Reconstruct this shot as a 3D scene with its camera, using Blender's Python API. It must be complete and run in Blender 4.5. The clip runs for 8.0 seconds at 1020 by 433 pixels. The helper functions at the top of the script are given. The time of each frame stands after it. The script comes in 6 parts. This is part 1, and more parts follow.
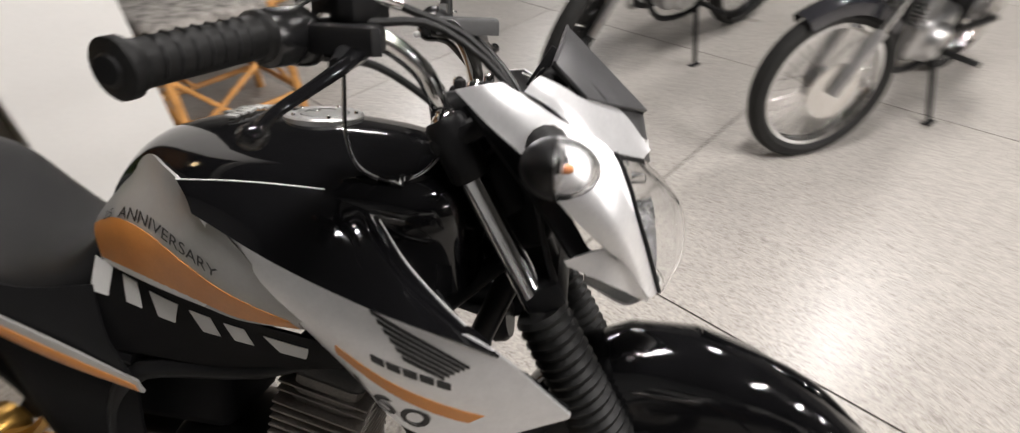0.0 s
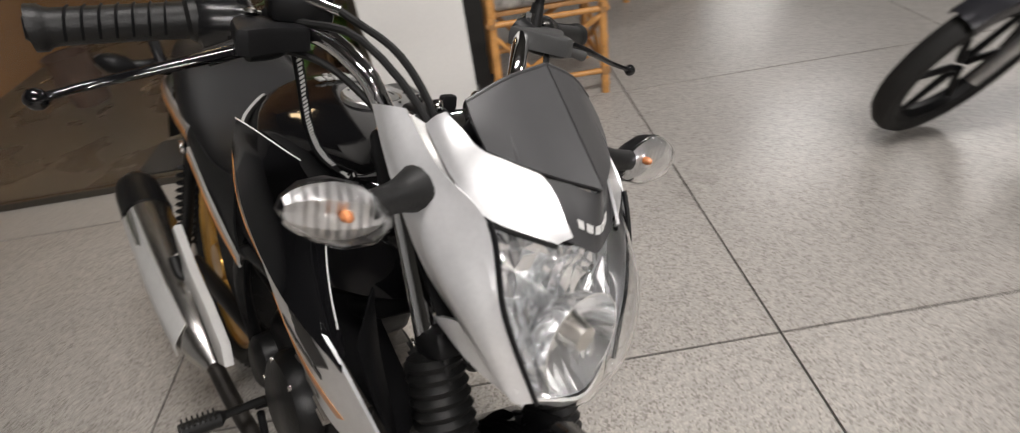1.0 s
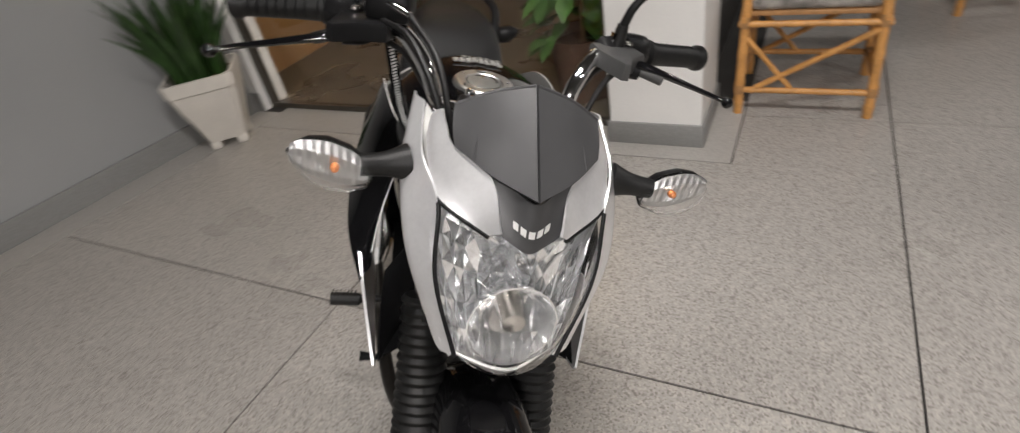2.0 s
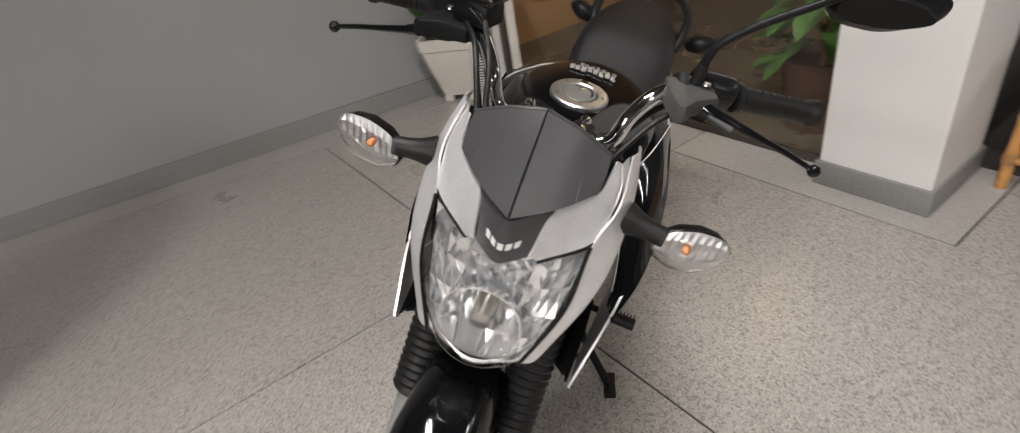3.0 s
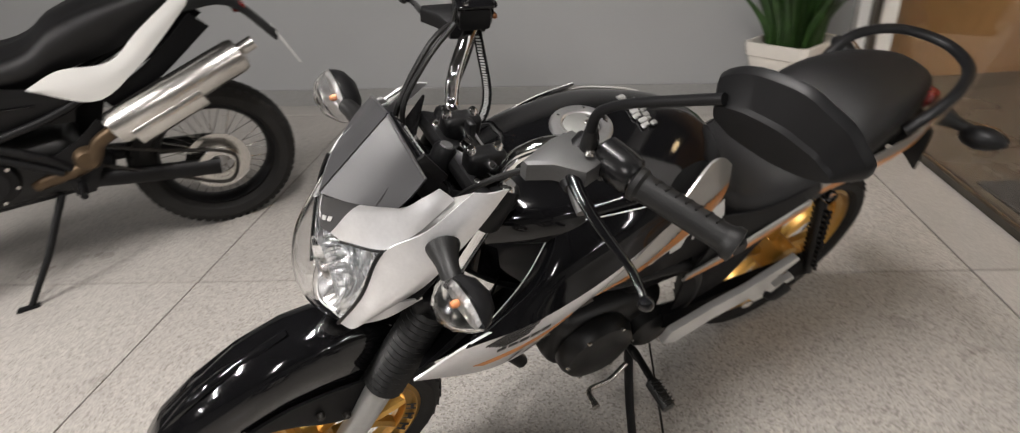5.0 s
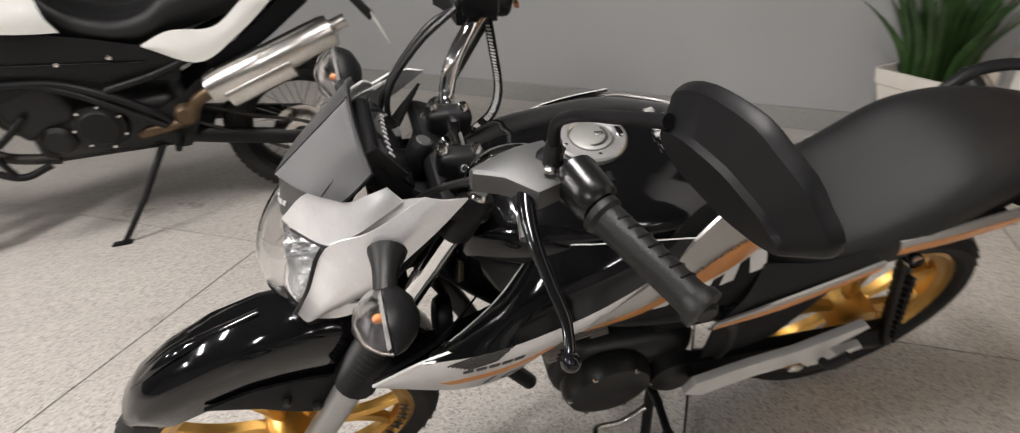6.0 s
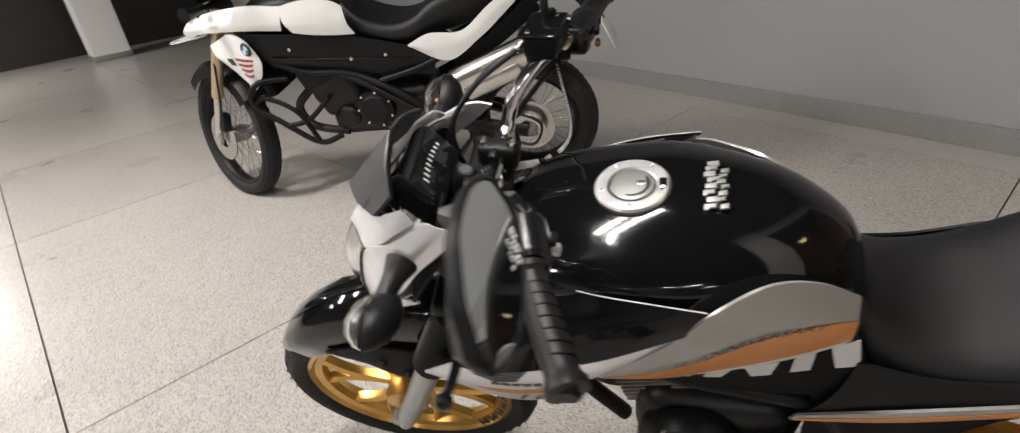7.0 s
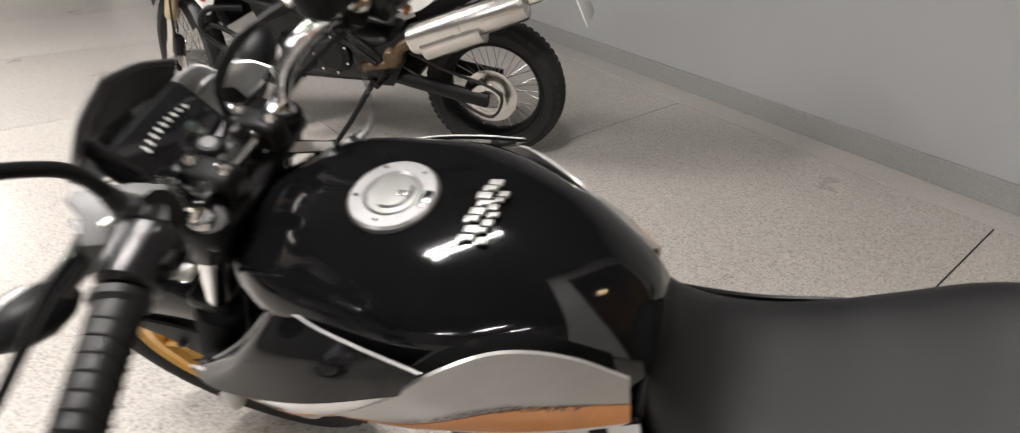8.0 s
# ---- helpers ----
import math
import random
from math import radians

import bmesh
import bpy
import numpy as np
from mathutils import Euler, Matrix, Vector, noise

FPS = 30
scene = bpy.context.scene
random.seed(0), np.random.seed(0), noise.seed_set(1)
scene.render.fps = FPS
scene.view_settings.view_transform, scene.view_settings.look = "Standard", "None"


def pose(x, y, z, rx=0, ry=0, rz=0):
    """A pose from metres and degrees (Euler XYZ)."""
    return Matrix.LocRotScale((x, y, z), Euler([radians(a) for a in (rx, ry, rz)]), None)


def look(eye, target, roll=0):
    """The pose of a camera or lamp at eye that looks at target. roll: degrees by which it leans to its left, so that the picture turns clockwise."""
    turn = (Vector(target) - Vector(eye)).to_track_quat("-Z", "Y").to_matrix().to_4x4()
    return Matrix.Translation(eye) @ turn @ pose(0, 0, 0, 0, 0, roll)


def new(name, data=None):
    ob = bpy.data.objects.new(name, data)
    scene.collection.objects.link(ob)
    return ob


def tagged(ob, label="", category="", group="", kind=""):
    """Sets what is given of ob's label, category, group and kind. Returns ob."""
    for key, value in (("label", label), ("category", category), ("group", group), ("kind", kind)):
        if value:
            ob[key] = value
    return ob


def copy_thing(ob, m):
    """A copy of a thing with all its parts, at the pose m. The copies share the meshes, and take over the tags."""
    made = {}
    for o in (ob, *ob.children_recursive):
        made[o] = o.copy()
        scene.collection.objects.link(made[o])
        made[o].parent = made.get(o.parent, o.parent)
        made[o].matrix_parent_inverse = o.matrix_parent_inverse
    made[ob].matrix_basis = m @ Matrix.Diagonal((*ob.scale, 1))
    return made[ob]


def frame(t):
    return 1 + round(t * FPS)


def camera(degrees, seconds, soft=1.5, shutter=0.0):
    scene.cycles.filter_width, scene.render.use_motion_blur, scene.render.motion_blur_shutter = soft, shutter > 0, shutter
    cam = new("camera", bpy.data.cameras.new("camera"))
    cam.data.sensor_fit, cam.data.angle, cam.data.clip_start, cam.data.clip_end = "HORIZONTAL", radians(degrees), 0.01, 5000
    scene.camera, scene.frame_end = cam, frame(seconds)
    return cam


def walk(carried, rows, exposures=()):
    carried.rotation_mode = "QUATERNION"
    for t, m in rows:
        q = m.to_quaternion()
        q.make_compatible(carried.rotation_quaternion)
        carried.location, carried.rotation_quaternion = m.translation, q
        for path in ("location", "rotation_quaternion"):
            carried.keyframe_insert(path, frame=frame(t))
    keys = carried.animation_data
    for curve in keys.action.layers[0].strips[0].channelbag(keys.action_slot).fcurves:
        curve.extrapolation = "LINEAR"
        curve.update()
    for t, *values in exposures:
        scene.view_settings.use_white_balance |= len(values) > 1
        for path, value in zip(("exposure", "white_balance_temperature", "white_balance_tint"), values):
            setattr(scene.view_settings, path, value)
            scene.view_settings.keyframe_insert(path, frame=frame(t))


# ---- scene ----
cam = camera(83.8, 8.0, soft=1.1, shutter=0.5)
PATH = [
    (0, (0.52, -0.489, 1.284), (0.194, 1.022, 0.015), -2.5),
    (0.5, (0.752, -0.371, 1.298), (-0.189, 0.912, 0.086), -8.2),
    (1, (0.86, -0.18, 1.261), (-0.454, 0.699, 0.036), -8.8),
    (1.5, (0.925, -0.032, 1.267), (-0.575, 0.49, 0.053), -12.5),
    (2, (1.054, 0.087, 1.293), (-0.573, 0.115, 0.13), -11.8),
    (2.2, (1.068, 0.122, 1.297), (-0.571, 0.02, 0.154), -11.4),
    (3.3, (1.022, 0.493, 1.292), (-0.409, -0.402, 0.219), -10.5),
    (3.5, (1.005, 0.573, 1.29), (-0.388, -0.372, 0.21), -10.1),
    (4, (0.866, 0.674, 1.258), (-0.372, -0.477, 0.188), -9.4),
    (4.5, (0.709, 0.763, 1.261), (-0.403, -0.53, 0.218), -7.7),
    (4.7, (0.667, 0.816, 1.26), (-0.244, -0.653, 0.254), -8.1),
    (5.8, (0.441, 0.831, 1.225), (-0.008, -0.858, 0.252), -3.1),
    (6, (0.416, 0.797, 1.214), (0.058, -0.917, 0.249), -3.6),
    (6.5, (0.278, 0.793, 1.207), (0.436, -0.971, 0.277), -5.5),
    (7, (0.099, 0.804, 1.255), (0.652, -0.889, 0.345), -8.1),
    (7.5, (-0.029, 0.73, 1.254), (0.552, -0.92, 0.285), -4.2),
    (8, (-0.139, 0.571, 1.214), (0.421, -1.061, 0.202), 0.1),
]

scene_exposures = [(0.0, 0.14), (0.5, -0.02), (1.5, -0.3), (2.2, -0.26), (3.3, -0.16), (4.5, 0.08), (6.0, 0.2), (6.5, 0.2), (7.0, 0.07), (7.5, 0.04), (8.0, 0.44)]
walk(cam, [(t, look(eye, target, roll)) for t, eye, target, roll in PATH], scene_exposures)

# ---- world ----
world = bpy.data.worlds.new("world")
scene.world = world
world.use_nodes = True
world.node_tree.nodes["Background"].inputs[0].default_value = (0.55, 0.6, 0.7, 1)
world.node_tree.nodes["Background"].inputs[1].default_value = 0.02


# ---- ceiling lamps ----
# plan place, watts; the twin tubes run across the room
# those at (4.7, 2.7), (6.6, 4.6) and (11.0, 2.6) are added fill lights
LAMPS = [(0.25, 0.6, 72), (3.1, 1.5, 105), (0.5, 4.3, 72), (-5.4, 4.45, 85), (4.7, 2.7, 112), (6.6, 4.6, 110), (11.0, 2.6, 170), (-4.8, 6.6, 70), (-9.6, 5.6, 80)]
for a, b, watts in LAMPS:
    for off in (-0.075, 0.075):
        data = bpy.data.lights.new("tube_light", "AREA")
        data.shape, data.size, data.size_y, data.energy, data.color = "RECTANGLE", 1.2, 0.035, watts / 2, (1.0, 0.952, 0.925)
        new("tube_light", data).matrix_world = pose(0, 0, 0, 0, 0, -32.5) @ pose(a + off, b, 3.1, 0, 0, 90)
glow = bpy.data.lights.new("lobby_light", "AREA")
glow.size, glow.energy, glow.color = 0.5, 9, (1.0, 0.75, 0.45)
new("lobby_light", glow).matrix_world = pose(0, 0, 0, 0, 0, -32.5) @ pose(-3.6, -1.3, 3.1)


# ---- materials ----
def mat(name, base, rough=0.5, metal=0.0, coat=0.0, var=0.12, scale=6.0, bump=0.0, bscale=200.0, rvar=0.0, spec=0.5):
    m = bpy.data.materials.new(name)
    m.use_nodes = True
    nt = m.node_tree
    b = nt.nodes["Principled BSDF"]
    tc = nt.nodes.new("ShaderNodeTexCoord")
    n1 = nt.nodes.new("ShaderNodeTexNoise")
    n1.inputs["Scale"].default_value = scale
    n1.inputs["Detail"].default_value = 6
    nt.links.new(tc.outputs["Object"], n1.inputs["Vector"])
    n2 = nt.nodes.new("ShaderNodeTexNoise")
    n2.inputs["Scale"].default_value = bscale
    n2.inputs["Detail"].default_value = 2
    nt.links.new(tc.outputs["Object"], n2.inputs["Vector"])
    mix = nt.nodes.new("ShaderNodeMath")
    mix.operation = "MULTIPLY_ADD"
    mix.inputs[1].default_value = 0.35
    nt.links.new(n2.outputs["Fac"], mix.inputs[0])
    sc = nt.nodes.new("ShaderNodeMath")
    sc.operation = "MULTIPLY"
    sc.inputs[1].default_value = 0.65
    nt.links.new(n1.outputs["Fac"], sc.inputs[0])
    nt.links.new(sc.outputs[0], mix.inputs[2])
    ramp = nt.nodes.new("ShaderNodeValToRGB")
    lo, hi = (tuple(max(0.0, c * (1 + k * var)) for c in base) + (1,) for k in (-1, 1))
    ramp.color_ramp.elements[0].position, ramp.color_ramp.elements[0].color = 0.3, lo
    ramp.color_ramp.elements[1].position, ramp.color_ramp.elements[1].color = 0.7, hi
    nt.links.new(mix.outputs[0], ramp.inputs[0])
    nt.links.new(ramp.outputs[0], b.inputs["Base Color"])
    b.inputs["Roughness"].default_value = rough
    b.inputs["Metallic"].default_value = metal
    b.inputs["Coat Weight"].default_value = coat
    b.inputs["Coat Roughness"].default_value = 0.03
    b.inputs["Specular IOR Level"].default_value = spec
    if rvar:
        mr = nt.nodes.new("ShaderNodeMapRange")
        mr.inputs[1].default_value, mr.inputs[2].default_value = 0.3, 0.7
        mr.inputs[3].default_value, mr.inputs[4].default_value = max(0.02, rough - rvar), rough + rvar
        nt.links.new(n1.outputs["Fac"], mr.inputs[0])
        nt.links.new(mr.outputs[0], b.inputs["Roughness"])
    if bump:
        bp = nt.nodes.new("ShaderNodeBump")
        bp.inputs["Strength"].default_value = bump
        bp.inputs["Distance"].default_value = 0.002
        nt.links.new(n2.outputs["Fac"], bp.inputs["Height"])
        nt.links.new(bp.outputs[0], b.inputs["Normal"])
    return m


def terrazzo(name, tone, rough, chips=1.0):
    """Polished cement terrazzo: pale binder with grey and dark chips."""
    m = bpy.data.materials.new(name)
    m.use_nodes = True
    nt = m.node_tree
    b = nt.nodes["Principled BSDF"]
    tc = nt.nodes.new("ShaderNodeTexCoord")
    vo = nt.nodes.new("ShaderNodeTexVoronoi")
    vo.inputs["Scale"].default_value = 185
    nt.links.new(tc.outputs["Object"], vo.inputs["Vector"])
    cr = nt.nodes.new("ShaderNodeValToRGB")
    els = cr.color_ramp.elements
    els[0].position, els[0].color = 0.0, (tone[0] * (1 - 0.45 * chips), tone[1] * (1 - 0.47 * chips), tone[2] * (1 - 0.49 * chips), 1)
    els[1].position, els[1].color = 1.0, (tone[0] * (1 + 0.24 * chips), tone[1] * (1 + 0.24 * chips), tone[2] * (1 + 0.22 * chips), 1)
    e = els.new(0.28)
    e.color = (tone[0] * 0.91, tone[1] * 0.91, tone[2] * 0.91, 1)
    e = els.new(0.62)
    e.color = (*tone, 1)
    sp = nt.nodes.new("ShaderNodeSeparateColor")
    nt.links.new(vo.outputs["Color"], sp.inputs[0])
    nt.links.new(sp.outputs[0], cr.inputs[0])
    big = nt.nodes.new("ShaderNodeTexNoise")
    big.inputs["Scale"].default_value = 1.4
    big.inputs["Detail"].default_value = 5
    nt.links.new(tc.outputs["Object"], big.inputs["Vector"])
    br = nt.nodes.new("ShaderNodeValToRGB")
    br.color_ramp.elements[0].position, br.color_ramp.elements[0].color = 0.3, (0.94, 0.925, 0.91, 1)
    br.color_ramp.elements[1].position, br.color_ramp.elements[1].color = 0.7, (1.04, 1.03, 1.01, 1)
    nt.links.new(big.outputs["Fac"], br.inputs[0])
    oi = nt.nodes.new("ShaderNodeObjectInfo")
    orr = nt.nodes.new("ShaderNodeMapRange")
    orr.inputs[3].default_value, orr.inputs[4].default_value = 0.94, 1.04
    nt.links.new(oi.outputs["Random"], orr.inputs[0])
    mul = nt.nodes.new("ShaderNodeMix")
    mul.data_type, mul.blend_type = "RGBA", "MULTIPLY"
    mul.inputs[0].default_value = 1.0
    nt.links.new(cr.outputs[0], mul.inputs[6])
    nt.links.new(br.outputs[0], mul.inputs[7])
    mul2 = nt.nodes.new("ShaderNodeVectorMath")
    mul2.operation = "SCALE"
    nt.links.new(mul.outputs[2], mul2.inputs[0])
    nt.links.new(orr.outputs[0], mul2.inputs[3])
    nt.links.new(mul2.outputs[0], b.inputs["Base Color"])
    rr = nt.nodes.new("ShaderNodeMapRange")
    rr.inputs[3].default_value, rr.inputs[4].default_value = rough * 0.75, rough * 1.3
    nt.links.new(big.outputs["Fac"], rr.inputs[0])
    nt.links.new(rr.outputs[0], b.inputs["Roughness"])
    b.inputs["Specular IOR Level"].default_value = 0.36
    return m


def emitter(name, col, strength):
    m = bpy.data.materials.new(name)
    m.use_nodes = True
    b = m.node_tree.nodes["Principled BSDF"]
    b.inputs["Base Color"].default_value = (0.9, 0.9, 0.9, 1)
    b.inputs["Emission Color"].default_value = (*col, 1)
    b.inputs["Emission Strength"].default_value = strength
    return m


def glass(name, col=(1, 1, 1), rough=0.0, ior=1.45):
    m = bpy.data.materials.new(name)
    m.use_nodes = True
    b = m.node_tree.nodes["Principled BSDF"]
    b.inputs["Base Color"].default_value = (*col, 1)
    b.inputs["Roughness"].default_value = rough
    b.inputs["Transmission Weight"].default_value = 1.0
    b.inputs["IOR"].default_value = ior
    return m


FLOOR = terrazzo("terrazzo_floor", (0.42, 0.402, 0.38), 0.29, 0.95)
BORDER = terrazzo("terrazzo_border", (0.43, 0.415, 0.395), 0.3, 0.3)
SKIRT = terrazzo("terrazzo_skirting", (0.25, 0.252, 0.25), 0.4, 0.2)
JOINT = mat("floor_joint", (0.04, 0.037, 0.034), 0.8)
WALL = mat("grey_wall_paint", (0.32, 0.325, 0.325), 0.55, var=0.05, scale=1.2, bump=0.12, bscale=120)
WHITE = mat("white_wall_paint", (0.78, 0.77, 0.75), 0.5, var=0.04, scale=1.5, bump=0.12, bscale=90)
# dark tone for the unseen walls, so that gloss paint mirrors little light
UNSEENW = mat("unseen_wall_dark", (0.16, 0.158, 0.15), 0.6, var=0.08, scale=1.5, bump=0.1, bscale=90)
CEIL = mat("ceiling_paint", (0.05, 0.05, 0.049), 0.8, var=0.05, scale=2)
GLOSS = mat("gloss_black_paint", (0.004, 0.004, 0.0045), 0.07, coat=0.0, spec=0.5, var=0.2, scale=30)
SATIN = mat("satin_black_plastic", (0.007, 0.007, 0.0075), 0.42, spec=0.19, var=0.2, scale=25, bump=0.06, bscale=1200)
SEMI = mat("semi_gloss_black_plastic", (0.009, 0.009, 0.0095), 0.24, spec=0.4, var=0.15, scale=25, bump=0.05, bscale=900)
MATTE = mat("matte_black_plastic", (0.005, 0.005, 0.0055), 0.55, spec=0.1, var=0.25, scale=18, bump=0.3, bscale=600)
RUBBER = mat("black_rubber", (0.008, 0.008, 0.008), 0.46, spec=0.34, var=0.25, scale=20, bump=0.2, bscale=400)
TYRE = mat("tyre_rubber", (0.014, 0.0135, 0.013), 0.7, spec=0.3, var=0.3, scale=14, bump=0.3, bscale=300)
VINYL = mat("seat_vinyl", (0.008, 0.008, 0.0085), 0.44, spec=0.33, var=0.2, scale=10, bump=0.35, bscale=1100)
SILVER = mat("silver_paint", (0.78, 0.78, 0.79), 0.33, metal=0.6, coat=0.6, var=0.06, scale=40)
VISOR = mat("grey_visor_plastic", (0.05, 0.05, 0.052), 0.34, spec=0.45, var=0.12, scale=15, bump=0.1, bscale=1500)
GREYP = mat("warm_grey_paint", (0.34, 0.335, 0.32), 0.28, metal=0.35, coat=0.5, var=0.05, scale=30)
ORANGE = mat("orange_decal", (0.62, 0.24, 0.05), 0.35, coat=0.3, var=0.08, scale=30)
DECAL_W = mat("pale_grey_decal", (0.62, 0.62, 0.61), 0.35, var=0.05, scale=40)
DECAL_K = mat("black_decal", (0.012, 0.012, 0.012), 0.35)
CHROME = mat("chrome", (0.8, 0.8, 0.8), 0.06, metal=1.0, var=0.04, scale=12)
ALU = mat("cast_aluminium", (0.5, 0.5, 0.5), 0.36, metal=1.0, var=0.15, scale=20, bump=0.15, bscale=300)
STEEL = mat("brushed_steel", (0.62, 0.6, 0.57), 0.25, metal=1.0, var=0.12, scale=15)
FORKG = mat("grey_fork_paint", (0.36, 0.36, 0.35), 0.4, metal=0.4, var=0.08, scale=20)
CAPG = mat("grey_cap_metal", (0.24, 0.24, 0.23), 0.48, metal=0.7, var=0.1, scale=30, bump=0.1, bscale=600)
PERCH = mat("grey_cast_bracket", (0.08, 0.08, 0.08), 0.46, metal=0.4, var=0.12, scale=25, bump=0.15, bscale=500)
PEGM = mat("silver_cast_hanger", (0.66, 0.655, 0.64), 0.36, metal=0.4, var=0.08, scale=20, bump=0.1, bscale=300)
GOLD = mat("gold_wheel_paint", (0.62, 0.36, 0.09), 0.3, metal=0.85, coat=0.4, var=0.1, scale=18)
PALEG = mat("pale_gold_anodising", (0.5, 0.4, 0.26), 0.34, metal=0.6, var=0.1, scale=18)
BRONZE = mat("bronze_cover", (0.1, 0.068, 0.04), 0.45, metal=0.8, var=0.2, scale=15)
ENGINE = mat("black_engine_paint", (0.007, 0.007, 0.007), 0.38, spec=0.3, metal=0.0, var=0.3, scale=16, bump=0.2, bscale=250)
CASTG = mat("warm_grey_castings", (0.2, 0.18, 0.16), 0.5, metal=0.4, var=0.3, scale=18, bump=0.2, bscale=220)
DIRTY = mat("oily_dark_metal", (0.03, 0.027, 0.024), 0.5, metal=0.6, var=0.4, scale=14, bump=0.2, bscale=200)
WHITEP = mat("white_motorcycle_paint", (0.72, 0.72, 0.7), 0.2, coat=0.6, var=0.03, scale=20)
REDD = mat("red_decal", (0.3, 0.03, 0.03), 0.35)
BLUED = mat("blue_enamel", (0.05, 0.2, 0.5), 0.3)
AMBER = mat("amber_bulb", (0.34, 0.12, 0.04), 0.25, coat=0.5)
REDL = mat("red_tail_lens", (0.12, 0.006, 0.006), 0.15, coat=0.8)
LENS = glass("clear_lens", (0.98, 0.98, 0.98), 0.02, 1.35)
SIGNAL = glass("clear_signal_lens", (0.98, 0.98, 0.98), 0.08, 1.3)
PANE = glass("door_glass", (0.9, 0.88, 0.84), 0.0, 1.45)
MIRROR = mat("mirror_glass", (0.86, 0.88, 0.88), 0.02, metal=1.0, var=0.01)
REFL = mat("lamp_reflector", (0.88, 0.89, 0.9), 0.11, metal=0.92, var=0.03, scale=20)
DIAL = mat("dial_black", (0.008, 0.008, 0.009), 0.12, coat=0.8)
BAMBOO = mat("bamboo_cane", (0.55, 0.27, 0.08), 0.4, coat=0.25, var=0.35, scale=14, bump=0.15, bscale=120, rvar=0.1)
RATTAN = mat("rattan_binding", (0.38, 0.2, 0.08), 0.5, var=0.3, scale=40, bump=0.3, bscale=300)
CUSHION = mat("patterned_cushion", (0.3, 0.28, 0.26), 0.85, var=0.8, scale=22, bump=0.4, bscale=500)
POT = mat("cream_ceramic", (0.72, 0.68, 0.62), 0.4, var=0.06, scale=9, bump=0.1, bscale=80, rvar=0.1)
LEAF = mat("snake_plant_leaf", (0.028, 0.066, 0.016), 0.4, var=0.55, scale=16, bump=0.1, bscale=80)
LEAF2 = mat("broad_leaf", (0.04, 0.1, 0.02), 0.4, var=0.4, scale=12)
SOIL = mat("potting_bark", (0.12, 0.075, 0.04), 0.9, var=0.5, scale=60, bump=0.6, bscale=150)
BROWNPOT = mat("brown_basket", (0.06, 0.03, 0.018), 0.7, var=0.4, scale=30, bump=0.5, bscale=120)
LOBBYF = mat("brown_lobby_floor", (0.085, 0.068, 0.047), 0.3, var=0.18, scale=2.5, rvar=0.1)
LOBBYW = mat("ochre_lobby_wall", (0.3, 0.16, 0.06), 0.7, var=0.15, scale=2)
DARKW = mat("dark_partition", (0.02, 0.018, 0.016), 0.3, var=0.2, scale=4)
MATB = mat("black_door_mat", (0.012, 0.011, 0.01), 0.95, var=0.4, scale=60, bump=0.8, bscale=400)
FRAME = mat("anodised_frame", (0.1, 0.09, 0.075), 0.4, metal=0.6, var=0.1)
TUBEL = emitter("lamp_tube", (1.0, 0.97, 0.92), 9.0)


# ---- mesh helpers ----
def V3(*a):
    return Vector(a)


def catmull(pts, t):
    """A point at t (0 to 1) of a smooth curve through the points."""
    n = len(pts) - 1
    if n == 1:
        return pts[0].lerp(pts[1], t)
    f = min(max(t, 0.0), 1.0) * n
    i = min(int(f), n - 1)
    f -= i
    p1, p2 = pts[i], pts[i + 1]
    p0 = pts[i - 1] if i > 0 else p1 * 2 - p2
    p3 = pts[i + 2] if i + 2 <= n else p2 * 2 - p1
    return 0.5 * (2 * p1 + (p2 - p0) * f + (2 * p0 - 5 * p1 + 4 * p2 - p3) * f * f + (3 * p1 - p0 - 3 * p2 + p3) * f ** 3)


def curve(pts, n):
    pts = [Vector(p) for p in pts]
    return [catmull(pts, i / n) for i in range(n + 1)]


def skin(bm, rings, closed=True, caps=True):
    """A skin over rings of equally many points."""
    vs = [[bm.verts.new(p) for p in r] for r in rings]
    k = len(vs[0])
    for a, b in zip(vs, vs[1:]):
        for i in range(k if closed else k - 1):
            j = (i + 1) % k
            bm.faces.new((a[i], a[j], b[j], b[i]))
    if caps and closed:
        bm.faces.new(vs[0][::-1])
        bm.faces.new(vs[-1])
    return bm


def tube(pts, r, seg=10, n=0, bm=None, flat=1.0):
    """A round bar along points; r is one radius or one for each point."""
    bm = bm or bmesh.new()
    pts = [Vector(p) for p in pts]
    rr = list(r) if isinstance(r, (list, tuple)) else [r] * len(pts)
    if n:
        rv = [Vector((q, 0, 0)) for q in rr]
        rr = [max(catmull(rv, i / n).x, 1e-4) for i in range(n + 1)]
        pts = [catmull(pts, i / n) for i in range(n + 1)]
    rings, up = [], None
    for i, p in enumerate(pts):
        d = (pts[min(i + 1, len(pts) - 1)] - pts[max(i - 1, 0)]).normalized()
        if up is None:
            up = d.orthogonal().normalized() if abs(d.z) > 0.9 else (Vector((0, 0, 1)) - d * d.z).normalized()
        up = (up - d * up.dot(d)).normalized()
        side = d.cross(up)
        rings.append([p + rr[i] * (math.cos(2 * math.pi * k / seg) * side + flat * math.sin(2 * math.pi * k / seg) * up) for k in range(seg)])
    return skin(bm, rings)


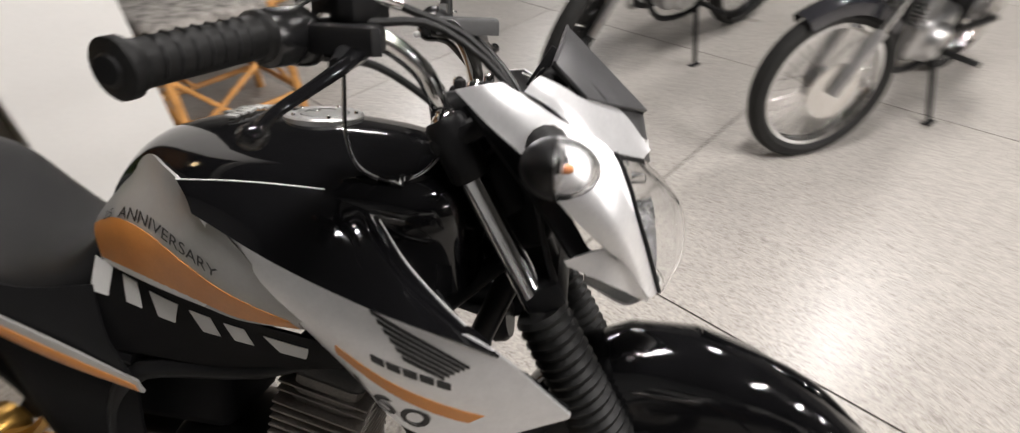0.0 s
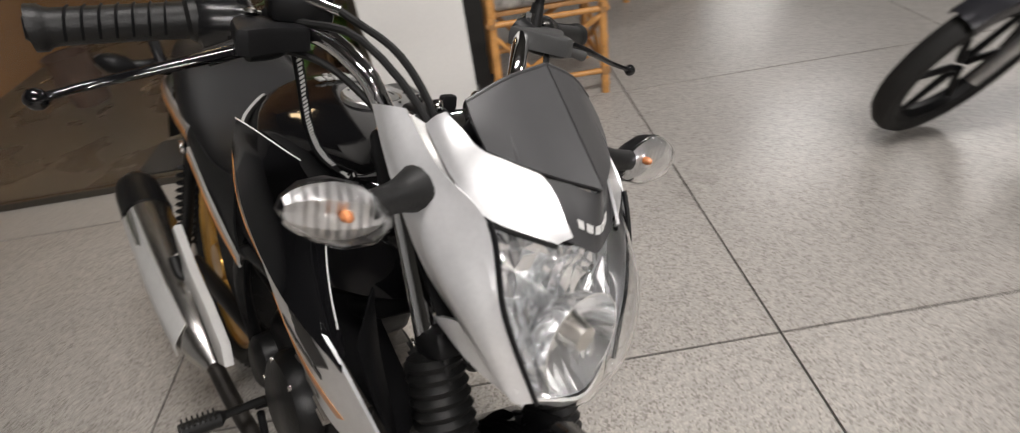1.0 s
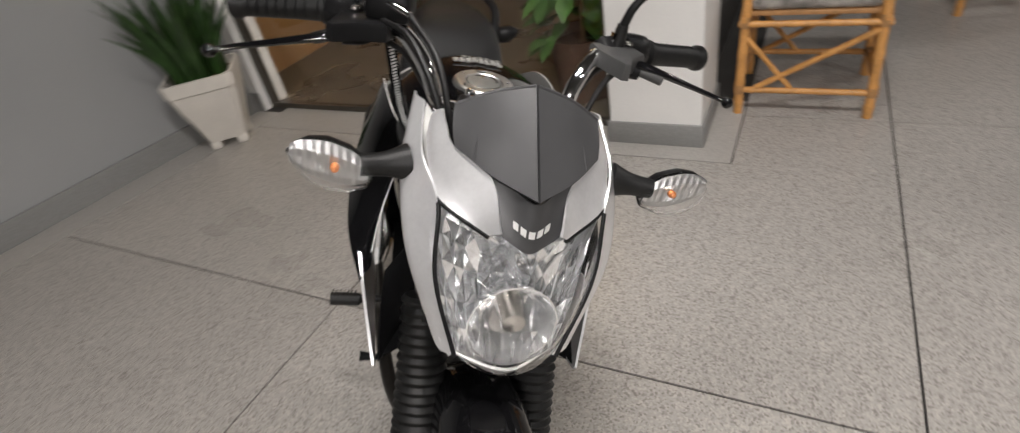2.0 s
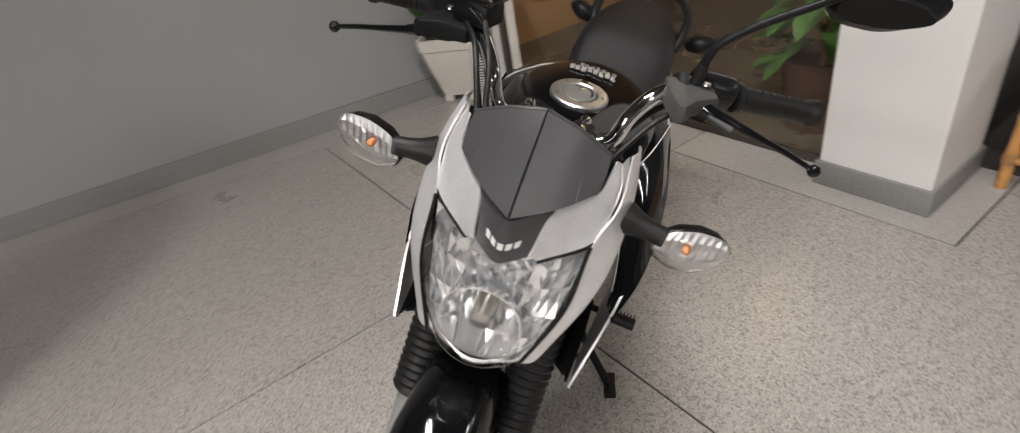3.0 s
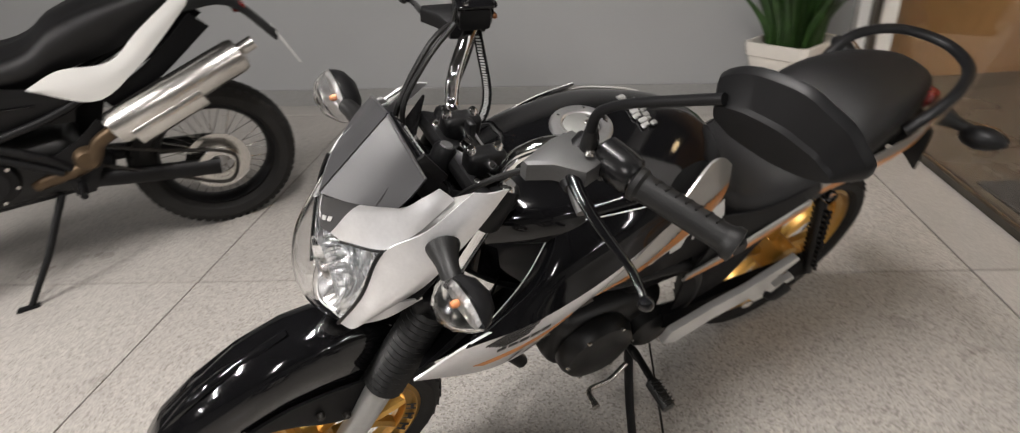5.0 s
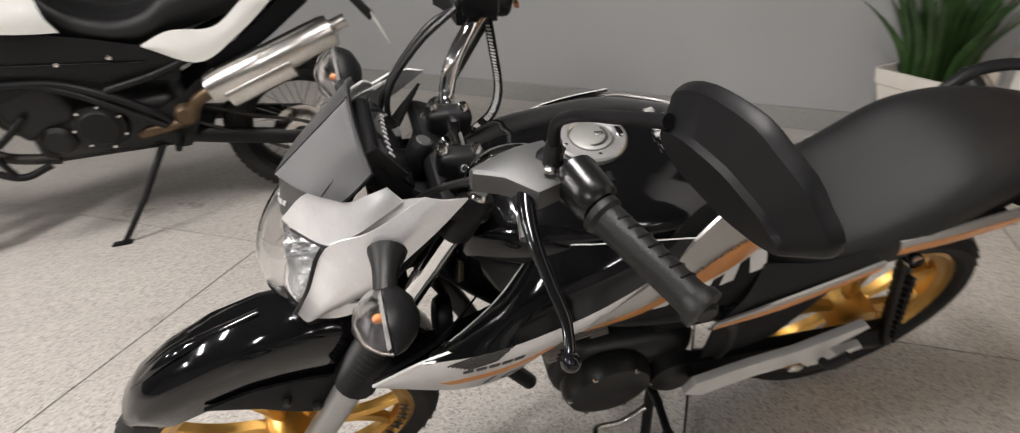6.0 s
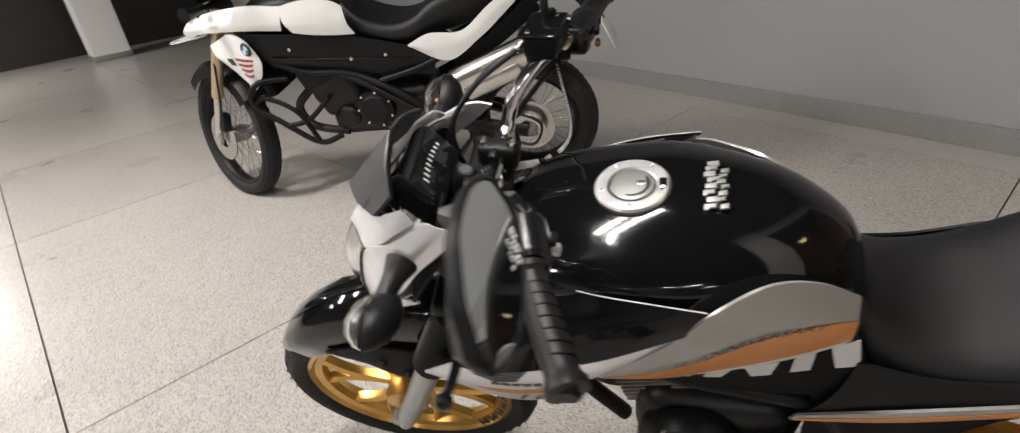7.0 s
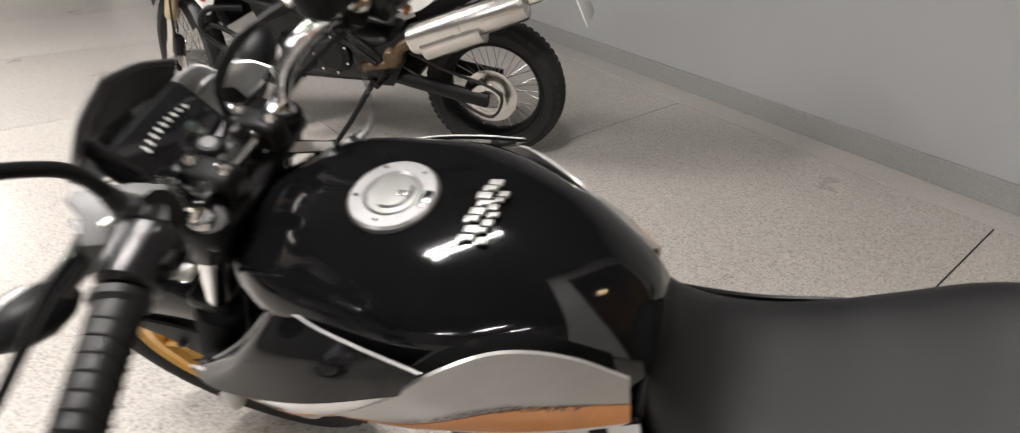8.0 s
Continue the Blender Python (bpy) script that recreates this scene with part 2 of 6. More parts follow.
def lathe(prof, m=Matrix(), seg=24, bm=None, caps=False, squash=1.0):
    """A turned body: profile of (radius, height) about z, then moved by m."""
    bm = bm or bmesh.new()
    rings = [[m @ Vector((r * math.cos(2 * math.pi * k / seg), squash * r * math.sin(2 * math.pi * k / seg), h)) for k in range(seg)] for r, h in prof]
    return skin(bm, rings, caps=caps)


def block(sx, sy, sz, m=Matrix(), bev=0.0, bm=None, seg=2):
    """A box with rounded edges, centred at m."""
    bm = bm or bmesh.new()
    made = bmesh.ops.create_cube(bm, size=1, matrix=m @ Matrix.Diagonal((sx, sy, sz, 1)))["verts"]
    if bev:
        edges = list({e for v in made for e in v.link_edges})
        bmesh.ops.bevel(bm, geom=edges, offset=bev, segments=seg, affect="EDGES", profile=0.5)
    return bm


def prism(outline, h, m=Matrix(), bev=0.0, bm=None):
    """A plate from a flat outline (x, y), h thick, moved by m."""
    bm = bm or bmesh.new()
    f = bm.faces.new([bm.verts.new(m @ Vector((x, y, 0))) for x, y in outline])
    up = m.to_3x3() @ Vector((0, 0, h))
    new_ = bmesh.ops.extrude_face_region(bm, geom=[f])["geom"]
    top = [v for v in new_ if isinstance(v, bmesh.types.BMVert)]
    bmesh.ops.translate(bm, verts=top, vec=up)
    if bev:
        edges = list({e for v in top for e in v.link_edges if all(w in top for w in e.verts)})
        bmesh.ops.bevel(bm, geom=edges, offset=bev, segments=2, affect="EDGES", profile=0.5)
    return bm


class Surf:
    """A smooth sheet through rows of points; side -1 mirrors it to the other side of the vehicle."""

    def __init__(self, rows, side=1, out=(0, 1, 0.35)):
        self.rows = [[Vector((p[0], p[1] * side, p[2])) for p in r] for r in rows]
        self.out = Vector((out[0], out[1] * side, out[2]))

    def at(self, u, v):
        return catmull([catmull(r, u) for r in self.rows], v)

    def normal(self, u, v):
        e = 0.01
        u0, u1, v0, v1 = max(u - e, 0), min(u + e, 1), max(v - e, 0), min(v + e, 1)
        n = (self.at(u1, v) - self.at(u0, v)).cross(self.at(u, v1) - self.at(u, v0))
        n = n.normalized() if n.length > 1e-12 else self.out.normalized()
        return n if n.dot(self.out) > 0 else -n

    def sheet(self, nu=14, nv=8, thick=0.003, off=0.0, corners=((0, 0), (1, 0), (1, 1), (0, 1)), bm=None):
        """The sheet, or a four-cornered piece of it, with thickness."""
        bm = bm or bmesh.new()
        c = [Vector(k) for k in corners]
        top, low = [], []
        for j in range(nv + 1):
            ta, lo = [], []
            for i in range(nu + 1):
                q = c[0].lerp(c[1], i / nu).lerp(c[3].lerp(c[2], i / nu), j / nv)
                p, nn = self.at(q.x, q.y), self.normal(q.x, q.y)
                ta.append(bm.verts.new(p + nn * off))
                lo.append(bm.verts.new(p + nn * (off - thick)))
            top.append(ta), low.append(lo)
        for j in range(nv):
            for i in range(nu):
                bm.faces.new((top[j][i], top[j][i + 1], top[j + 1][i + 1], top[j + 1][i]))
                bm.faces.new((low[j][i], low[j + 1][i], low[j + 1][i + 1], low[j][i + 1]))
        rim = [(0, i) for i in range(nu)] + [(j, nu) for j in range(nv)] + [(nv, i) for i in range(nu, 0, -1)] + [(j, 0) for j in range(nv, 0, -1)]
        for (ja, ia), (jb, ib) in zip(rim, rim[1:] + rim[:1]):
            bm.faces.new((top[ja][ia], low[ja][ia], low[jb][ib], top[jb][ib]))
        return bm


def part(name, bm, material, parent=None, label="", smooth=True, sharp=38):
    """Links a bmesh as one mesh object under a thing or part."""
    bmesh.ops.remove_doubles(bm, verts=bm.verts, dist=1e-5)
    bmesh.ops.recalc_face_normals(bm, faces=bm.faces)
    me = bpy.data.meshes.new(name)
    for f in bm.faces:
        f.smooth = smooth
    for e in bm.edges:
        e.smooth = not (len(e.link_faces) == 2 and e.calc_face_angle(0) > radians(sharp))
    bm.to_mesh(me)
    bm.free()
    me.materials.append(material)
    ob = new(name, me)
    if parent:
        ob.parent = parent
    if label:
        ob["label"] = label
    return ob


def thing(name, m, label, category, group="", kind=""):
    e = new(name)
    e.empty_display_size = 0.1
    e.matrix_world = m
    return tagged(e, label, category, group, kind)


# ---- plan of the room: a runs along the grey wall, b across ----
ROOM = pose(0, 0, 0, 0, 0, -32.5)


def at_plan(a, b, z=0.0, turn=0.0):
    return ROOM @ pose(a, b, z, 0, 0, turn)


def structure(name, bm, material, label, m=ROOM, category=""):
    ob = part(name, bm, material, smooth=False)
    ob.matrix_world = m
    return tagged(ob, label, category or name.split("_")[0], kind="structure")


def slab(a0, a1, b0, b1, z0, z1, bm=None, bev=0.0):
    return block(a1 - a0, b1 - b0, z1 - z0, pose((a0 + a1) / 2, (b0 + b1) / 2, (z0 + z1) / 2), bev, bm)


floor = structure("floor", slab(-11.8, 14.2, -4.4, 8.6, -0.12, -0.006), JOINT, "polished grey terrazzo showroom floor with dark joints")
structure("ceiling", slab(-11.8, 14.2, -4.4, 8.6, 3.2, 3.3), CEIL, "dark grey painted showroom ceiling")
# grey wall, slightly off the joint grid
WALLM = ROOM @ pose(-1.45, -2.40, 0, 0, 0, -8.5)
structure("wall_grey", slab(-0.15, 15.8, -0.2, 0, 0, 3.2), WALL, "smooth light grey painted wall", WALLM)
structure("baseboard_grey", slab(0.0, 15.6, 0, 0.022, 0, 0.122, bev=0.003), SKIRT, "grey granite skirting along the grey wall", WALLM)
structure("wall_far", slab(14.0, 14.2, -4.4, 8.6, 0, 3.2), DARKW, "dark far wall of the showroom")
# side and end walls are out of view, darkened to keep reflections black
structure("wall_side", slab(-11.8, 14.0, 8.4, 8.6, 0, 3.2), UNSEENW, "unseen side wall, kept dark for reflections")
structure("wall_end", slab(-11.8, -11.6, -4.4, 8.4, 0, 3.2), UNSEENW, "unseen end wall, kept dark for reflections")
structure("wall_lobby", slab(-4.6, -4.5, -2.75, 0.14, 0, 3.2), LOBBYW, "ochre painted lobby wall behind the glass")
structure("wall_partition", slab(-11.6, -1.735, 0.14, 0.24, 0, 3.2), DARKW, "dark partition behind the white pillar")
structure("wall_lobby_side", slab(-6.0, -1.6, -2.9, -2.75, 0, 3.2), LOBBYW, "ochre lobby side wall")
structure("wall_jamb", slab(-1.6, -1.40, -2.75, -2.33, 0, 3.2), WHITE, "white jamb beside the glass door")
structure("baseboard_jamb", slab(-1.40, -1.388, -2.41, -2.33, 0, 0.12), SKIRT, "grey granite skirting at the white jamb")


def pillar(a0, a1, b0, b1, label):
    p = structure("pillar", slab(a0, a1, b0, b1, 0, 3.2, bev=0.006), WHITE, label, category="pillar")
    s = part("pillar_base", slab(a0 - 0.012, a1 + 0.012, b0 - 0.012, b1 + 0.012, 0, 0.1, bev=0.003), SKIRT, p, "grey granite base")
    return p


pillar(-1.73, -1.325, -0.08, 0.305, "square white painted pillar with granite base")
pillar(12.1, 12.7, -1.30, -0.72, "far square white pillar by the dark storefront")

# ---- glass door to the lobby ----
door = thing("glass_door", ROOM, "frameless glass door in a dark metal frame", "door", kind="structure")
part("pane", slab(-1.482, -1.472, -2.29, -0.13, 0.03, 2.6), PANE, door, "clear dim glass pane", smooth=False).visible_shadow = False
part("frame", slab(-1.5, -1.455, -2.33, -2.29, 0, 2.65), FRAME, door, smooth=False)
part("frame", slab(-1.5, -1.455, -0.13, -0.094, 0, 2.65), FRAME, door, smooth=False)
part("frame", slab(-1.5, -1.455, -2.29, -0.13, 2.6, 2.65), FRAME, door, smooth=False)
part("threshold", slab(-1.5, -1.455, -2.29, -0.13, 0.0, 0.03), FRAME, door, smooth=False)
structure("wall_over_door", slab(-1.55, -1.405, -2.33, -0.08, 2.65, 3.2), WHITE, "white wall above the glass door")
structure("floor_lobby", slab(-6.0, -1.505, -2.75, 0.14, 0.0, 0.004), LOBBYF, "brown polished lobby floor behind the glass")
mat_ob = part("door_mat", slab(-1.88, -1.56, -1.31, -0.98, 0.004, 0.016, bev=0.004), MATB)
mat_ob.matrix_world = ROOM
tagged(mat_ob, "small black door mat on the lobby floor", "mat")

# ---- showroom motorcycle ----
LEAN = 19.6
BIKE = pose(0, -0.225, 0) @ pose(0, 0, 0, -LEAN)
bike = thing("motorcycle", BIKE, "black, silver and orange street motorcycle leaning on its side stand", "motorcycle")
WF, WR, RAD = V3(0.71, -0.006, 0.312), V3(-0.605, 0, 0.312), 0.309
AXIS = pose(0, 0, 0, 90)


def ring_wheel(centre, parent, tyre_w, spokes, rim_mat, letters=False):
    m = Matrix.Translation(centre) @ pose(0, 0, 0, 90)
    wheel = part("wheel", lathe([(0.012, -0.06), (0.05, -0.055), (0.055, -0.03), (0.055, 0.03), (0.05, 0.055), (0.012, 0.06)], m, 20, caps=True), rim_mat, parent, "cast alloy wheel hub")
    w, r0, r1 = tyre_w, RAD - 0.062, RAD
    prof = [(r0, -w * 0.62), (r0 + 0.012, -w * 0.92), (r0 + 0.03, -w), (r1 - 0.022, -w * 0.86), (r1 - 0.006, -w * 0.5), (r1, 0), (r1 - 0.006, w * 0.5), (r1 - 0.022, w * 0.86), (r0 + 0.03, w), (r0 + 0.012, w * 0.92), (r0, w * 0.62)]
    part("tyre", lathe(prof, m, 64), TYRE, wheel, "black road tyre")
    bm = bmesh.new()
    for k in range(44):
        a = 2 * math.pi * k / 44
        for s in (-1, 1):
            p0 = m @ Vector(((r1 - 0.0015) * math.cos(a), (r1 - 0.0015) * math.sin(a), s * 0.006))
            p1 = m @ Vector(((r1 - 0.014) * math.cos(a + 0.09), (r1 - 0.014) * math.sin(a + 0.09), s * w * 0.76))
            tube([p0, p1], 0.0028, 5, bm=bm)
    part("tread", bm, RUBBER, wheel)
    q = w * 0.62
    part("rim", lathe([(r0 + 0.004, -q), (r0 - 0.008, -q - 0.004), (r0 - 0.014, -q * 0.8), (r0 - 0.03, -q * 0.6), (r0 - 0.036, 0), (r0 - 0.03, q * 0.6), (r0 - 0.014, q * 0.8), (r0 - 0.008, q + 0.004), (r0 + 0.004, q)], m, 56), rim_mat, wheel)
    for k in range(spokes):
        bm = bmesh.new()
        a = 2 * math.pi * k / spokes + 0.3
        for s in (-0.17, 0.17):
            rings = []
            for i in range(7):
                f = i / 6
                r = 0.045 + f * (r0 - 0.075)
                aa = a + s * f * f * 1.5
                half = 0.013 - 0.003 * f
                c, t = Vector((math.cos(aa) * r, math.sin(aa) * r, 0)), Vector((-math.sin(aa), math.cos(aa), 0))
                rings.append([m @ (c + t * half * x + Vector((0, 0, 0.016 * y))) for x, y in ((-1, -0.6), (0, -1), (1, -0.6), (1, 0.6), (0, 1), (-1, 0.6))])
            skin(bm, rings)
        part("spoke", bm, rim_mat, wheel)
    if letters:
        for k in range(5):
            a = math.pi + 0.1 + k * 0.2
            bm = bmesh.new()
            for (u0, u1, h0, h1) in ((-0.06, -0.03, 0, 1), (0.03, 0.06, 0, 1), (-0.03, 0.03, 0.35, 0.65)):
                vs = []
                for uu, hh in ((u0, h0), (u1, h0), (u1, h1), (u0, h1)):
                    rr = r0 - 0.03 + 0.024 * hh
                    zz = -(q * (0.62 + 0.36 * hh) + 0.0035)
                    vs.append(m @ Vector((math.cos(a + uu) * rr, math.sin(a + uu) * rr, zz)))
                f = bm.faces.new([bm.verts.new(v) for v in vs])
            part("letter_bar", bm, DECAL_K, wheel)
    return wheel


front_wheel = ring_wheel(WF, bike, 0.043, 6, GOLD, True)
ring_wheel(WR, bike, 0.053, 6, GOLD)

# front mudguard
rings = []
for (x, z, hw, drop) in ((0.925, 0.545, 0.03, 0.035), (0.918, 0.568, 0.047, 0.05), (0.885, 0.605, 0.059, 0.07), (0.82, 0.655, 0.064, 0.085), (0.74, 0.7, 0.066, 0.1), (0.66, 0.725, 0.066, 0.115), (0.57, 0.725, 0.064, 0.13), (0.5, 0.695, 0.06, 0.12), (0.44, 0.63, 0.055, 0.1), (0.40, 0.55, 0.05, 0.08)):
    c = V3(x, -0.006, z)
    d = (c - V3(0.69, -0.006, 0.33)).normalized()
    prof = [(-1.0, -1.0), (-1.0, -0.55), (-0.93, -0.25), (-0.7, -0.07), (-0.35, 0.0), (0, 0.03), (0.35, 0.0), (0.7, -0.07), (0.93, -0.25), (1.0, -0.55), (1.0, -1.0)]
    outer = [c + V3(0, hw * a, 0) + d * drop * b for a, b in prof]
    inner = [c + V3(0, (hw - 0.003) * a, 0) + d * (drop * b - 0.003) for a, b in reversed(prof)]
    rings.append(outer + inner)
fender = part("front_fender", skin(bmesh.new(), rings), GLOSS, bike, "gloss black front mudguard")
for s in (-1, 1):
    sf = Surf([[(0.78, 0.067, 0.60), (0.70, 0.07, 0.625), (0.62, 0.07, 0.62), (0.55, 0.068, 0.60)], [(0.70, 0.068, 0.555), (0.66, 0.074, 0.53), (0.61, 0.076, 0.51), (0.57, 0.07, 0.53)]], s)
    st = part("fender_stay", sf.sheet(12, 5, 0.006), MATTE, bike, "matte black mudguard stay")
    for p in ((0.62, 0.535), (0.66, 0.575)):
        part("bolt", lathe([(0.0001, 0.006), (0.006, 0.006), (0.008, 0.0), (0.008, -0.004)], Matrix.Translation((p[0], s * 0.078, p[1])) @ pose(0, 0, 0, -90 * s), 10), DIRTY, st)
bm = tube([(0.89, -0.006, 0.6), (0.8, -0.006, 0.672), (0.66, -0.006, 0.731)], [0.006, 0.012, 0.006], 8, 10, flat=0.4)
part("fender_ridge", bm, GLOSS, fender)

# fork: leans back from the axle
FD = (V3(0.432, 0, 0.835) - V3(0.71, 0, 0.312)).normalized()
for s in (-1, 1):
    foot = V3(0.722, s * 0.078, 0.268)
    up = lambda d: foot + FD * d + V3(0, s * 0.008 * d, 0)
    leg = part("fork_leg", tube([up(0), up(0.05), up(0.1), up(0.41)], [0.018, 0.024, 0.025, 0.026], 16, 12), FORKG, bike, "grey painted fork slider")
    bm = bmesh.new()
    n, rr, pp = 30, [], []
    for i in range(n + 1):
        pp.append(up(0.375 + 0.205 * i / n))
        rr.append(0.035 + (0.0035 if i % 2 else -0.001) - 0.004 * i / n)
    tube(pp, rr, 18, bm=bm)
    part("fork_boot", bm, RUBBER, leg, "ribbed rubber fork gaiter")
    part("stanchion", tube([up(0.5), up(0.83)], 0.0165, 16), CHROME, leg, "chromed fork tube")
    part("yoke_clamp", tube([up(0.758), up(0.764), up(0.826), up(0.832)], [0.02, 0.024, 0.024, 0.02], 18), SATIN, leg, "black clamp round the fork tube")
    part("axle_clamp", lathe([(0.0001, -0.014), (0.02, -0.014), (0.023, 0), (0.02, 0.014), (0.0001, 0.014)], Matrix.Translation(foot + V3(0, 0, 0.03)) @ AXIS, 14), FORKG, leg)
part("lower_yoke", block(0.05, 0.2, 0.035, Matrix.Translation((0.455, 0, 0.80)) @ pose(0, 0, 0, 0, -28), 0.01), SATIN, bike, "black lower fork yoke")
part("upper_yoke", block(0.07, 0.21, 0.025, Matrix.Translation((0.352, 0, 0.985)) @ pose(0, 0, 0, 0, -28), 0.01), SATIN, bike, "black upper fork yoke")
part("steering_head", tube([(0.445, 0, 0.80), (0.35, 0, 0.98)], 0.03, 16), SATIN, bike)
part("steering_nut", lathe([(0.0001, 0.014), (0.012, 0.014), (0.016, 0.006), (0.017, -0.01)], Matrix.Translation((0.345, 0, 1.005)) @ pose(0, 0, 0, 0, -28), 6), CHROME, bike)

# handlebar and controls
part("handlebar", tube([(0.188, 0.335, 1.081), (0.226, 0.245, 1.09), (0.248, 0.175, 1.097), (0.287, 0.13, 1.092), (0.32, 0.1, 1.06), (0.335, 0.085, 1.02), (0.338, 0.05, 1.012), (0.338, -0.05, 1.012), (0.335, -0.085, 1.02), (0.32, -0.105, 1.06), (0.285, -0.14, 1.092), (0.247, -0.19, 1.097), (0.228, -0.26, 1.091), (0.211, -0.355, 1.079)], 0.0112, 14, 60), CHROME, bike, "chromed tubular handlebar")
for s in (-1, 1):
    shift = V3(0.006, -0.02, 0.003) if s > 0 else V3(0, 0, 0)
    b0, b1 = (V3(0.182, 0.343, 1.080), V3(0.237, 0.222, 1.091)) if s > 0 else (V3(0.208, -0.366, 1.077), V3(0.232, -0.235, 1.094))
    d = (b1 - b0)
    rr = [0.013, 0.0205, 0.0205, 0.0175, 0.0165, 0.0165, 0.0168, 0.0168, 0.0175, 0.021, 0.021, 0.015]
    tt = [0, 0.01, 0.07, 0.1, 0.14, 0.3, 0.5, 0.7, 0.9, 0.93, 0.98, 1.0]
    grip = part("grip", tube([b0 + d * t for t in tt], rr, 20), RUBBER, bike, "black rubber handlebar grip")
    bm = bmesh.new()
    for k in range(7):
        c = b0 + d * (0.2 + 0.095 * k)
        side = d.normalized().cross(V3(0, 0, 1)).normalized()
        upv = side.cross(d.normalized())
        tube([c + 0.0172 * (side * math.cos(a) + upv * math.sin(a)) + d * (0.02 * a) for a in (-0.6, 0, 0.6, 1.2, 1.8)], 0.0013, 5, bm=bm)
    part("grip_rib", bm, SATIN, grip)
    part("bar_end", lathe([(0.0001, 0.004), (0.009, 0.004), (0.012, 0)], Matrix.Translation(b0) @ pose(0, 0, 0, -90 * s), 14), SATIN, grip)
    # switch box, clamp and lever perch
    sw = part("switch_box", block(0.046, 0.03, 0.046, Matrix.Translation((0.24, s * 0.2, 1.09)) @ pose(0, 0, 0, 0, 0, s * 14), 0.012, seg=3, bm=tube([(0.2435, s * 0.19, 1.0945), (0.242, s * 0.194, 1.094), (0.2335, s * 0.222, 1.0915), (0.23, s * 0.236, 1.0905), (0.2285, s * 0.24, 1.09)], [0.02, 0.0245, 0.0245, 0.0235, 0.019], 20)), SEMI, bike, "black switch housing")
    sw.location = shift
    part("switch", block(0.008, 0.016, 0.01, Matrix.Translation((0.208, s * 0.21, 1.095)), 0.003), MATTE, sw)
    part("switch", block(0.008, 0.014, 0.009, Matrix.Translation((0.208, s * 0.208, 1.076)), 0.003), AMBER if s < 0 else DECAL_W, sw)
    perch = part("lever_perch", tube([(0.25, s * 0.172, 1.095), (0.272, s * 0.175, 1.088), (0.29, s * 0.19, 1.082), (0.296, s * 0.215, 1.078)], [0.02, 0.016, 0.013, 0.01], 12, 10), SATIN, bike, "black lever bracket")
    perch.location = shift
    part("perch_block", prism([(-0.026, -0.03), (0.006, -0.036), (0.032, -0.034), (0.062, -0.03), (0.064, -0.02), (0.04, 0.0), (0.022, 0.034), (-0.006, 0.034), (-0.026, 0.022)], 0.024, Matrix.Translation((0.274, s * 0.183, 1.08)) @ pose(0, 0, 0, 0, 0, s * 18), 0.006), PERCH if s > 0 else SATIN, perch, "cast lever mount")
    part("perch_arm", tube([(0.285, s * 0.2, 1.085), (0.297, s * 0.225, 1.08), (0.302, s * 0.25, 1.073)], [0.0095, 0.0085, 0.0075], 12, 8), PERCH if s > 0 else SATIN, perch)
    part("perch_screw", lathe([(0.0001, 0.004), (0.005, 0.003), (0.0065, 0)], Matrix.Translation((0.268, s * 0.2, 1.109)), 10), STEEL, perch)
    part("bar_collar", tube([(0.2415, s * 0.197, 1.093), (0.2365, s * 0.214, 1.091)], 0.0235, 20), PERCH if s > 0 else SATIN, sw, "metal collar")
    # bar clamps and fork caps
    cl = part("bar_clamp", block(0.058, 0.032, 0.04, Matrix.Translation((0.34, s * 0.042, 1.01)) @ pose(0, 0, 0, 0, -8), 0.008, seg=3), SATIN, bike, "black handlebar clamp")
    for x in (-0.02, 0.02):
        part("clamp_bolt", lathe([(0.0001, 0.01), (0.0045, 0.0095), (0.0075, 0.006), (0.008, 0)], Matrix.Translation((0.34 + x, s * 0.042, 1.03 + x * 0.14)), 12), CHROME, cl)
    part("fork_cap", lathe([(0.0001, 0.016), (0.01, 0.016), (0.014, 0.012), (0.017, 0.0), (0.017, -0.02)], Matrix.Translation((0.338, s * 0.088, 0.995)) @ pose(0, 0, 0, 0, -28), 18), CHROME, bike, "chromed fork cap")
    part("yoke_bolt", lathe([(0.0001, 0.008), (0.006, 0.0075), (0.009, 0.003), (0.009, 0)], Matrix.Translation((0.365, s * 0.065, 1.002)) @ pose(0, 0, 0, 0, -28), 12), CHROME, bike)
    lev = part("lever", tube([(0.285, s * 0.18, 1.085), (0.297, s * 0.215, 1.08), (0.3, s * 0.255, 1.071), (0.296, s * 0.295, 1.06), (0.291, s * 0.33, 1.05), (0.294, s * 0.355, 1.044), (0.297, s * 0.364, 1.042)], [0.0085, 0.009, 0.0075, 0.006, 0.0055, 0.005, 0.0055], 12, 26, flat=0.7), GLOSS, bike, "curved black control lever")
    lev.location = V3(0.004, -0.019, 0.012) if s > 0 else V3(0.009, -0.005, 0.002)
    part("lever_ball", lathe([(0.0001, 0.009), (0.005, 0.0075), (0.0085, 0.003), (0.009, 0), (0.0085, -0.003), (0.005, -0.0075), (0.0001, -0.009)], Matrix.Translation((0.297, s * 0.368, 1.041)), 14), GLOSS, lev)
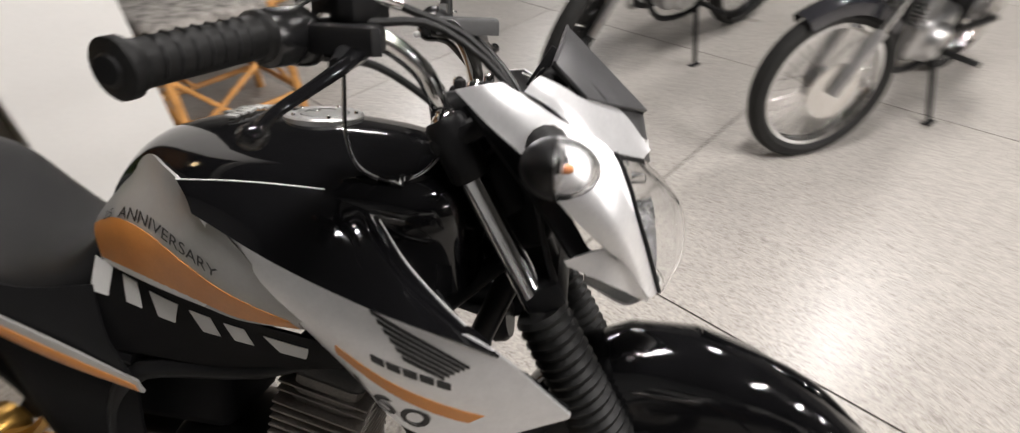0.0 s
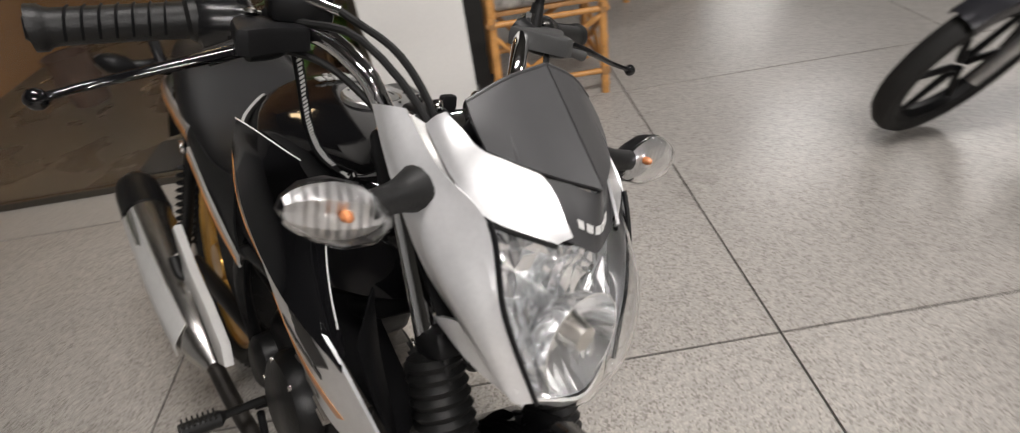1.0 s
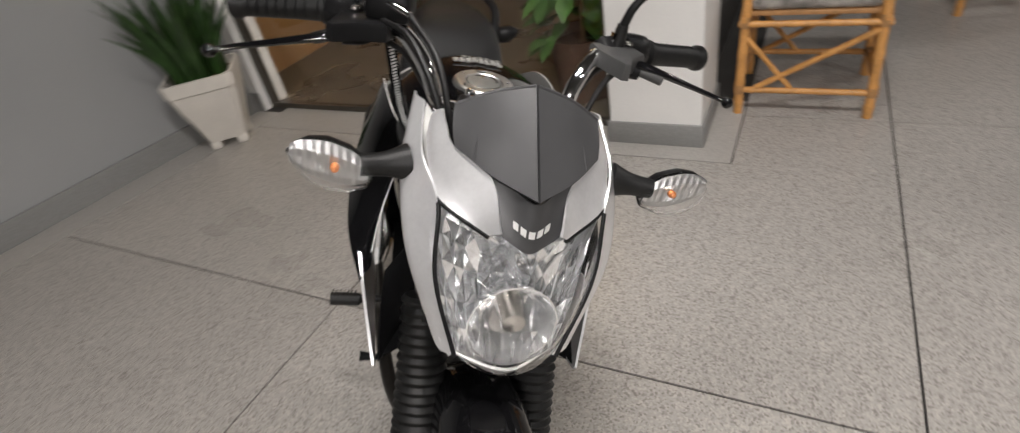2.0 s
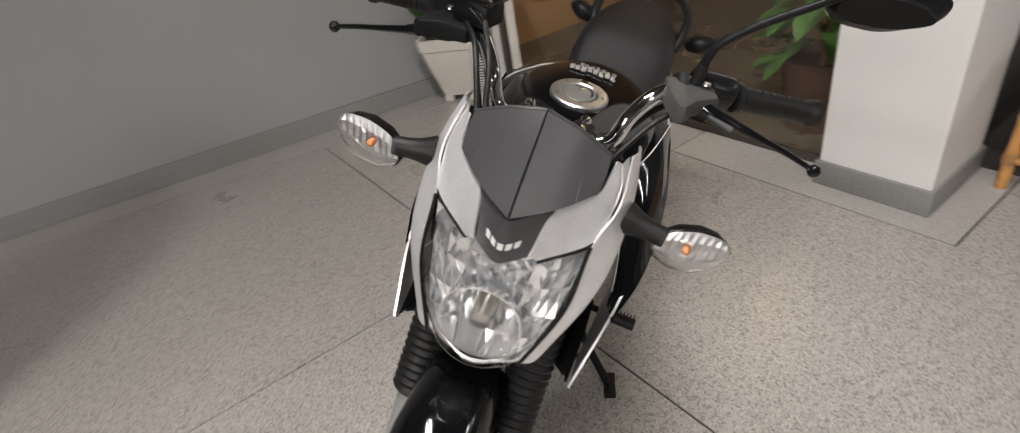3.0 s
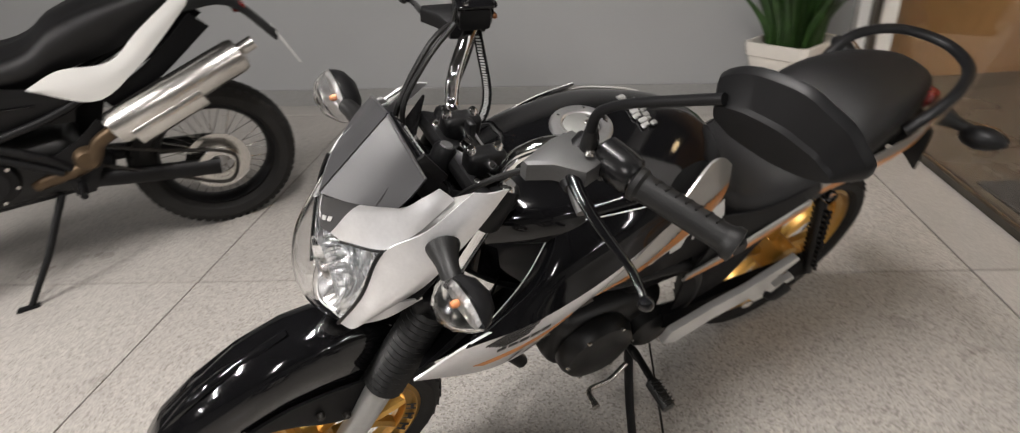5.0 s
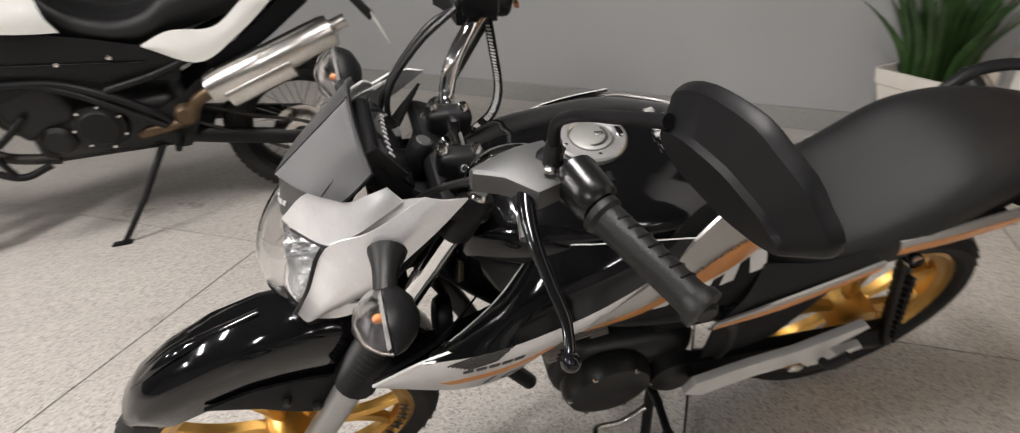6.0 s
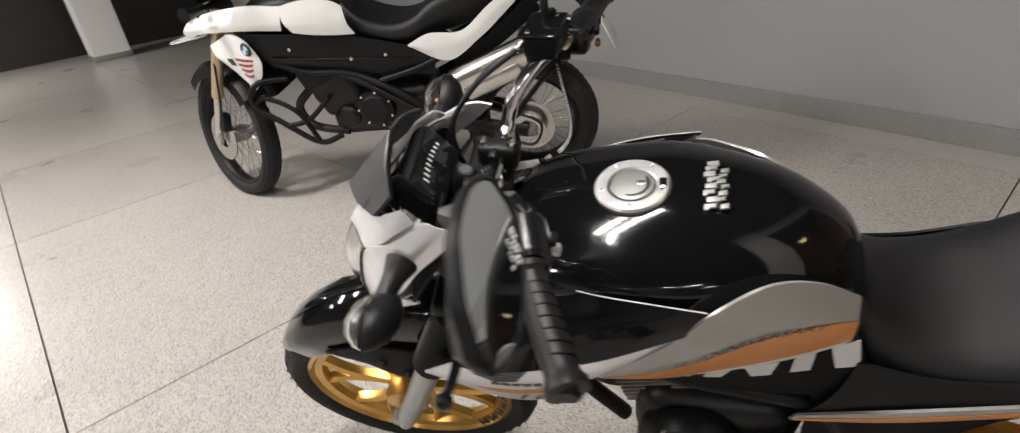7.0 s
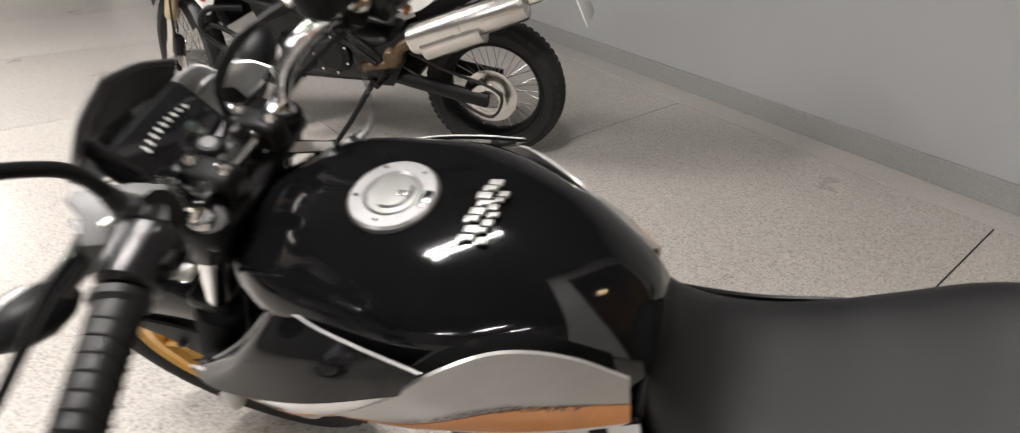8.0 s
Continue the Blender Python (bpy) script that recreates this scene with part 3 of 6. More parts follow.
    part("pivot_bolt", lathe([(0.0001, 0.012), (0.006, 0.012), (0.0075, 0.008), (0.0075, -0.012)], Matrix.Translation((0.292, s * 0.195, 1.083)), 6), CHROME, perch)
    # mirror
    nn, ll, hh = V3(-0.9483, -0.1719 * s, 0.2668), V3(-0.1631, 0.9851 * s, 0.0548), V3(0.2722, -0.0084 * s, 0.9622)
    mc = V3(0.207, 0.3445, 1.256) if s > 0 else V3(0.214, -0.375, 1.30)
    mb, me_ = V3(0.265, s * 0.165, 1.108), mc - ll * 0.05 + hh * 0.012 - nn * 0.024
    mir = part("mirror_stem", tube([mb, V3(0.269, s * 0.168, 1.14), V3(0.2705, s * 0.174, 1.162), V3(0.269, s * 0.188, 1.18), V3(0.263, s * 0.222, 1.208), me_], [0.008, 0.0066, 0.006, 0.0056, 0.0056, 0.0056], 10, 30), SATIN, bike, "thin black mirror stem")
    part("stem_nut", lathe([(0.0001, 0.012), (0.011, 0.012), (0.011, -0.01), (0.0001, -0.01)], Matrix.Translation(mb + V3(0, 0, 0.004)), 6), CHROME, mir)
    part("stem_boot", tube([mb + V3(0, 0, -0.02), mb + V3(0.003, s * 0.002, 0.028)], [0.013, 0.008], 12), RUBBER, mir)
    # housing: an angular shell with a ridge along its back
    out = [(-0.0733, 0.0148), (-0.0344, 0.0395), (0.0111, 0.0453), (0.0494, 0.0318), (0.0731, 0.0083), (0.0734, -0.0098), (0.0393, -0.0345), (0.0038, -0.0455), (-0.0462, -0.042), (-0.0718, -0.0199)]
    dense = []
    for i in range(10):
        p, q = out[i], out[(i + 1) % 10]
        dense += [(p[0] + (q[0] - p[0]) * k / 5, p[1] + (q[1] - p[1]) * k / 4) for k in range(4)]
    dense = [((dense[i - 1][0] + 2 * dense[i][0] + dense[(i + 1) % 40][0]) / 4, (dense[i - 1][1] + 2 * dense[i][1] + dense[(i + 1) % 40][1]) / 4) for i in range(40)]
    on_mirror = lambda x, y, d: mc + ll * x + hh * y + nn * d
    rings = [[on_mirror(x * k + dx, y * k * ky + dy, d) for x, y in dense] for k, ky, dx, dy, d in ((0.93, 1, 0, 0, 0.0), (0.96, 1, 0, 0, 0.002), (1.0, 1, 0, 0, 0.0), (1.0, 1, 0, 0, -0.004), (0.97, 0.98, 0, 0, -0.009), (0.82, 0.62, -0.002, -0.007, -0.022), (0.78, 0.56, -0.002, -0.007, -0.0258), (0.3, 0.2, -0.002, -0.007, -0.0262), (0.05, 0.05, -0.002, -0.007, -0.0262))]
    hs = part("mirror_housing", skin(bmesh.new(), rings), SATIN, mir, "angular black mirror shell", sharp=24)
    part("mirror_glass", skin(bmesh.new(), [[on_mirror(x * k, y * k, d) for x, y in dense] for k, d in [(0.935, 0.0003)] + [(0.935 * q, 0.0006 + 0.0006 * (1 - q * q)) for q in (1.0, 0.8, 0.6, 0.4, 0.2, 0.02)]]), MIRROR, hs, "silvered mirror glass")
# brake reservoir on the right
res = part("brake_reservoir", block(0.05, 0.06, 0.035, Matrix.Translation((0.272, -0.155, 1.12)) @ pose(0, 0, 0, 0, 0, -12), 0.008), SATIN, bike, "black brake fluid reservoir")
part("lid", block(0.054, 0.064, 0.007, Matrix.Translation((0.272, -0.155, 1.14)) @ pose(0, 0, 0, 0, 0, -12), 0.003), GLOSS, res)
for x, y in ((0.29, -0.135), (0.255, -0.175)):
    part("screw", lathe([(0.0001, 0.003), (0.004, 0.002), (0.0045, 0)], Matrix.Translation((x, y, 1.143)), 8), CHROME, res)
ign = part("ignition_switch", lathe([(0.0001, 0.02), (0.012, 0.02), (0.017, 0.014), (0.019, -0.03)], Matrix.Translation((0.385, 0.0, 1.0)) @ pose(0, 0, 0, 0, -20), 20), SATIN, bike, "black ignition switch")
part("lock_face", lathe([(0.0001, 0.0215), (0.008, 0.0215), (0.011, 0.019)], Matrix.Translation((0.385, 0.0, 1.0)) @ pose(0, 0, 0, 0, -20), 16), PERCH, ign)
part("wiring_cover", block(0.05, 0.16, 0.08, Matrix.Translation((0.40, 0, 0.93)) @ pose(0, 0, 0, 0, -24), 0.02, seg=3), MATTE, bike, "black wiring cover")
# chromed throttle cable elbow and cables
part("cable_elbow", tube([(0.245, -0.205, 1.12), (0.262, -0.195, 1.128), (0.29, -0.16, 1.128), (0.31, -0.13, 1.12)], 0.0055, 10, 14), CHROME, bike, "chromed throttle cable elbow")
CABLES = {
    "throttle_cable": [(0.31, -0.13, 1.12), (0.37, -0.095, 1.09), (0.415, -0.075, 1.03), (0.40, -0.06, 0.95), (0.34, -0.05, 0.88)],
    "brake_hose": [(0.29, -0.165, 1.105), (0.35, -0.125, 1.10), (0.42, -0.085, 1.03), (0.44, -0.075, 0.93), (0.48, -0.085, 0.8), (0.6, -0.075, 0.55), (0.70, -0.07, 0.36)],
    "clutch_cable": [(0.296, 0.17, 1.085), (0.34, 0.13, 1.065), (0.40, 0.085, 1.0), (0.40, 0.07, 0.92), (0.33, 0.07, 0.84)],
    "switch_loom": [(0.245, 0.185, 1.075), (0.29, 0.13, 1.065), (0.36, 0.075, 1.0), (0.39, 0.05, 0.93)],
    "right_loom": [(0.25, -0.185, 1.075), (0.29, -0.13, 1.06), (0.35, -0.08, 1.0), (0.385, -0.05, 0.93)],
}
for nm, pts in CABLES.items():
    part(nm, tube(pts, 0.0042, 8, 24), RUBBER, bike, "black rubber control cable")

# instruments behind the screen
pod = part("instrument_pod", block(0.035, 0.14, 0.075, Matrix.Translation((0.435, 0, 1.02)) @ pose(0, 0, 0, 0, 32), 0.014, seg=3), MATTE, bike, "black instrument pod behind the screen")
part("dial", block(0.004, 0.118, 0.062, Matrix.Translation((0.4195, 0, 1.0305)) @ pose(0, 0, 0, 0, 32), 0.0015), DIAL, pod, "dark glossy display")
bm = bmesh.new()
for k in range(9):
    block(0.0012, 0.003, 0.005 + 0.0006 * k, Matrix.Translation((0.4195, 0, 1.0305)) @ pose(0, 0, 0, 0, 32) @ pose(-0.0028, -0.04 + 0.009 * k, 0.012 - 0.00025 * (k - 4) ** 2), bm=bm)
part("dial_marks", bm, DECAL_W, pod)
part("dial_fin", block(0.04, 0.006, 0.06, Matrix.Translation((0.44, 0.06, 1.045)) @ pose(0, 0, 0, 0, 32), 0.002), SATIN, pod)

# headlight unit
cowl = new("headlight_cowl")
cowl.parent = bike
tagged(cowl, "silver headlight cowl with dark screen")
for s in (-1, 1):
    side = Surf([[(0.40, 0.116, 1.047), (0.465, 0.119, 1.011), (0.517, 0.102, 0.979), (0.552, 0.098, 0.90), (0.586, 0.066, 0.808)],
                 [(0.378, 0.124, 1.044), (0.43, 0.134, 1.005), (0.482, 0.134, 0.96), (0.527, 0.124, 0.90), (0.573, 0.084, 0.81)],
                 [(0.353, 0.123, 1.038), (0.39, 0.131, 1.005), (0.432, 0.138, 0.972), (0.478, 0.130, 0.915), (0.547, 0.104, 0.85)]], s, (0.5, 1, 0))
    groove = Surf([[(0.425, 0.103, 1.038), (0.453, 0.11, 1.021), (0.481, 0.108, 1.0), (0.515, 0.096, 0.978)],
                   [(0.398, 0.113, 1.045), (0.436, 0.118, 1.026), (0.474, 0.114, 1.0), (0.516, 0.1, 0.977)]], s, (0.3, 0.5, 1))
    # the step's shaded silver face, given by grey paint
    part("cowl_groove", groove.sheet(14, 3, 0.003, -0.003), FORKG, cowl, "recessed seam with its shade painted grey")
    part("cowl_side", side.sheet(24, 10, 0.003), SILVER, cowl, "silver painted cowl side")
    top = Surf([[(0.437, 0.098, 1.054), (0.46, 0.094, 1.044), (0.484, 0.086, 1.031), (0.524, 0.047, 1.017), (0.564, 0.036, 0.972)],
                [(0.43, 0.104, 1.048), (0.455, 0.107, 1.034), (0.482, 0.104, 1.013), (0.519, 0.082, 0.989), (0.558, 0.042, 0.966)],
                [(0.422, 0.108, 1.038), (0.45, 0.113, 1.024), (0.479, 0.111, 1.003), (0.515, 0.099, 0.981), (0.556, 0.045, 0.963)]], s, (0.5, 0.4, 1))
    part("cowl_top", top.sheet(20, 8, 0.003), SILVER, cowl, "bright silver cowl top")
    spur = Surf([[(0.474, 0.112, 0.858), (0.53, 0.108, 0.873), (0.575, 0.082, 0.82)], [(0.478, 0.108, 0.85), (0.528, 0.1, 0.828), (0.576, 0.068, 0.795)]], s, (0, 1, -0.2))
    part("cowl_spur", spur.sheet(12, 3, 0.003), SILVER, cowl)
    inner = Surf([[(0.36, 0.116, 1.02), (0.44, 0.12, 0.92), (0.48, 0.112, 0.86)], [(0.40, 0.06, 1.0), (0.45, 0.06, 0.93), (0.50, 0.06, 0.85)]], s, (-1, 0.3, 0))
    part("cowl_inner", inner.sheet(10, 5, 0.004), MATTE, cowl, "matte black cowl lining")
    brow_line = [top.at(0.72 + 0.28 * i / 10, 1.0) - V3(0.001, 0, 0.003) for i in range(11)]
    part("lens_seal", tube(brow_line, 0.0028, 8), SATIN, cowl)
    # lens edge
    edge = [side.at(0.5 + 0.5 * i / 14, 0.0) + V3(0.0025, -s * 0.002, 0) for i in range(15)]
    part("lens_seal", tube(edge, 0.0028, 8), SATIN, cowl)
bm = bmesh.new()
for s in (-1, 1):
    scr = Surf([[(0.456, 0, 1.1), (0.454, 0.045, 1.087), (0.448, 0.085, 1.064)],
                [(0.509, 0, 1.052), (0.492, 0.045, 1.048), (0.467, 0.087, 1.046)],
                [(0.556, 0, 1.009), (0.525, 0.045, 1.018), (0.484, 0.084, 1.030)]], s, (0.6, 0.3, 1))
    part("screen_lining", scr.sheet(10, 8, 0.003, 0.0), SATIN, cowl, "black lining inside the screen")
    part("screen_rib", tube([scr.at(0.62 + 0.12 * v, v) + scr.normal(0.62 + 0.12 * v, v) * 0.0045 for v in (0.5, 0.7, 0.85, 1.0)], [0.0004, 0.0014, 0.0018, 0.0012], 8, 10), VISOR, cowl)
    scr.sheet(12, 14, 0.004, 0.005, bm=bm)
    part("screen_rim", tube([scr.at(i / 10, 0.0) + scr.normal(i / 10, 0.0) * 0.004 for i in range(11)], 0.0022, 8), VISOR, cowl)
part("screen", bm, VISOR, cowl, "dark grey satin fly screen with a centre crease", sharp=14)
plate = Surf([[(0.522, -0.047, 1.016), (0.538, -0.023, 1.012), (0.554, 0, 1.006), (0.538, 0.023, 1.012), (0.522, 0.047, 1.016)],
              [(0.556, -0.035, 0.966), (0.563, -0.018, 0.957), (0.568, 0, 0.950), (0.563, 0.018, 0.957), (0.556, 0.035, 0.966)]], 1, (1, 0, 0.6))
part("brow", plate.sheet(20, 6, 0.004, 0.0015), VISOR, cowl, "dark grey brow above the headlight")
for k in range(5):
    u = 0.24 + 0.108 * k
    part("letter_bar", plate.sheet(3, 3, 0.001, 0.0032, ((u, 0.54), (u + 0.075, 0.54), (u + 0.075, 0.68), (u, 0.68))), DECAL_W, cowl)
lensS = Surf([[(0.513, -0.104, 0.977), (0.547, -0.05, 0.962), (0.565, 0, 0.946), (0.547, 0.05, 0.962), (0.513, 0.104, 0.977)],
              [(0.537, -0.105, 0.93), (0.592, -0.056, 0.913), (0.61, 0, 0.904), (0.592, 0.056, 0.913), (0.537, 0.105, 0.93)],
              [(0.560, -0.092, 0.865), (0.607, -0.048, 0.85), (0.621, 0, 0.845), (0.607, 0.048, 0.85), (0.560, 0.092, 0.865)],
              [(0.578, -0.066, 0.805), (0.599, -0.035, 0.797), (0.606, 0, 0.793), (0.599, 0.035, 0.797), (0.578, 0.066, 0.805)]], 1, (1, 0, 0.1))
head = part("headlight_lens", lensS.sheet(26, 20, 0.0025), LENS, cowl, "clear faceted headlight lens")
head.visible_shadow = False
back = Surf([[(0.509, -0.1, 0.975), (0.532, -0.05, 0.961), (0.544, 0, 0.946), (0.532, 0.05, 0.961), (0.509, 0.1, 0.975)],
             [(0.51, -0.098, 0.93), (0.525, -0.055, 0.915), (0.528, 0, 0.905), (0.525, 0.055, 0.915), (0.51, 0.098, 0.93)],
             [(0.545, -0.086, 0.865), (0.546, -0.048, 0.852), (0.54, 0, 0.85), (0.546, 0.048, 0.852), (0.545, 0.086, 0.865)],
             [(0.575, -0.064, 0.807), (0.588, -0.035, 0.803), (0.595, 0, 0.80), (0.588, 0.035, 0.803), (0.575, 0.064, 0.807)]], 1, (1, 0, 0.1))
bm = bmesh.new()
dice = random.Random(31)
cols = [0, 0.06, 0.15, 0.22, 0.31, 0.38, 0.46, 0.54, 0.62, 0.69, 0.78, 0.85, 0.94, 1.0]
rows = [0, 0.12, 0.3, 0.46, 0.66, 0.83, 1.0]
for u0, u1 in zip(cols, cols[1:]):
    for v0, v1 in zip(rows, rows[1:]):
        c = [back.at(u, v) for u, v in ((u0, v0), (u1, v0), (u1, v1), (u0, v1))]
        vc = bm.verts.new((c[0] + c[1] + c[2] + c[3]) / 4 - V3(dice.uniform(0.001, 0.007), dice.uniform(-0.003, 0.003), dice.uniform(-0.004, 0.004)))
        vs = [bm.verts.new(p) for p in c]
        for k in range(4):
            bm.faces.new((vs[k], vs[(k + 1) % 4], vc))
part("reflector", bm, REFL, cowl, "faceted chrome reflector", smooth=False)
part("reflector_bowl", lathe([(0.001, -0.046), (0.018, -0.043), (0.034, -0.032), (0.046, -0.014), (0.0535, 0.008), (0.0555, 0.008), (0.048, -0.016), (0.035, -0.0345), (0.018, -0.0455), (0.001, -0.0485)], Matrix.Translation((0.573, 0, 0.85)) @ pose(0, 0, 0, 0, 84), 40), REFL, cowl, "smooth bright reflector bowl")
part("bulb_shield", lathe([(0.0001, 0.03), (0.014, 0.028), (0.017, 0.0), (0.017, -0.03)], Matrix.Translation((0.555, 0, 0.857)) @ pose(0, 0, 0, 0, 90), 18), STEEL, cowl)
part("position_lamp", lathe([(0.0001, 0.02), (0.006, 0.018), (0.008, 0.0)], Matrix.Translation((0.548, 0, 0.93)) @ pose(0, 0, 0, 0, 90), 12), LENS, cowl)
part("chin", Surf([[(0.575, -0.066, 0.803), (0.60, 0, 0.797), (0.575, 0.066, 0.803)], [(0.55, -0.06, 0.785), (0.575, 0, 0.772), (0.55, 0.06, 0.785)], [(0.5, -0.06, 0.81), (0.5, 0, 0.80), (0.5, 0.06, 0.81)]], 1, (0.5, 0, -1)).sheet(14, 8, 0.003), FORKG, cowl, "grey chin under the headlight")
part("headlight_back", block(0.06, 0.15, 0.13, Matrix.Translation((0.43, 0, 0.91)), 0.03, seg=3), MATTE, cowl)


def indicator(x, y, z, s, parent, back=False):
    """A teardrop turn signal on a rubber stalk."""
    f = -1 if back else 1
    ind = new("turn_signal")
    ind.parent = parent
    tagged(ind, "teardrop turn signal with clear lens and amber bulb")
    part("stalk", tube([(x - 0.012 * f, y - s * 0.085, z + 0.002), (x - 0.006 * f, y - s * 0.06, z + 0.001), (x, y - s * 0.03, z)], [0.023, 0.015, 0.013], 14, 10), RUBBER, ind, "black rubber stalk")
    prof = [(-0.045, 0.006), (-0.04, 0.016), (-0.02, 0.026), (0.005, 0.0285), (0.025, 0.023), (0.04, 0.012), (0.048, 0.001)]
    for lens in (False, True):
        rings = []
        for (d, r) in prof:
            ring = []
            for q in ((1.0,) if not lens else (1.0, 0.9)):
                half = []
                for k in range(15):
                    a = math.pi * k / 14
                    cx = math.sin(a) * (1.45 if lens else 1.15)
                    half.append(V3(x + f * (r * q * cx if lens else -r * cx) * 0.95, y + s * d * (1 if q == 1.0 else 0.97), z + 0.012 * (d / 0.05) + r * q * math.cos(a)))
                ring += half if q == 1.0 else half[::-1]
            rings.append(ring)
        ob = part("lens" if lens else "shell", skin(bmesh.new(), rings, True, True), SIGNAL if lens else SATIN, ind, "clear ribbed lens" if lens else "black shell")
        if lens:
            ob.visible_shadow = False
    rows = []
    for i in range(19):
        d = -0.04 + 0.084 * i / 18
        r = 0.0275 * math.sqrt(max(0.02, 1 - ((d - 0.002) / 0.046) ** 2)) * 0.93
        ridge = 0.0055 if i % 2 else 0.0045
        rows.append([V3(x + f * (0.001 + (ridge + 0.004 * q * q) * (1 if abs(q) < 0.99 else 0.2)), y + s * d, z + 0.012 * (d / 0.05) + r * q) for q in (-1, -0.5, 0, 0.5, 1)])
    bm = bmesh.new()
    gv = [[bm.verts.new(p) for p in row] for row in rows]
    for i in range(18):
        for j in range(4):
            bm.faces.new((gv[i][j], gv[i + 1][j], gv[i + 1][j + 1], gv[i][j + 1]))
    part("reflector", bm, ALU, ind, "ribbed metal reflector", smooth=False)
    part("bulb", lathe([(0.0001, 0.014), (0.0035, 0.0125), (0.0055, 0.008), (0.0045, 0.002)], Matrix.Translation((x + 0.004 * f, y - s * 0.004, z)) @ pose(0, 0, 0, 0, 90 * f), 12), AMBER, ind, "amber bulb")
    return ind


front_signals = []
for s in (-1, 1):
    front_signals.append(indicator(0.462, s * 0.216, 0.985, s, bike))
    indicator(-0.80, s * 0.19, 0.80, s, bike, True)

# ---- tank ----
def tank_ring(x, zt, hw, zs, hl, zl):
    """A cross-section: top height, half width at the shoulder and its height, half width and height at the lower edge."""
    pts = [(0, zt), (hw * 0.32, zt - 0.005), (hw * 0.62, zt - 0.02), (hw * 0.84, zs + (zt - zs) * 0.4), (hw * 0.96, zs - 0.004), (hw * 0.97, zs - 0.03), (hl + (hw - hl) * 0.55, (zs + zl) / 2), (hl, zl)]
    right = curve([(x, -y, z) for y, z in pts], 18)
    left = curve([(x, y, z) for y, z in pts], 18)
    return left[::-1] + right[1:]


rings = [tank_ring(*r) for r in ((0.372, 0.915, 0.05, 0.885, 0.04, 0.80), (0.355, 0.942, 0.082, 0.90, 0.065, 0.79), (0.32, 0.962, 0.110, 0.915, 0.09, 0.78), (0.26, 0.975, 0.136, 0.926, 0.118, 0.77), (0.18, 0.983, 0.15, 0.926, 0.13, 0.76), (0.10, 0.985, 0.157, 0.925, 0.125, 0.76), (0.03, 0.980, 0.148, 0.91, 0.11, 0.76), (-0.04, 0.966, 0.124, 0.887, 0.09, 0.76), (-0.09, 0.942, 0.096, 0.868, 0.08, 0.76), (-0.125, 0.91, 0.08, 0.848, 0.07, 0.76), (-0.142, 0.874, 0.072, 0.83, 0.06, 0.76))]
fine = []
for k in range(len(rings[0])):
    fine.append(curve([r[k] for r in rings], 36))
tank = part("fuel_tank", skin(bmesh.new(), [[col[i] for col in fine] for i in range(37)]), GLOSS, bike, "gloss black fuel tank")
CAPM = Matrix.Translation((0.152, 0, 0.981)) @ pose(0, 0, 0, 0, 1.5)
ring = part("filler_ring", lathe([(0.03, 0.004), (0.033, 0.0065), (0.0475, 0.0065), (0.0505, 0.004), (0.051, -0.004)], CAPM, 40), ALU, tank, "brushed aluminium filler ring")
part("filler_cap", lathe([(0.0001, 0.0075), (0.022, 0.0075), (0.0285, 0.006), (0.030, 0.001)], CAPM, 36), CAPG, ring, "grey filler cap")
# the shadow at the cap's inner edge, laid on as a black crescent
part("cap_shadow", tube([CAPM @ V3(0.0215 * math.cos(1.2 + a * 0.22), 0.0215 * math.sin(1.2 + a * 0.22), 0.0074) for a in range(0, 13)], [0.0006] + [0.0022] * 11 + [0.0006], 8, flat=0.4), DECAL_K, ring, "crescent shadow drawn in black")
part("key_flap", prism([(-0.006, -0.004), (0.006, -0.004), (0.006, 0.004), (-0.006, 0.004)], 0.0016, CAPM @ pose(-0.012, 0, 0.0073), 0.0006), STEEL, ring)
part("lock_slot", prism([(-0.0012, -0.008), (0.0012, -0.008), (0.0012, 0.008), (-0.0012, 0.008)], 0.0006, CAPM @ pose(-0.0205, 0, 0.0074)), DECAL_K, ring)
for k in range(5):
    a = k * 1.2566 + 0.3
    part("screw", lathe([(0.0001, 0.0095), (0.0022, 0.009), (0.0028, 0.006)], CAPM @ pose(0.0405 * math.cos(a), 0.0405 * math.sin(a), 0), 8), CHROME, ring)
part("hinge", block(0.01, 0.018, 0.006, CAPM @ pose(-0.04, 0, 0.006), 0.002), CHROME, ring)
em = new("tank_emblem")
em.parent = tank
tagged(em, "raised silver script emblem on the tank")
for x, y0, count, pitch, deep, metal in ((0.053, -0.046, 8, 0.0112, 0.0145, FORKG), (0.0385, -0.03, 7, 0.0103, 0.011, CAPG)):
    for k in range(count):
        y = y0 + (k + 0.5) * pitch
        zz = 0.9852 - 1.9 * y * y - (0.051 - x) * 0.04
        h, w = deep / 2, pitch * 0.47
        part("letter_bar", prism([(-h, -w), (h, -w + 0.002), (h, w), (h * 0.2, w), (h * 0.2, w * 0.35), (-h, w * 0.35)] if k % 2 else [(-h, -w), (h, -w + 0.002), (h, w), (-h, w - 0.001)], 0.003, Matrix.Translation((x + 0.0022 * (k % 3 - 1) + 0.05 * y, y, zz)) @ pose(0, 0, 0, 9 * (-y * 22), 2, 0), 0.0006), metal, em)


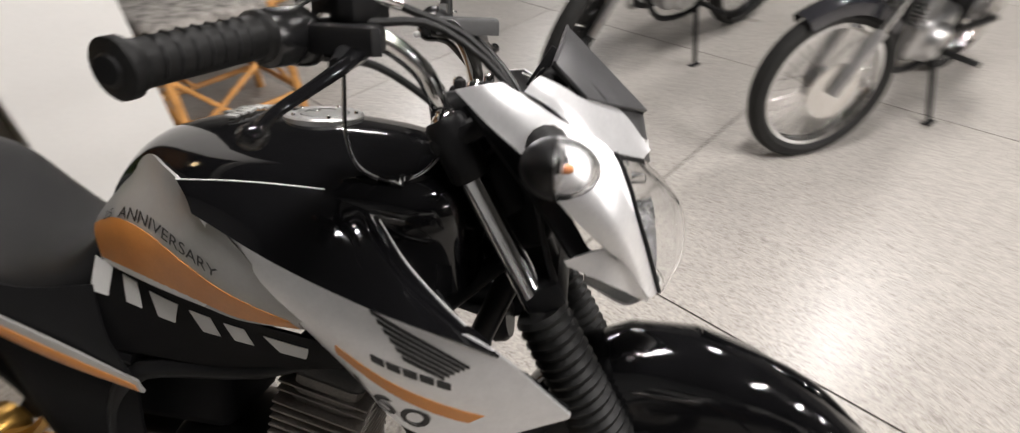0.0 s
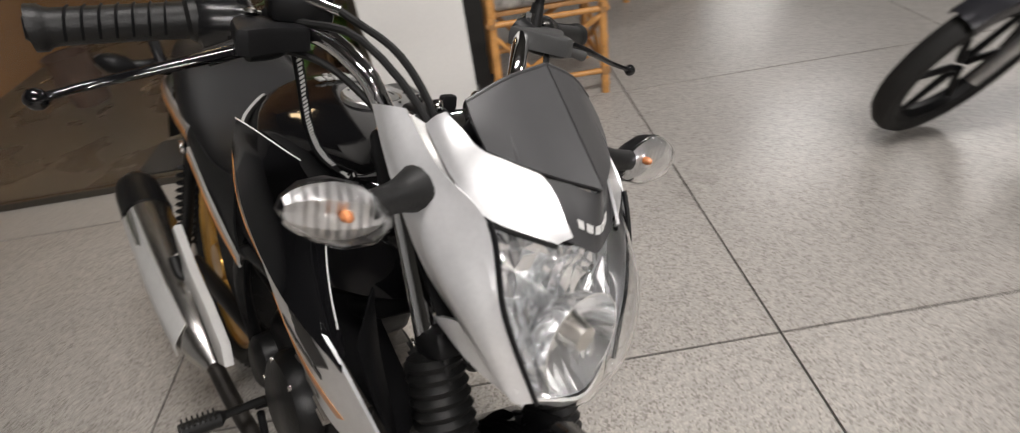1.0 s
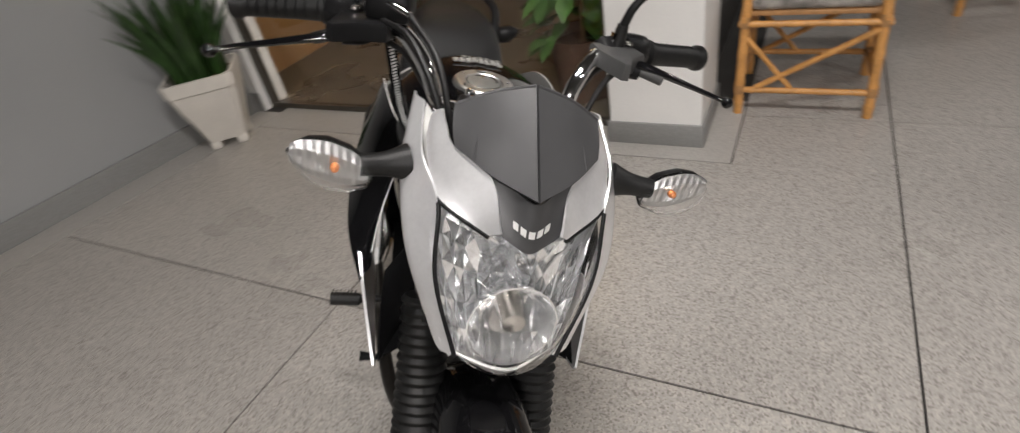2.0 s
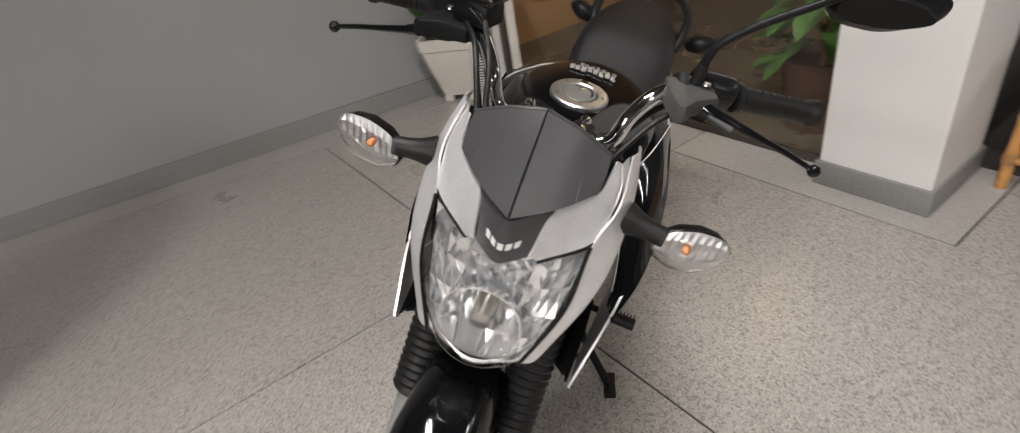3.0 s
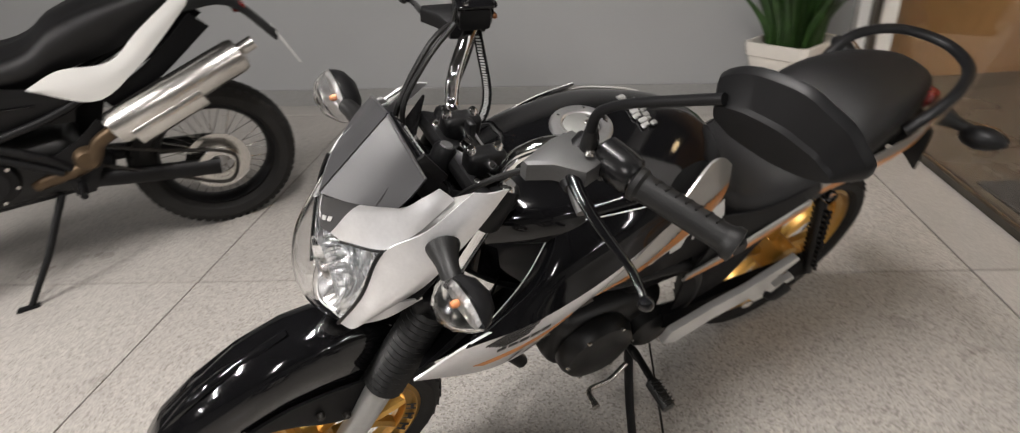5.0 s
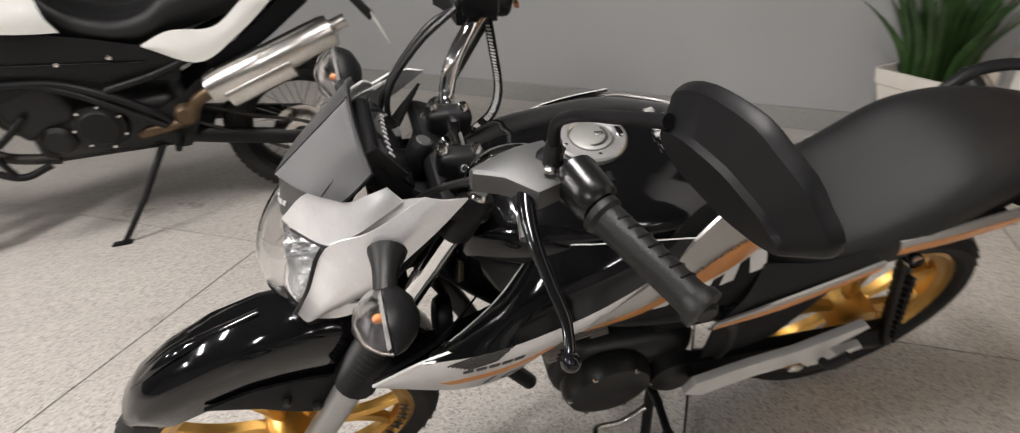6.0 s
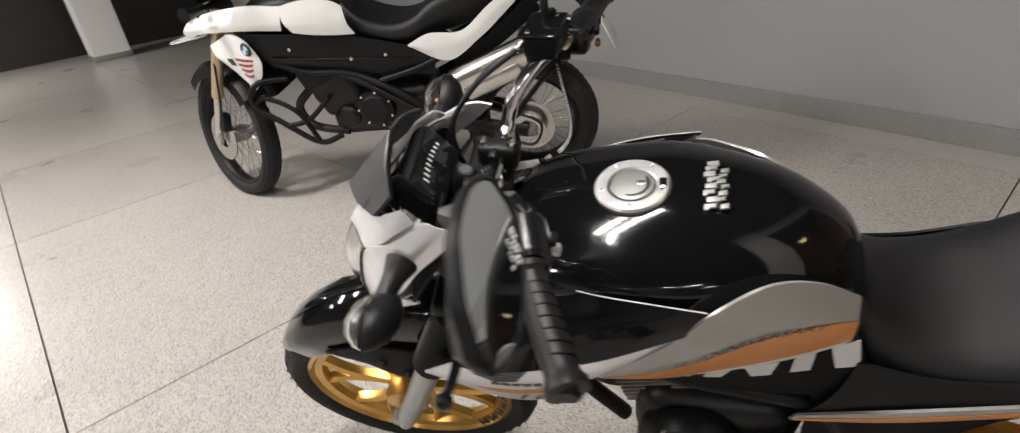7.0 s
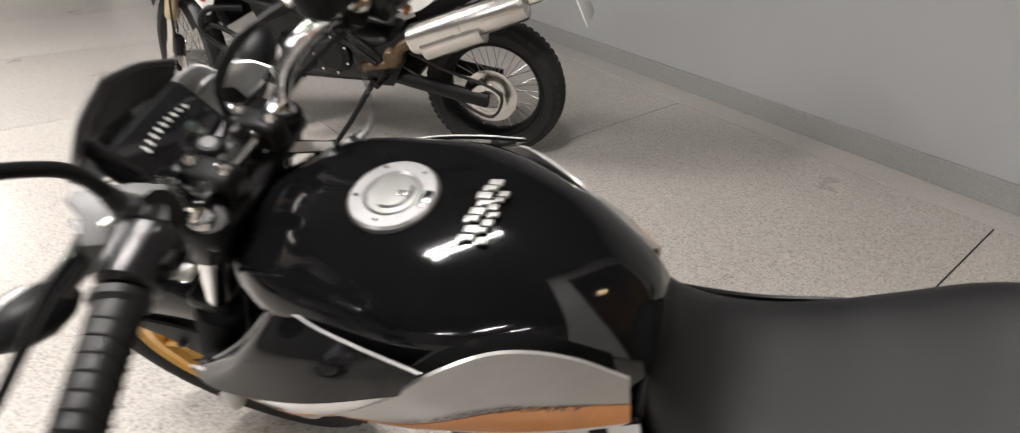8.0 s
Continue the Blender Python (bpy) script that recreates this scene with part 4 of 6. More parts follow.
def lettering(body, surf, u0, u1, v0, v1, off, italic=0.0):
    """Flat lettering laid on a sheet, between u0 and u1 along it and v0 and v1 across."""
    cu = bpy.data.curves.new("lettering", "FONT")
    cu.body, cu.shear, cu.resolution_u = body, italic, 3
    tmp = bpy.data.objects.new("lettering", cu)
    scene.collection.objects.link(tmp)
    me = bpy.data.meshes.new_from_object(tmp.evaluated_get(bpy.context.evaluated_depsgraph_get()))
    bpy.data.objects.remove(tmp)
    bm = bmesh.new()
    bm.from_mesh(me)
    bpy.data.meshes.remove(me)
    xs, ys = [v.co.x for v in bm.verts], [v.co.y for v in bm.verts]
    x0, x1, y0, y1 = min(xs), max(xs), min(ys), max(ys)
    for v in bm.verts:
        u = u0 + (u1 - u0) * (v.co.x - x0) / (x1 - x0)
        w = v0 + (v1 - v0) * (v.co.y - y0) / (y1 - y0)
        v.co = surf.at(u, w) + surf.normal(u, w) * off
    return bm


# ---- side panels, mirrored left and right ----
for s in (-1, 1):
    cov = Surf([[(0.06, 0.163, 0.936), (0.125, 0.155, 0.937), (0.19, 0.143, 0.933), (0.25, 0.123, 0.922), (0.268, 0.123, 0.905), (0.31, 0.143, 0.858), (0.355, 0.156, 0.82), (0.40, 0.163, 0.785)],
                [(0.075, 0.171, 0.92), (0.18, 0.175, 0.907), (0.275, 0.172, 0.88), (0.338, 0.172, 0.834), (0.412, 0.168, 0.781)],
                [(0.085, 0.178, 0.904), (0.19, 0.198, 0.866), (0.29, 0.202, 0.83), (0.36, 0.195, 0.806), (0.425, 0.174, 0.775)]], s, (0, 1, 0.6))
    c = part("tank_cover", cov.sheet(26, 10, 0.004), GLOSS, bike, "gloss black tank side cover")
    part("pinstripe", tube([cov.at(i / 30, 0.0) + cov.normal(i / 30, 0.0) * 0.0008 for i in range(31)], 0.001, 6), DECAL_W, c, "thin white pinstripe")
    shr = Surf([[(0.085, 0.172, 0.903), (0.19, 0.183, 0.865), (0.29, 0.186, 0.829), (0.405, 0.175, 0.788), (0.503, 0.149, 0.692)],
                [(0.135, 0.174, 0.835), (0.205, 0.183, 0.80), (0.295, 0.182, 0.752), (0.40, 0.169, 0.722), (0.503, 0.1485, 0.69)],
                [(0.235, 0.16, 0.742), (0.268, 0.16, 0.69), (0.312, 0.157, 0.645), (0.385, 0.152, 0.634), (0.50, 0.147, 0.685)]], s)
    sh = part("shroud", shr.sheet(28, 12, 0.004, 0.001), SILVER, bike, "pointed silver radiator-style shroud")
    for k in range(6):
        part("wing_bar", shr.sheet(6, 2, 0.0008, 0.0021, ((0.49 + 0.014 * k, 0.07 + 0.06 * k), (0.725 - 0.012 * k, 0.28 + 0.034 * k), (0.725 - 0.012 * k, 0.306 + 0.034 * k), (0.495 + 0.014 * k, 0.105 + 0.06 * k))), DECAL_K, sh)
    for k in range(5):
        u = 0.47 + 0.044 * k
        part("letter_bar", shr.sheet(2, 2, 0.0008, 0.0021, ((u, 0.465 + 0.006 * k), (u + 0.036, 0.471 + 0.006 * k), (u + 0.036, 0.525 + 0.006 * k), (u, 0.519 + 0.006 * k))), DECAL_K, sh)
    part("stripe", shr.sheet(12, 2, 0.0008, 0.0019, ((0.34, 0.585), (0.78, 0.72), (0.74, 0.80), (0.31, 0.675))), ORANGE, sh, "orange stripe")
    txt = lettering("160", shr, 0.26 if s < 0 else 0.62, 0.62 if s < 0 else 0.26, 0.94, 0.79, 0.002, 0.3)
    part("lettering", txt, DECAL_K, sh, "slanted black numerals")
    inn = Surf([[(0.22, 0.13, 0.74), (0.36, 0.13, 0.70), (0.49, 0.135, 0.695)], [(0.25, 0.05, 0.72), (0.36, 0.06, 0.68), (0.44, 0.08, 0.69)]], s, (0, -1, -1))
    part("shroud_lining", inn.sheet(10, 4, 0.003), MATTE, sh)
    front = Surf([[(0.39, 0.14, 0.77), (0.44, 0.142, 0.735), (0.50, 0.14, 0.697)], [(0.33, 0.09, 0.80), (0.37, 0.1, 0.74), (0.42, 0.11, 0.70)]], s, (1, 0, 0))
    part("shroud_front", front.sheet(10, 4, 0.003), MATTE, sh)
    crest = [(-0.12, 0.094, 0.885), (-0.066, 0.111, 0.932), (-0.008, 0.134, 0.956), (0.05, 0.159, 0.935), (0.108, 0.177, 0.88), (0.195, 0.18, 0.795)] if s > 0 else [(-0.118, 0.084, 0.866), (-0.078, 0.083, 0.903), (-0.034, 0.093, 0.94), (0.02, 0.13, 0.939), (0.066, 0.158, 0.928), (0.12, 0.177, 0.888), (0.205, 0.179, 0.79)]
    pan = Surf([crest,
                [(-0.124, 0.102, 0.84), (-0.06, 0.132, 0.866), (0.0, 0.151, 0.866), (0.06, 0.168, 0.845), (0.115, 0.176, 0.82), (0.198, 0.178, 0.786)],
                [(-0.126, 0.1, 0.79), (-0.06, 0.127, 0.79), (0.0, 0.144, 0.785), (0.065, 0.155, 0.776), (0.12, 0.164, 0.77), (0.2, 0.173, 0.776)]], s)
    pn = part("side_panel", pan.sheet(30, 12, 0.004, 0.002), GREYP, bike, "warm grey side panel")
    part("stripe", pan.sheet(24, 4, 0.0008, 0.0029, ((0.0, 0.44), (0.97, 0.62), (0.99, 0.96), (0.0, 0.92))), ORANGE, pn, "orange stripe")
    part("stripe", pan.sheet(16, 2, 0.0008, 0.0029, ((0.0, 0.925), (0.62, 0.935), (0.6, 0.985), (0.0, 0.99))), DECAL_W, pn, "pale grey stripe")
    txt = lettering("25  ANNIVERSARY", pan, 0.76 if s > 0 else 0.1, 0.12 if s > 0 else 0.78, *((0.52, 0.45) if s > 0 else (0.475, 0.385)), 0.0032, 0.25)
    part("lettering", txt, DECAL_K, pn, "slanted black lettering")
    low = Surf([[(-0.135, 0.1, 0.803), (-0.06, 0.121, 0.786), (0.02, 0.136, 0.769), (0.1, 0.143, 0.755), (0.215, 0.144, 0.738)],
                [(-0.155, 0.115, 0.735), (-0.06, 0.125, 0.73), (0.02, 0.13, 0.722), (0.1, 0.13, 0.715), (0.22, 0.13, 0.70)],
                [(-0.16, 0.118, 0.665), (-0.07, 0.12, 0.665), (0.02, 0.118, 0.66), (0.1, 0.112, 0.665), (0.2, 0.105, 0.675)]], s)
    lw = part("lower_panel", low.sheet(22, 10, 0.004), MATTE, bike, "black lower side panel with pale lettering bars")
    for pts in (((0.0, 0.04), (0.11, 0.05), (0.1, 0.38), (0.02, 0.38)), ((0.17, 0.07), (0.25, 0.08), (0.255, 0.4), (0.185, 0.38)),
                ((0.31, 0.12), (0.45, 0.14), (0.41, 0.46), (0.33, 0.44)), ((0.5, 0.16), (0.6, 0.17), (0.62, 0.5), (0.54, 0.48)),
                ((0.66, 0.2), (0.74, 0.21), (0.75, 0.54), (0.68, 0.52)), ((0.8, 0.24), (0.92, 0.26), (0.9, 0.58), (0.83, 0.56))):
        part("letter_bar", low.sheet(3, 3, 0.0008, 0.001, pts), DECAL_W, lw)
    # black body under the seat
    mid = Surf([[(-0.14, 0.115, 0.76), (-0.25, 0.128, 0.75), (-0.36, 0.132, 0.775), (-0.5, 0.125, 0.81)],
                [(-0.12, 0.13, 0.69), (-0.24, 0.14, 0.70), (-0.37, 0.14, 0.74), (-0.52, 0.13, 0.78)],
                [(-0.085, 0.135, 0.625), (-0.2, 0.14, 0.665), (-0.34, 0.14, 0.715), (-0.5, 0.125, 0.75)]], s)
    part("under_seat_panel", mid.sheet(18, 8, 0.004), SATIN, bike, "black plastic panel under the seat")
    trim = Surf([[(-0.078, 0.137, 0.634), (-0.2, 0.145, 0.69), (-0.36, 0.143, 0.742)], [(-0.074, 0.138, 0.624), (-0.2, 0.147, 0.672), (-0.36, 0.145, 0.725)], [(-0.072, 0.136, 0.616), (-0.2, 0.143, 0.655), (-0.35, 0.141, 0.708)]], s)
    tr = part("side_trim", trim.sheet(16, 5, 0.005, 0.002), GREYP, bike, "grey lower side trim with orange stripe")
    part("stripe", trim.sheet(14, 3, 0.0008, 0.003, ((0.02, 0.35), (0.98, 0.3), (1.0, 0.95), (0.02, 0.9))), ORANGE, tr)
    tail = Surf([[(-0.37, 0.136, 0.782), (-0.52, 0.134, 0.80), (-0.68, 0.115, 0.795), (-0.83, 0.07, 0.79)],
                 [(-0.375, 0.14, 0.765), (-0.52, 0.138, 0.775), (-0.68, 0.12, 0.77), (-0.84, 0.072, 0.775)],
                 [(-0.38, 0.136, 0.745), (-0.52, 0.13, 0.742), (-0.68, 0.11, 0.738), (-0.82, 0.066, 0.75)]], s)
    tl = part("tail_panel", tail.sheet(20, 6, 0.005, 0.002), GREYP, bike, "grey tail panel with orange stripe")
    part("stripe", tail.sheet(18, 3, 0.0008, 0.003, ((0.0, 0.42), (0.95, 0.35), (1.0, 0.9), (0.0, 0.95))), ORANGE, tl)
    # frame tube under the panels
    part("frame_tube", tube([(0.4, s * 0.02, 0.82), (0.28, s * 0.07, 0.73), (0.1, s * 0.1, 0.66), (-0.1, s * 0.115, 0.63), (-0.16, s * 0.11, 0.5), (-0.15, s * 0.09, 0.36)], 0.015, 10, 24), SATIN, bike, "black steel frame tube")
    part("seat_rail", tube([(-0.1, s * 0.11, 0.65), (-0.3, s * 0.11, 0.7), (-0.55, s * 0.1, 0.76), (-0.75, s * 0.06, 0.78)], 0.012, 8, 16), SATIN, bike)
    # black cover over the battery and air box
    air = Surf([[(-0.1, 0.118, 0.64), (-0.2, 0.122, 0.675), (-0.3, 0.12, 0.70), (-0.37, 0.11, 0.715)],
                [(-0.1, 0.125, 0.56), (-0.2, 0.128, 0.58), (-0.28, 0.124, 0.60), (-0.335, 0.112, 0.62)],
                [(-0.11, 0.118, 0.46), (-0.19, 0.12, 0.475), (-0.25, 0.118, 0.49), (-0.29, 0.11, 0.51)]], s)
    part("air_box_cover", air.sheet(14, 9, 0.005), MATTE, bike, "matte black air box cover")
    # rear shock
    sk = part("rear_shock", tube([(-0.60, s * 0.128, 0.36), (-0.44, s * 0.122, 0.71)], 0.013, 12), SATIN, bike, "black rear shock absorber")
    bm = tube([(-0.585 + 0.125 * i / 120, s * 0.126 + 0.023 * math.cos(i * 0.628), 0.393 + 0.275 * i / 120 + 0.023 * math.sin(i * 0.628) * 0.3) for i in range(121)], 0.0042, 6)
    part("spring", bm, SATIN, sk)
    part("shock_cap", lathe([(0.0001, 0.012), (0.014, 0.012), (0.016, 0.0), (0.014, -0.012)], Matrix.Translation((-0.44, s * 0.132, 0.712)) @ AXIS, 14), CHROME, sk)
    # swing arm
    part("swing_arm", tube([(-0.15, s * 0.07, 0.36), (-0.35, s * 0.085, 0.34), (-0.62, s * 0.1, 0.312)], 0.019, 10, 12, flat=1.3), SATIN, bike, "black swing arm")
    # silver passenger peg hanger
    m = Matrix.Translation((0, s * 0.158, 0)) @ pose(0, 0, 0, 90)
    outl = [(-0.075, 0.40), (-0.09, 0.44), (-0.2, 0.47), (-0.3, 0.485), (-0.43, 0.535), (-0.445, 0.52), (-0.38, 0.462), (-0.415, 0.425), (-0.47, 0.44), (-0.48, 0.425), (-0.41, 0.395), (-0.36, 0.395), (-0.33, 0.425), (-0.22, 0.41), (-0.12, 0.375)]
    hg = part("peg_hanger", prism(outl, 0.018, m, 0.004), PEGM, bike, "cast silver footpeg hanger")
    part("passenger_peg", tube([(-0.372, s * 0.165, 0.43), (-0.377, s * 0.182, 0.44), (-0.40, s * 0.187, 0.475)], [0.009, 0.011, 0.012], 10, 8), RUBBER, hg)
    part("heel_guard", block(0.03, 0.006, 0.022, Matrix.Translation((-0.31, s * 0.17, 0.43)) @ pose(0, 0, 0, 0, -20), 0.003), STEEL, hg)
    # rider's peg
    pg = part("footpeg", tube([(-0.055, s * 0.11, 0.305), (-0.045, s * 0.19, 0.312), (-0.04, s * 0.20, 0.313), (-0.037, s * 0.268, 0.315)], [0.009, 0.009, 0.0165, 0.0165], 12), RUBBER, bike, "black rubber footpeg")
    bm = bmesh.new()
    for k in range(7):
        block(0.026, 0.003, 0.004, Matrix.Translation((-0.039, s * (0.208 + 0.009 * k), 0.331)), bm=bm)
    part("peg_rib", bm, RUBBER, pg)
part("peg_bar", tube([(-0.055, -0.13, 0.3), (-0.06, 0, 0.285), (-0.055, 0.13, 0.3)], 0.011, 10, 10), SATIN, bike)

# seat
def seat_ring(x, zt, hw, zb):
    pts = [(0, zt), (hw * 0.45, zt - 0.002), (hw * 0.78, zt - 0.012), (hw * 0.95, zt - 0.035), (hw, zt - 0.065), (hw * 1.0, (zt + zb) / 2 - 0.03), (hw * 0.99, zb)]
    right, left = curve([(x, -y, z) for y, z in pts], 16), curve([(x, y, z) for y, z in pts], 16)
    return left[::-1] + right[1:]


rings = [seat_ring(*r) for r in ((-0.122, 0.882, 0.07, 0.82), (-0.138, 0.852, 0.085, 0.77), (-0.17, 0.81, 0.105, 0.735), (-0.215, 0.782, 0.122, 0.71), (-0.28, 0.779, 0.134, 0.705), (-0.345, 0.803, 0.139, 0.72), (-0.405, 0.842, 0.139, 0.745), (-0.47, 0.89, 0.134, 0.78), (-0.55, 0.912, 0.122, 0.81), (-0.65, 0.912, 0.10, 0.83), (-0.73, 0.90, 0.07, 0.85), (-0.745, 0.885, 0.055, 0.86))]
fine = [curve([r[k] for r in rings], 44) for k in range(len(rings[0]))]
seat = part("seat", skin(bmesh.new(), [[col[i] for col in fine] for i in range(45)]), VINYL, bike, "black vinyl seat with a raised rear hump")
part("seat_piping", tube([rings[1][k] + V3(0.004, 0, 0.002) for k in range(len(rings[1]))], 0.0055, 8), VINYL, seat, "rolled vinyl piping")
part("grab_rail", tube([(-0.6, 0.12, 0.83), (-0.64, 0.13, 0.87), (-0.7, 0.125, 0.905), (-0.78, 0.085, 0.92), (-0.82, 0, 0.922), (-0.78, -0.085, 0.92), (-0.7, -0.125, 0.905), (-0.64, -0.13, 0.87), (-0.6, -0.12, 0.83)], 0.013, 12, 40, flat=0.7), SATIN, bike, "black grab rail")
tl = part("tail_light", block(0.05, 0.11, 0.045, Matrix.Translation((-0.82, 0, 0.80)), 0.015, seg=3), REDL, bike, "red tail light")
part("rear_fender", Surf([[(-0.72, -0.09, 0.76), (-0.78, 0, 0.77), (-0.72, 0.09, 0.76)], [(-0.86, -0.08, 0.72), (-0.90, 0, 0.73), (-0.86, 0.08, 0.72)], [(-0.94, -0.075, 0.56), (-0.97, 0, 0.565), (-0.94, 0.075, 0.56)]], 1, (-1, 0, 1)).sheet(10, 12, 0.004), MATTE, bike, "matte black rear mudguard")
part("inner_fender", Surf([[(-0.32, -0.085, 0.55), (-0.33, 0, 0.56), (-0.32, 0.085, 0.55)], [(-0.48, -0.085, 0.67), (-0.48, 0, 0.685), (-0.48, 0.085, 0.67)], [(-0.74, -0.085, 0.68), (-0.74, 0, 0.70), (-0.74, 0.085, 0.68)]], 1, (0, 0, 1)).sheet(10, 12, 0.004), MATTE, bike)

# engine
eng = part("engine", block(0.30, 0.17, 0.2, Matrix.Translation((0.02, 0, 0.40)) @ pose(0, 0, 0, 0, -4), 0.05, seg=4), ENGINE, bike, "black air-cooled engine")
for s in (-1, 1):
    part("crankcase_cover", lathe([(0.0001, 0.03), (0.06, 0.03), (0.085, 0.02), (0.095, 0.0), (0.095, -0.02)], Matrix.Translation((0.07, s * 0.1, 0.40)) @ pose(0, 0, 0, -90 * s), 28), ENGINE, eng)
    part("clutch_cover", lathe([(0.0001, 0.02), (0.04, 0.02), (0.055, 0.01), (0.06, -0.02)], Matrix.Translation((-0.08, s * 0.1, 0.38)) @ pose(0, 0, 0, -90 * s), 24), ENGINE, eng)
    for k in range(6):
        a = k * 1.047
        part("bolt", lathe([(0.0001, 0.006), (0.005, 0.005), (0.006, 0)], Matrix.Translation((0.07 + 0.085 * math.cos(a), s * 0.118, 0.40 + 0.085 * math.sin(a))) @ pose(0, 0, 0, -90 * s), 8), STEEL, eng)
cyl = Matrix.Translation((0.14, -0.022, 0.535)) @ pose(0, 0, 0, 0, 14)
part("cylinder", block(0.10, 0.11, 0.2, cyl, 0.015), CASTG, eng)
for k in range(12):
    part("fin", block(0.135, 0.14 - 0.02 * (k > 9), 0.004, cyl @ pose(0, 0, -0.085 + 0.0145 * k), 0.0018), CASTG, eng, "grey cast cooling fin")
part("cylinder_head", block(0.12, 0.13, 0.06, cyl @ pose(0, 0, 0.12), 0.02, seg=3), ENGINE, eng)
part("carburettor", lathe([(0.0001, 0.05), (0.03, 0.05), (0.035, 0.0), (0.03, -0.06), (0.0001, -0.06)], Matrix.Translation((0.02, 0, 0.60)) @ pose(0, 0, 0, 0, 80), 16), DIRTY, eng)
part("air_box", block(0.3, 0.15, 0.2, Matrix.Translation((-0.15, 0, 0.6)), 0.03, seg=3), MATTE, bike, "matte black air box")
part("sprocket_cover", block(0.12, 0.03, 0.11, Matrix.Translation((-0.12, 0.1, 0.38)), 0.02, seg=3), MATTE, eng)
part("down_tube", tube([(0.41, 0, 0.80), (0.34, 0, 0.62), (0.28, 0, 0.42), (0.2, 0, 0.27)], 0.018, 12, 14), SATIN, bike, "black frame down tube")
part("horn", lathe([(0.0001, 0.012), (0.03, 0.012), (0.036, 0.004), (0.036, -0.012), (0.0001, -0.02)], Matrix.Translation((0.385, 0.05, 0.69)) @ pose(0, 0, 0, 0, 80), 20), SATIN, bike)
part("header_pipe", tube([(0.215, -0.02, 0.58), (0.28, -0.035, 0.53), (0.29, -0.06, 0.4), (0.24, -0.085, 0.26), (0.1, -0.12, 0.22), (-0.1, -0.15, 0.25), (-0.26, -0.168, 0.31)], 0.017, 14, 40), DIRTY, bike, "dark exhaust header pipe")
muf = part("muffler", tube([(-0.2, -0.165, 0.30), (-0.27, -0.17, 0.32), (-0.36, -0.175, 0.35), (-0.62, -0.185, 0.43), (-0.78, -0.19, 0.48), (-0.8, -0.19, 0.487)], [0.02, 0.045, 0.052, 0.054, 0.045, 0.03], 22, 30), STEEL, bike, "brushed silver muffler with black end cap")
part("end_cap", tube([(-0.68, -0.187, 0.449), (-0.78, -0.19, 0.48), (-0.805, -0.19, 0.488)], [0.0565, 0.05, 0.03], 22, 8), SATIN, muf, "black end cap")
hs = Surf([[(-0.28, -0.20, 0.375), (-0.45, -0.215, 0.43), (-0.66, -0.222, 0.485)], [(-0.27, -0.226, 0.335), (-0.45, -0.239, 0.38), (-0.68, -0.243, 0.445)], [(-0.28, -0.222, 0.295), (-0.45, -0.234, 0.335), (-0.66, -0.238, 0.40)]], 1, (0, -1, 0.3))
part("heat_shield", hs.sheet(14, 8, 0.003), PEGM, muf, "pale silver heat shield")
part("chain_case", Surf([[(-0.1, 0.115, 0.44), (-0.35, 0.12, 0.43), (-0.62, 0.12, 0.40)], [(-0.1, 0.125, 0.40), (-0.35, 0.13, 0.385), (-0.64, 0.13, 0.35)]], 1).sheet(12, 4, 0.03), MATTE, bike, "black chain guard")

# side stand and pedals
stand = part("side_stand", tube([(-0.06, 0.085, 0.29), (-0.045, 0.12, 0.25), (-0.02, 0.19, 0.175), (0.0, 0.262, 0.103)], [0.013, 0.012, 0.011, 0.011], 10, 12), SATIN, bike, "black side stand")
part("stand_foot", block(0.085, 0.032, 0.008, Matrix.Translation((0.005, 0.272, 0.0985)) @ pose(0, 0, 0, LEAN, 0, 15), 0.003), DIRTY, stand)
part("gear_pedal", tube([(-0.03, 0.12, 0.28), (0.03, 0.135, 0.265), (0.09, 0.14, 0.275), (0.1, 0.185, 0.28)], [0.007, 0.007, 0.007, 0.011], 10, 14), STEEL, bike, "steel gear pedal")
part("brake_pedal", tube([(-0.06, -0.12, 0.27), (0.04, -0.135, 0.25), (0.1, -0.14, 0.265), (0.105, -0.185, 0.268)], [0.008, 0.007, 0.007, 0.012], 10, 14), SATIN, bike, "black brake pedal")

# the front end is turned a little to its left
PIVOT, TURN_AXIS = V3(0.385, 0, 0.86), V3(-0.494, 0, 0.869)
STEER = Matrix.Translation(PIVOT) @ Matrix.Rotation(radians(4.0), 4, TURN_AXIS) @ Matrix.Translation(-PIVOT)
for ob in (front_wheel, fender, cowl, pod, *[o for o in bike.children if o.name.split(".")[0] in ("fender_stay", "fork_leg", "lower_yoke", "upper_yoke", "fork_cap", "yoke_bolt")], *front_signals):
    ob.matrix_local = STEER

# lanyard hanging from the ignition key
strap = thing("key_lanyard", BIKE, "black fabric key lanyard with pale printed bars looped on the handlebar", "lanyard")
SP = curve([(0.268, -0.165, 1.125), (0.257, -0.15, 1.05), (0.25, -0.138, 0.985), (0.262, -0.125, 0.95), (0.295, -0.105, 0.937), (0.325, -0.075, 0.955), (0.337, -0.02, 1.0)], 44)
bm = bmesh.new()
rows = []
for i, p in enumerate(SP):
    d = (SP[min(i + 1, 44)] - SP[max(i - 1, 0)]).normalized()
    w = d.cross(V3(0.75, 0.5, 0.1)).normalized() * 0.0085
    nn = d.cross(w).normalized()
    rows.append((p, w, nn))
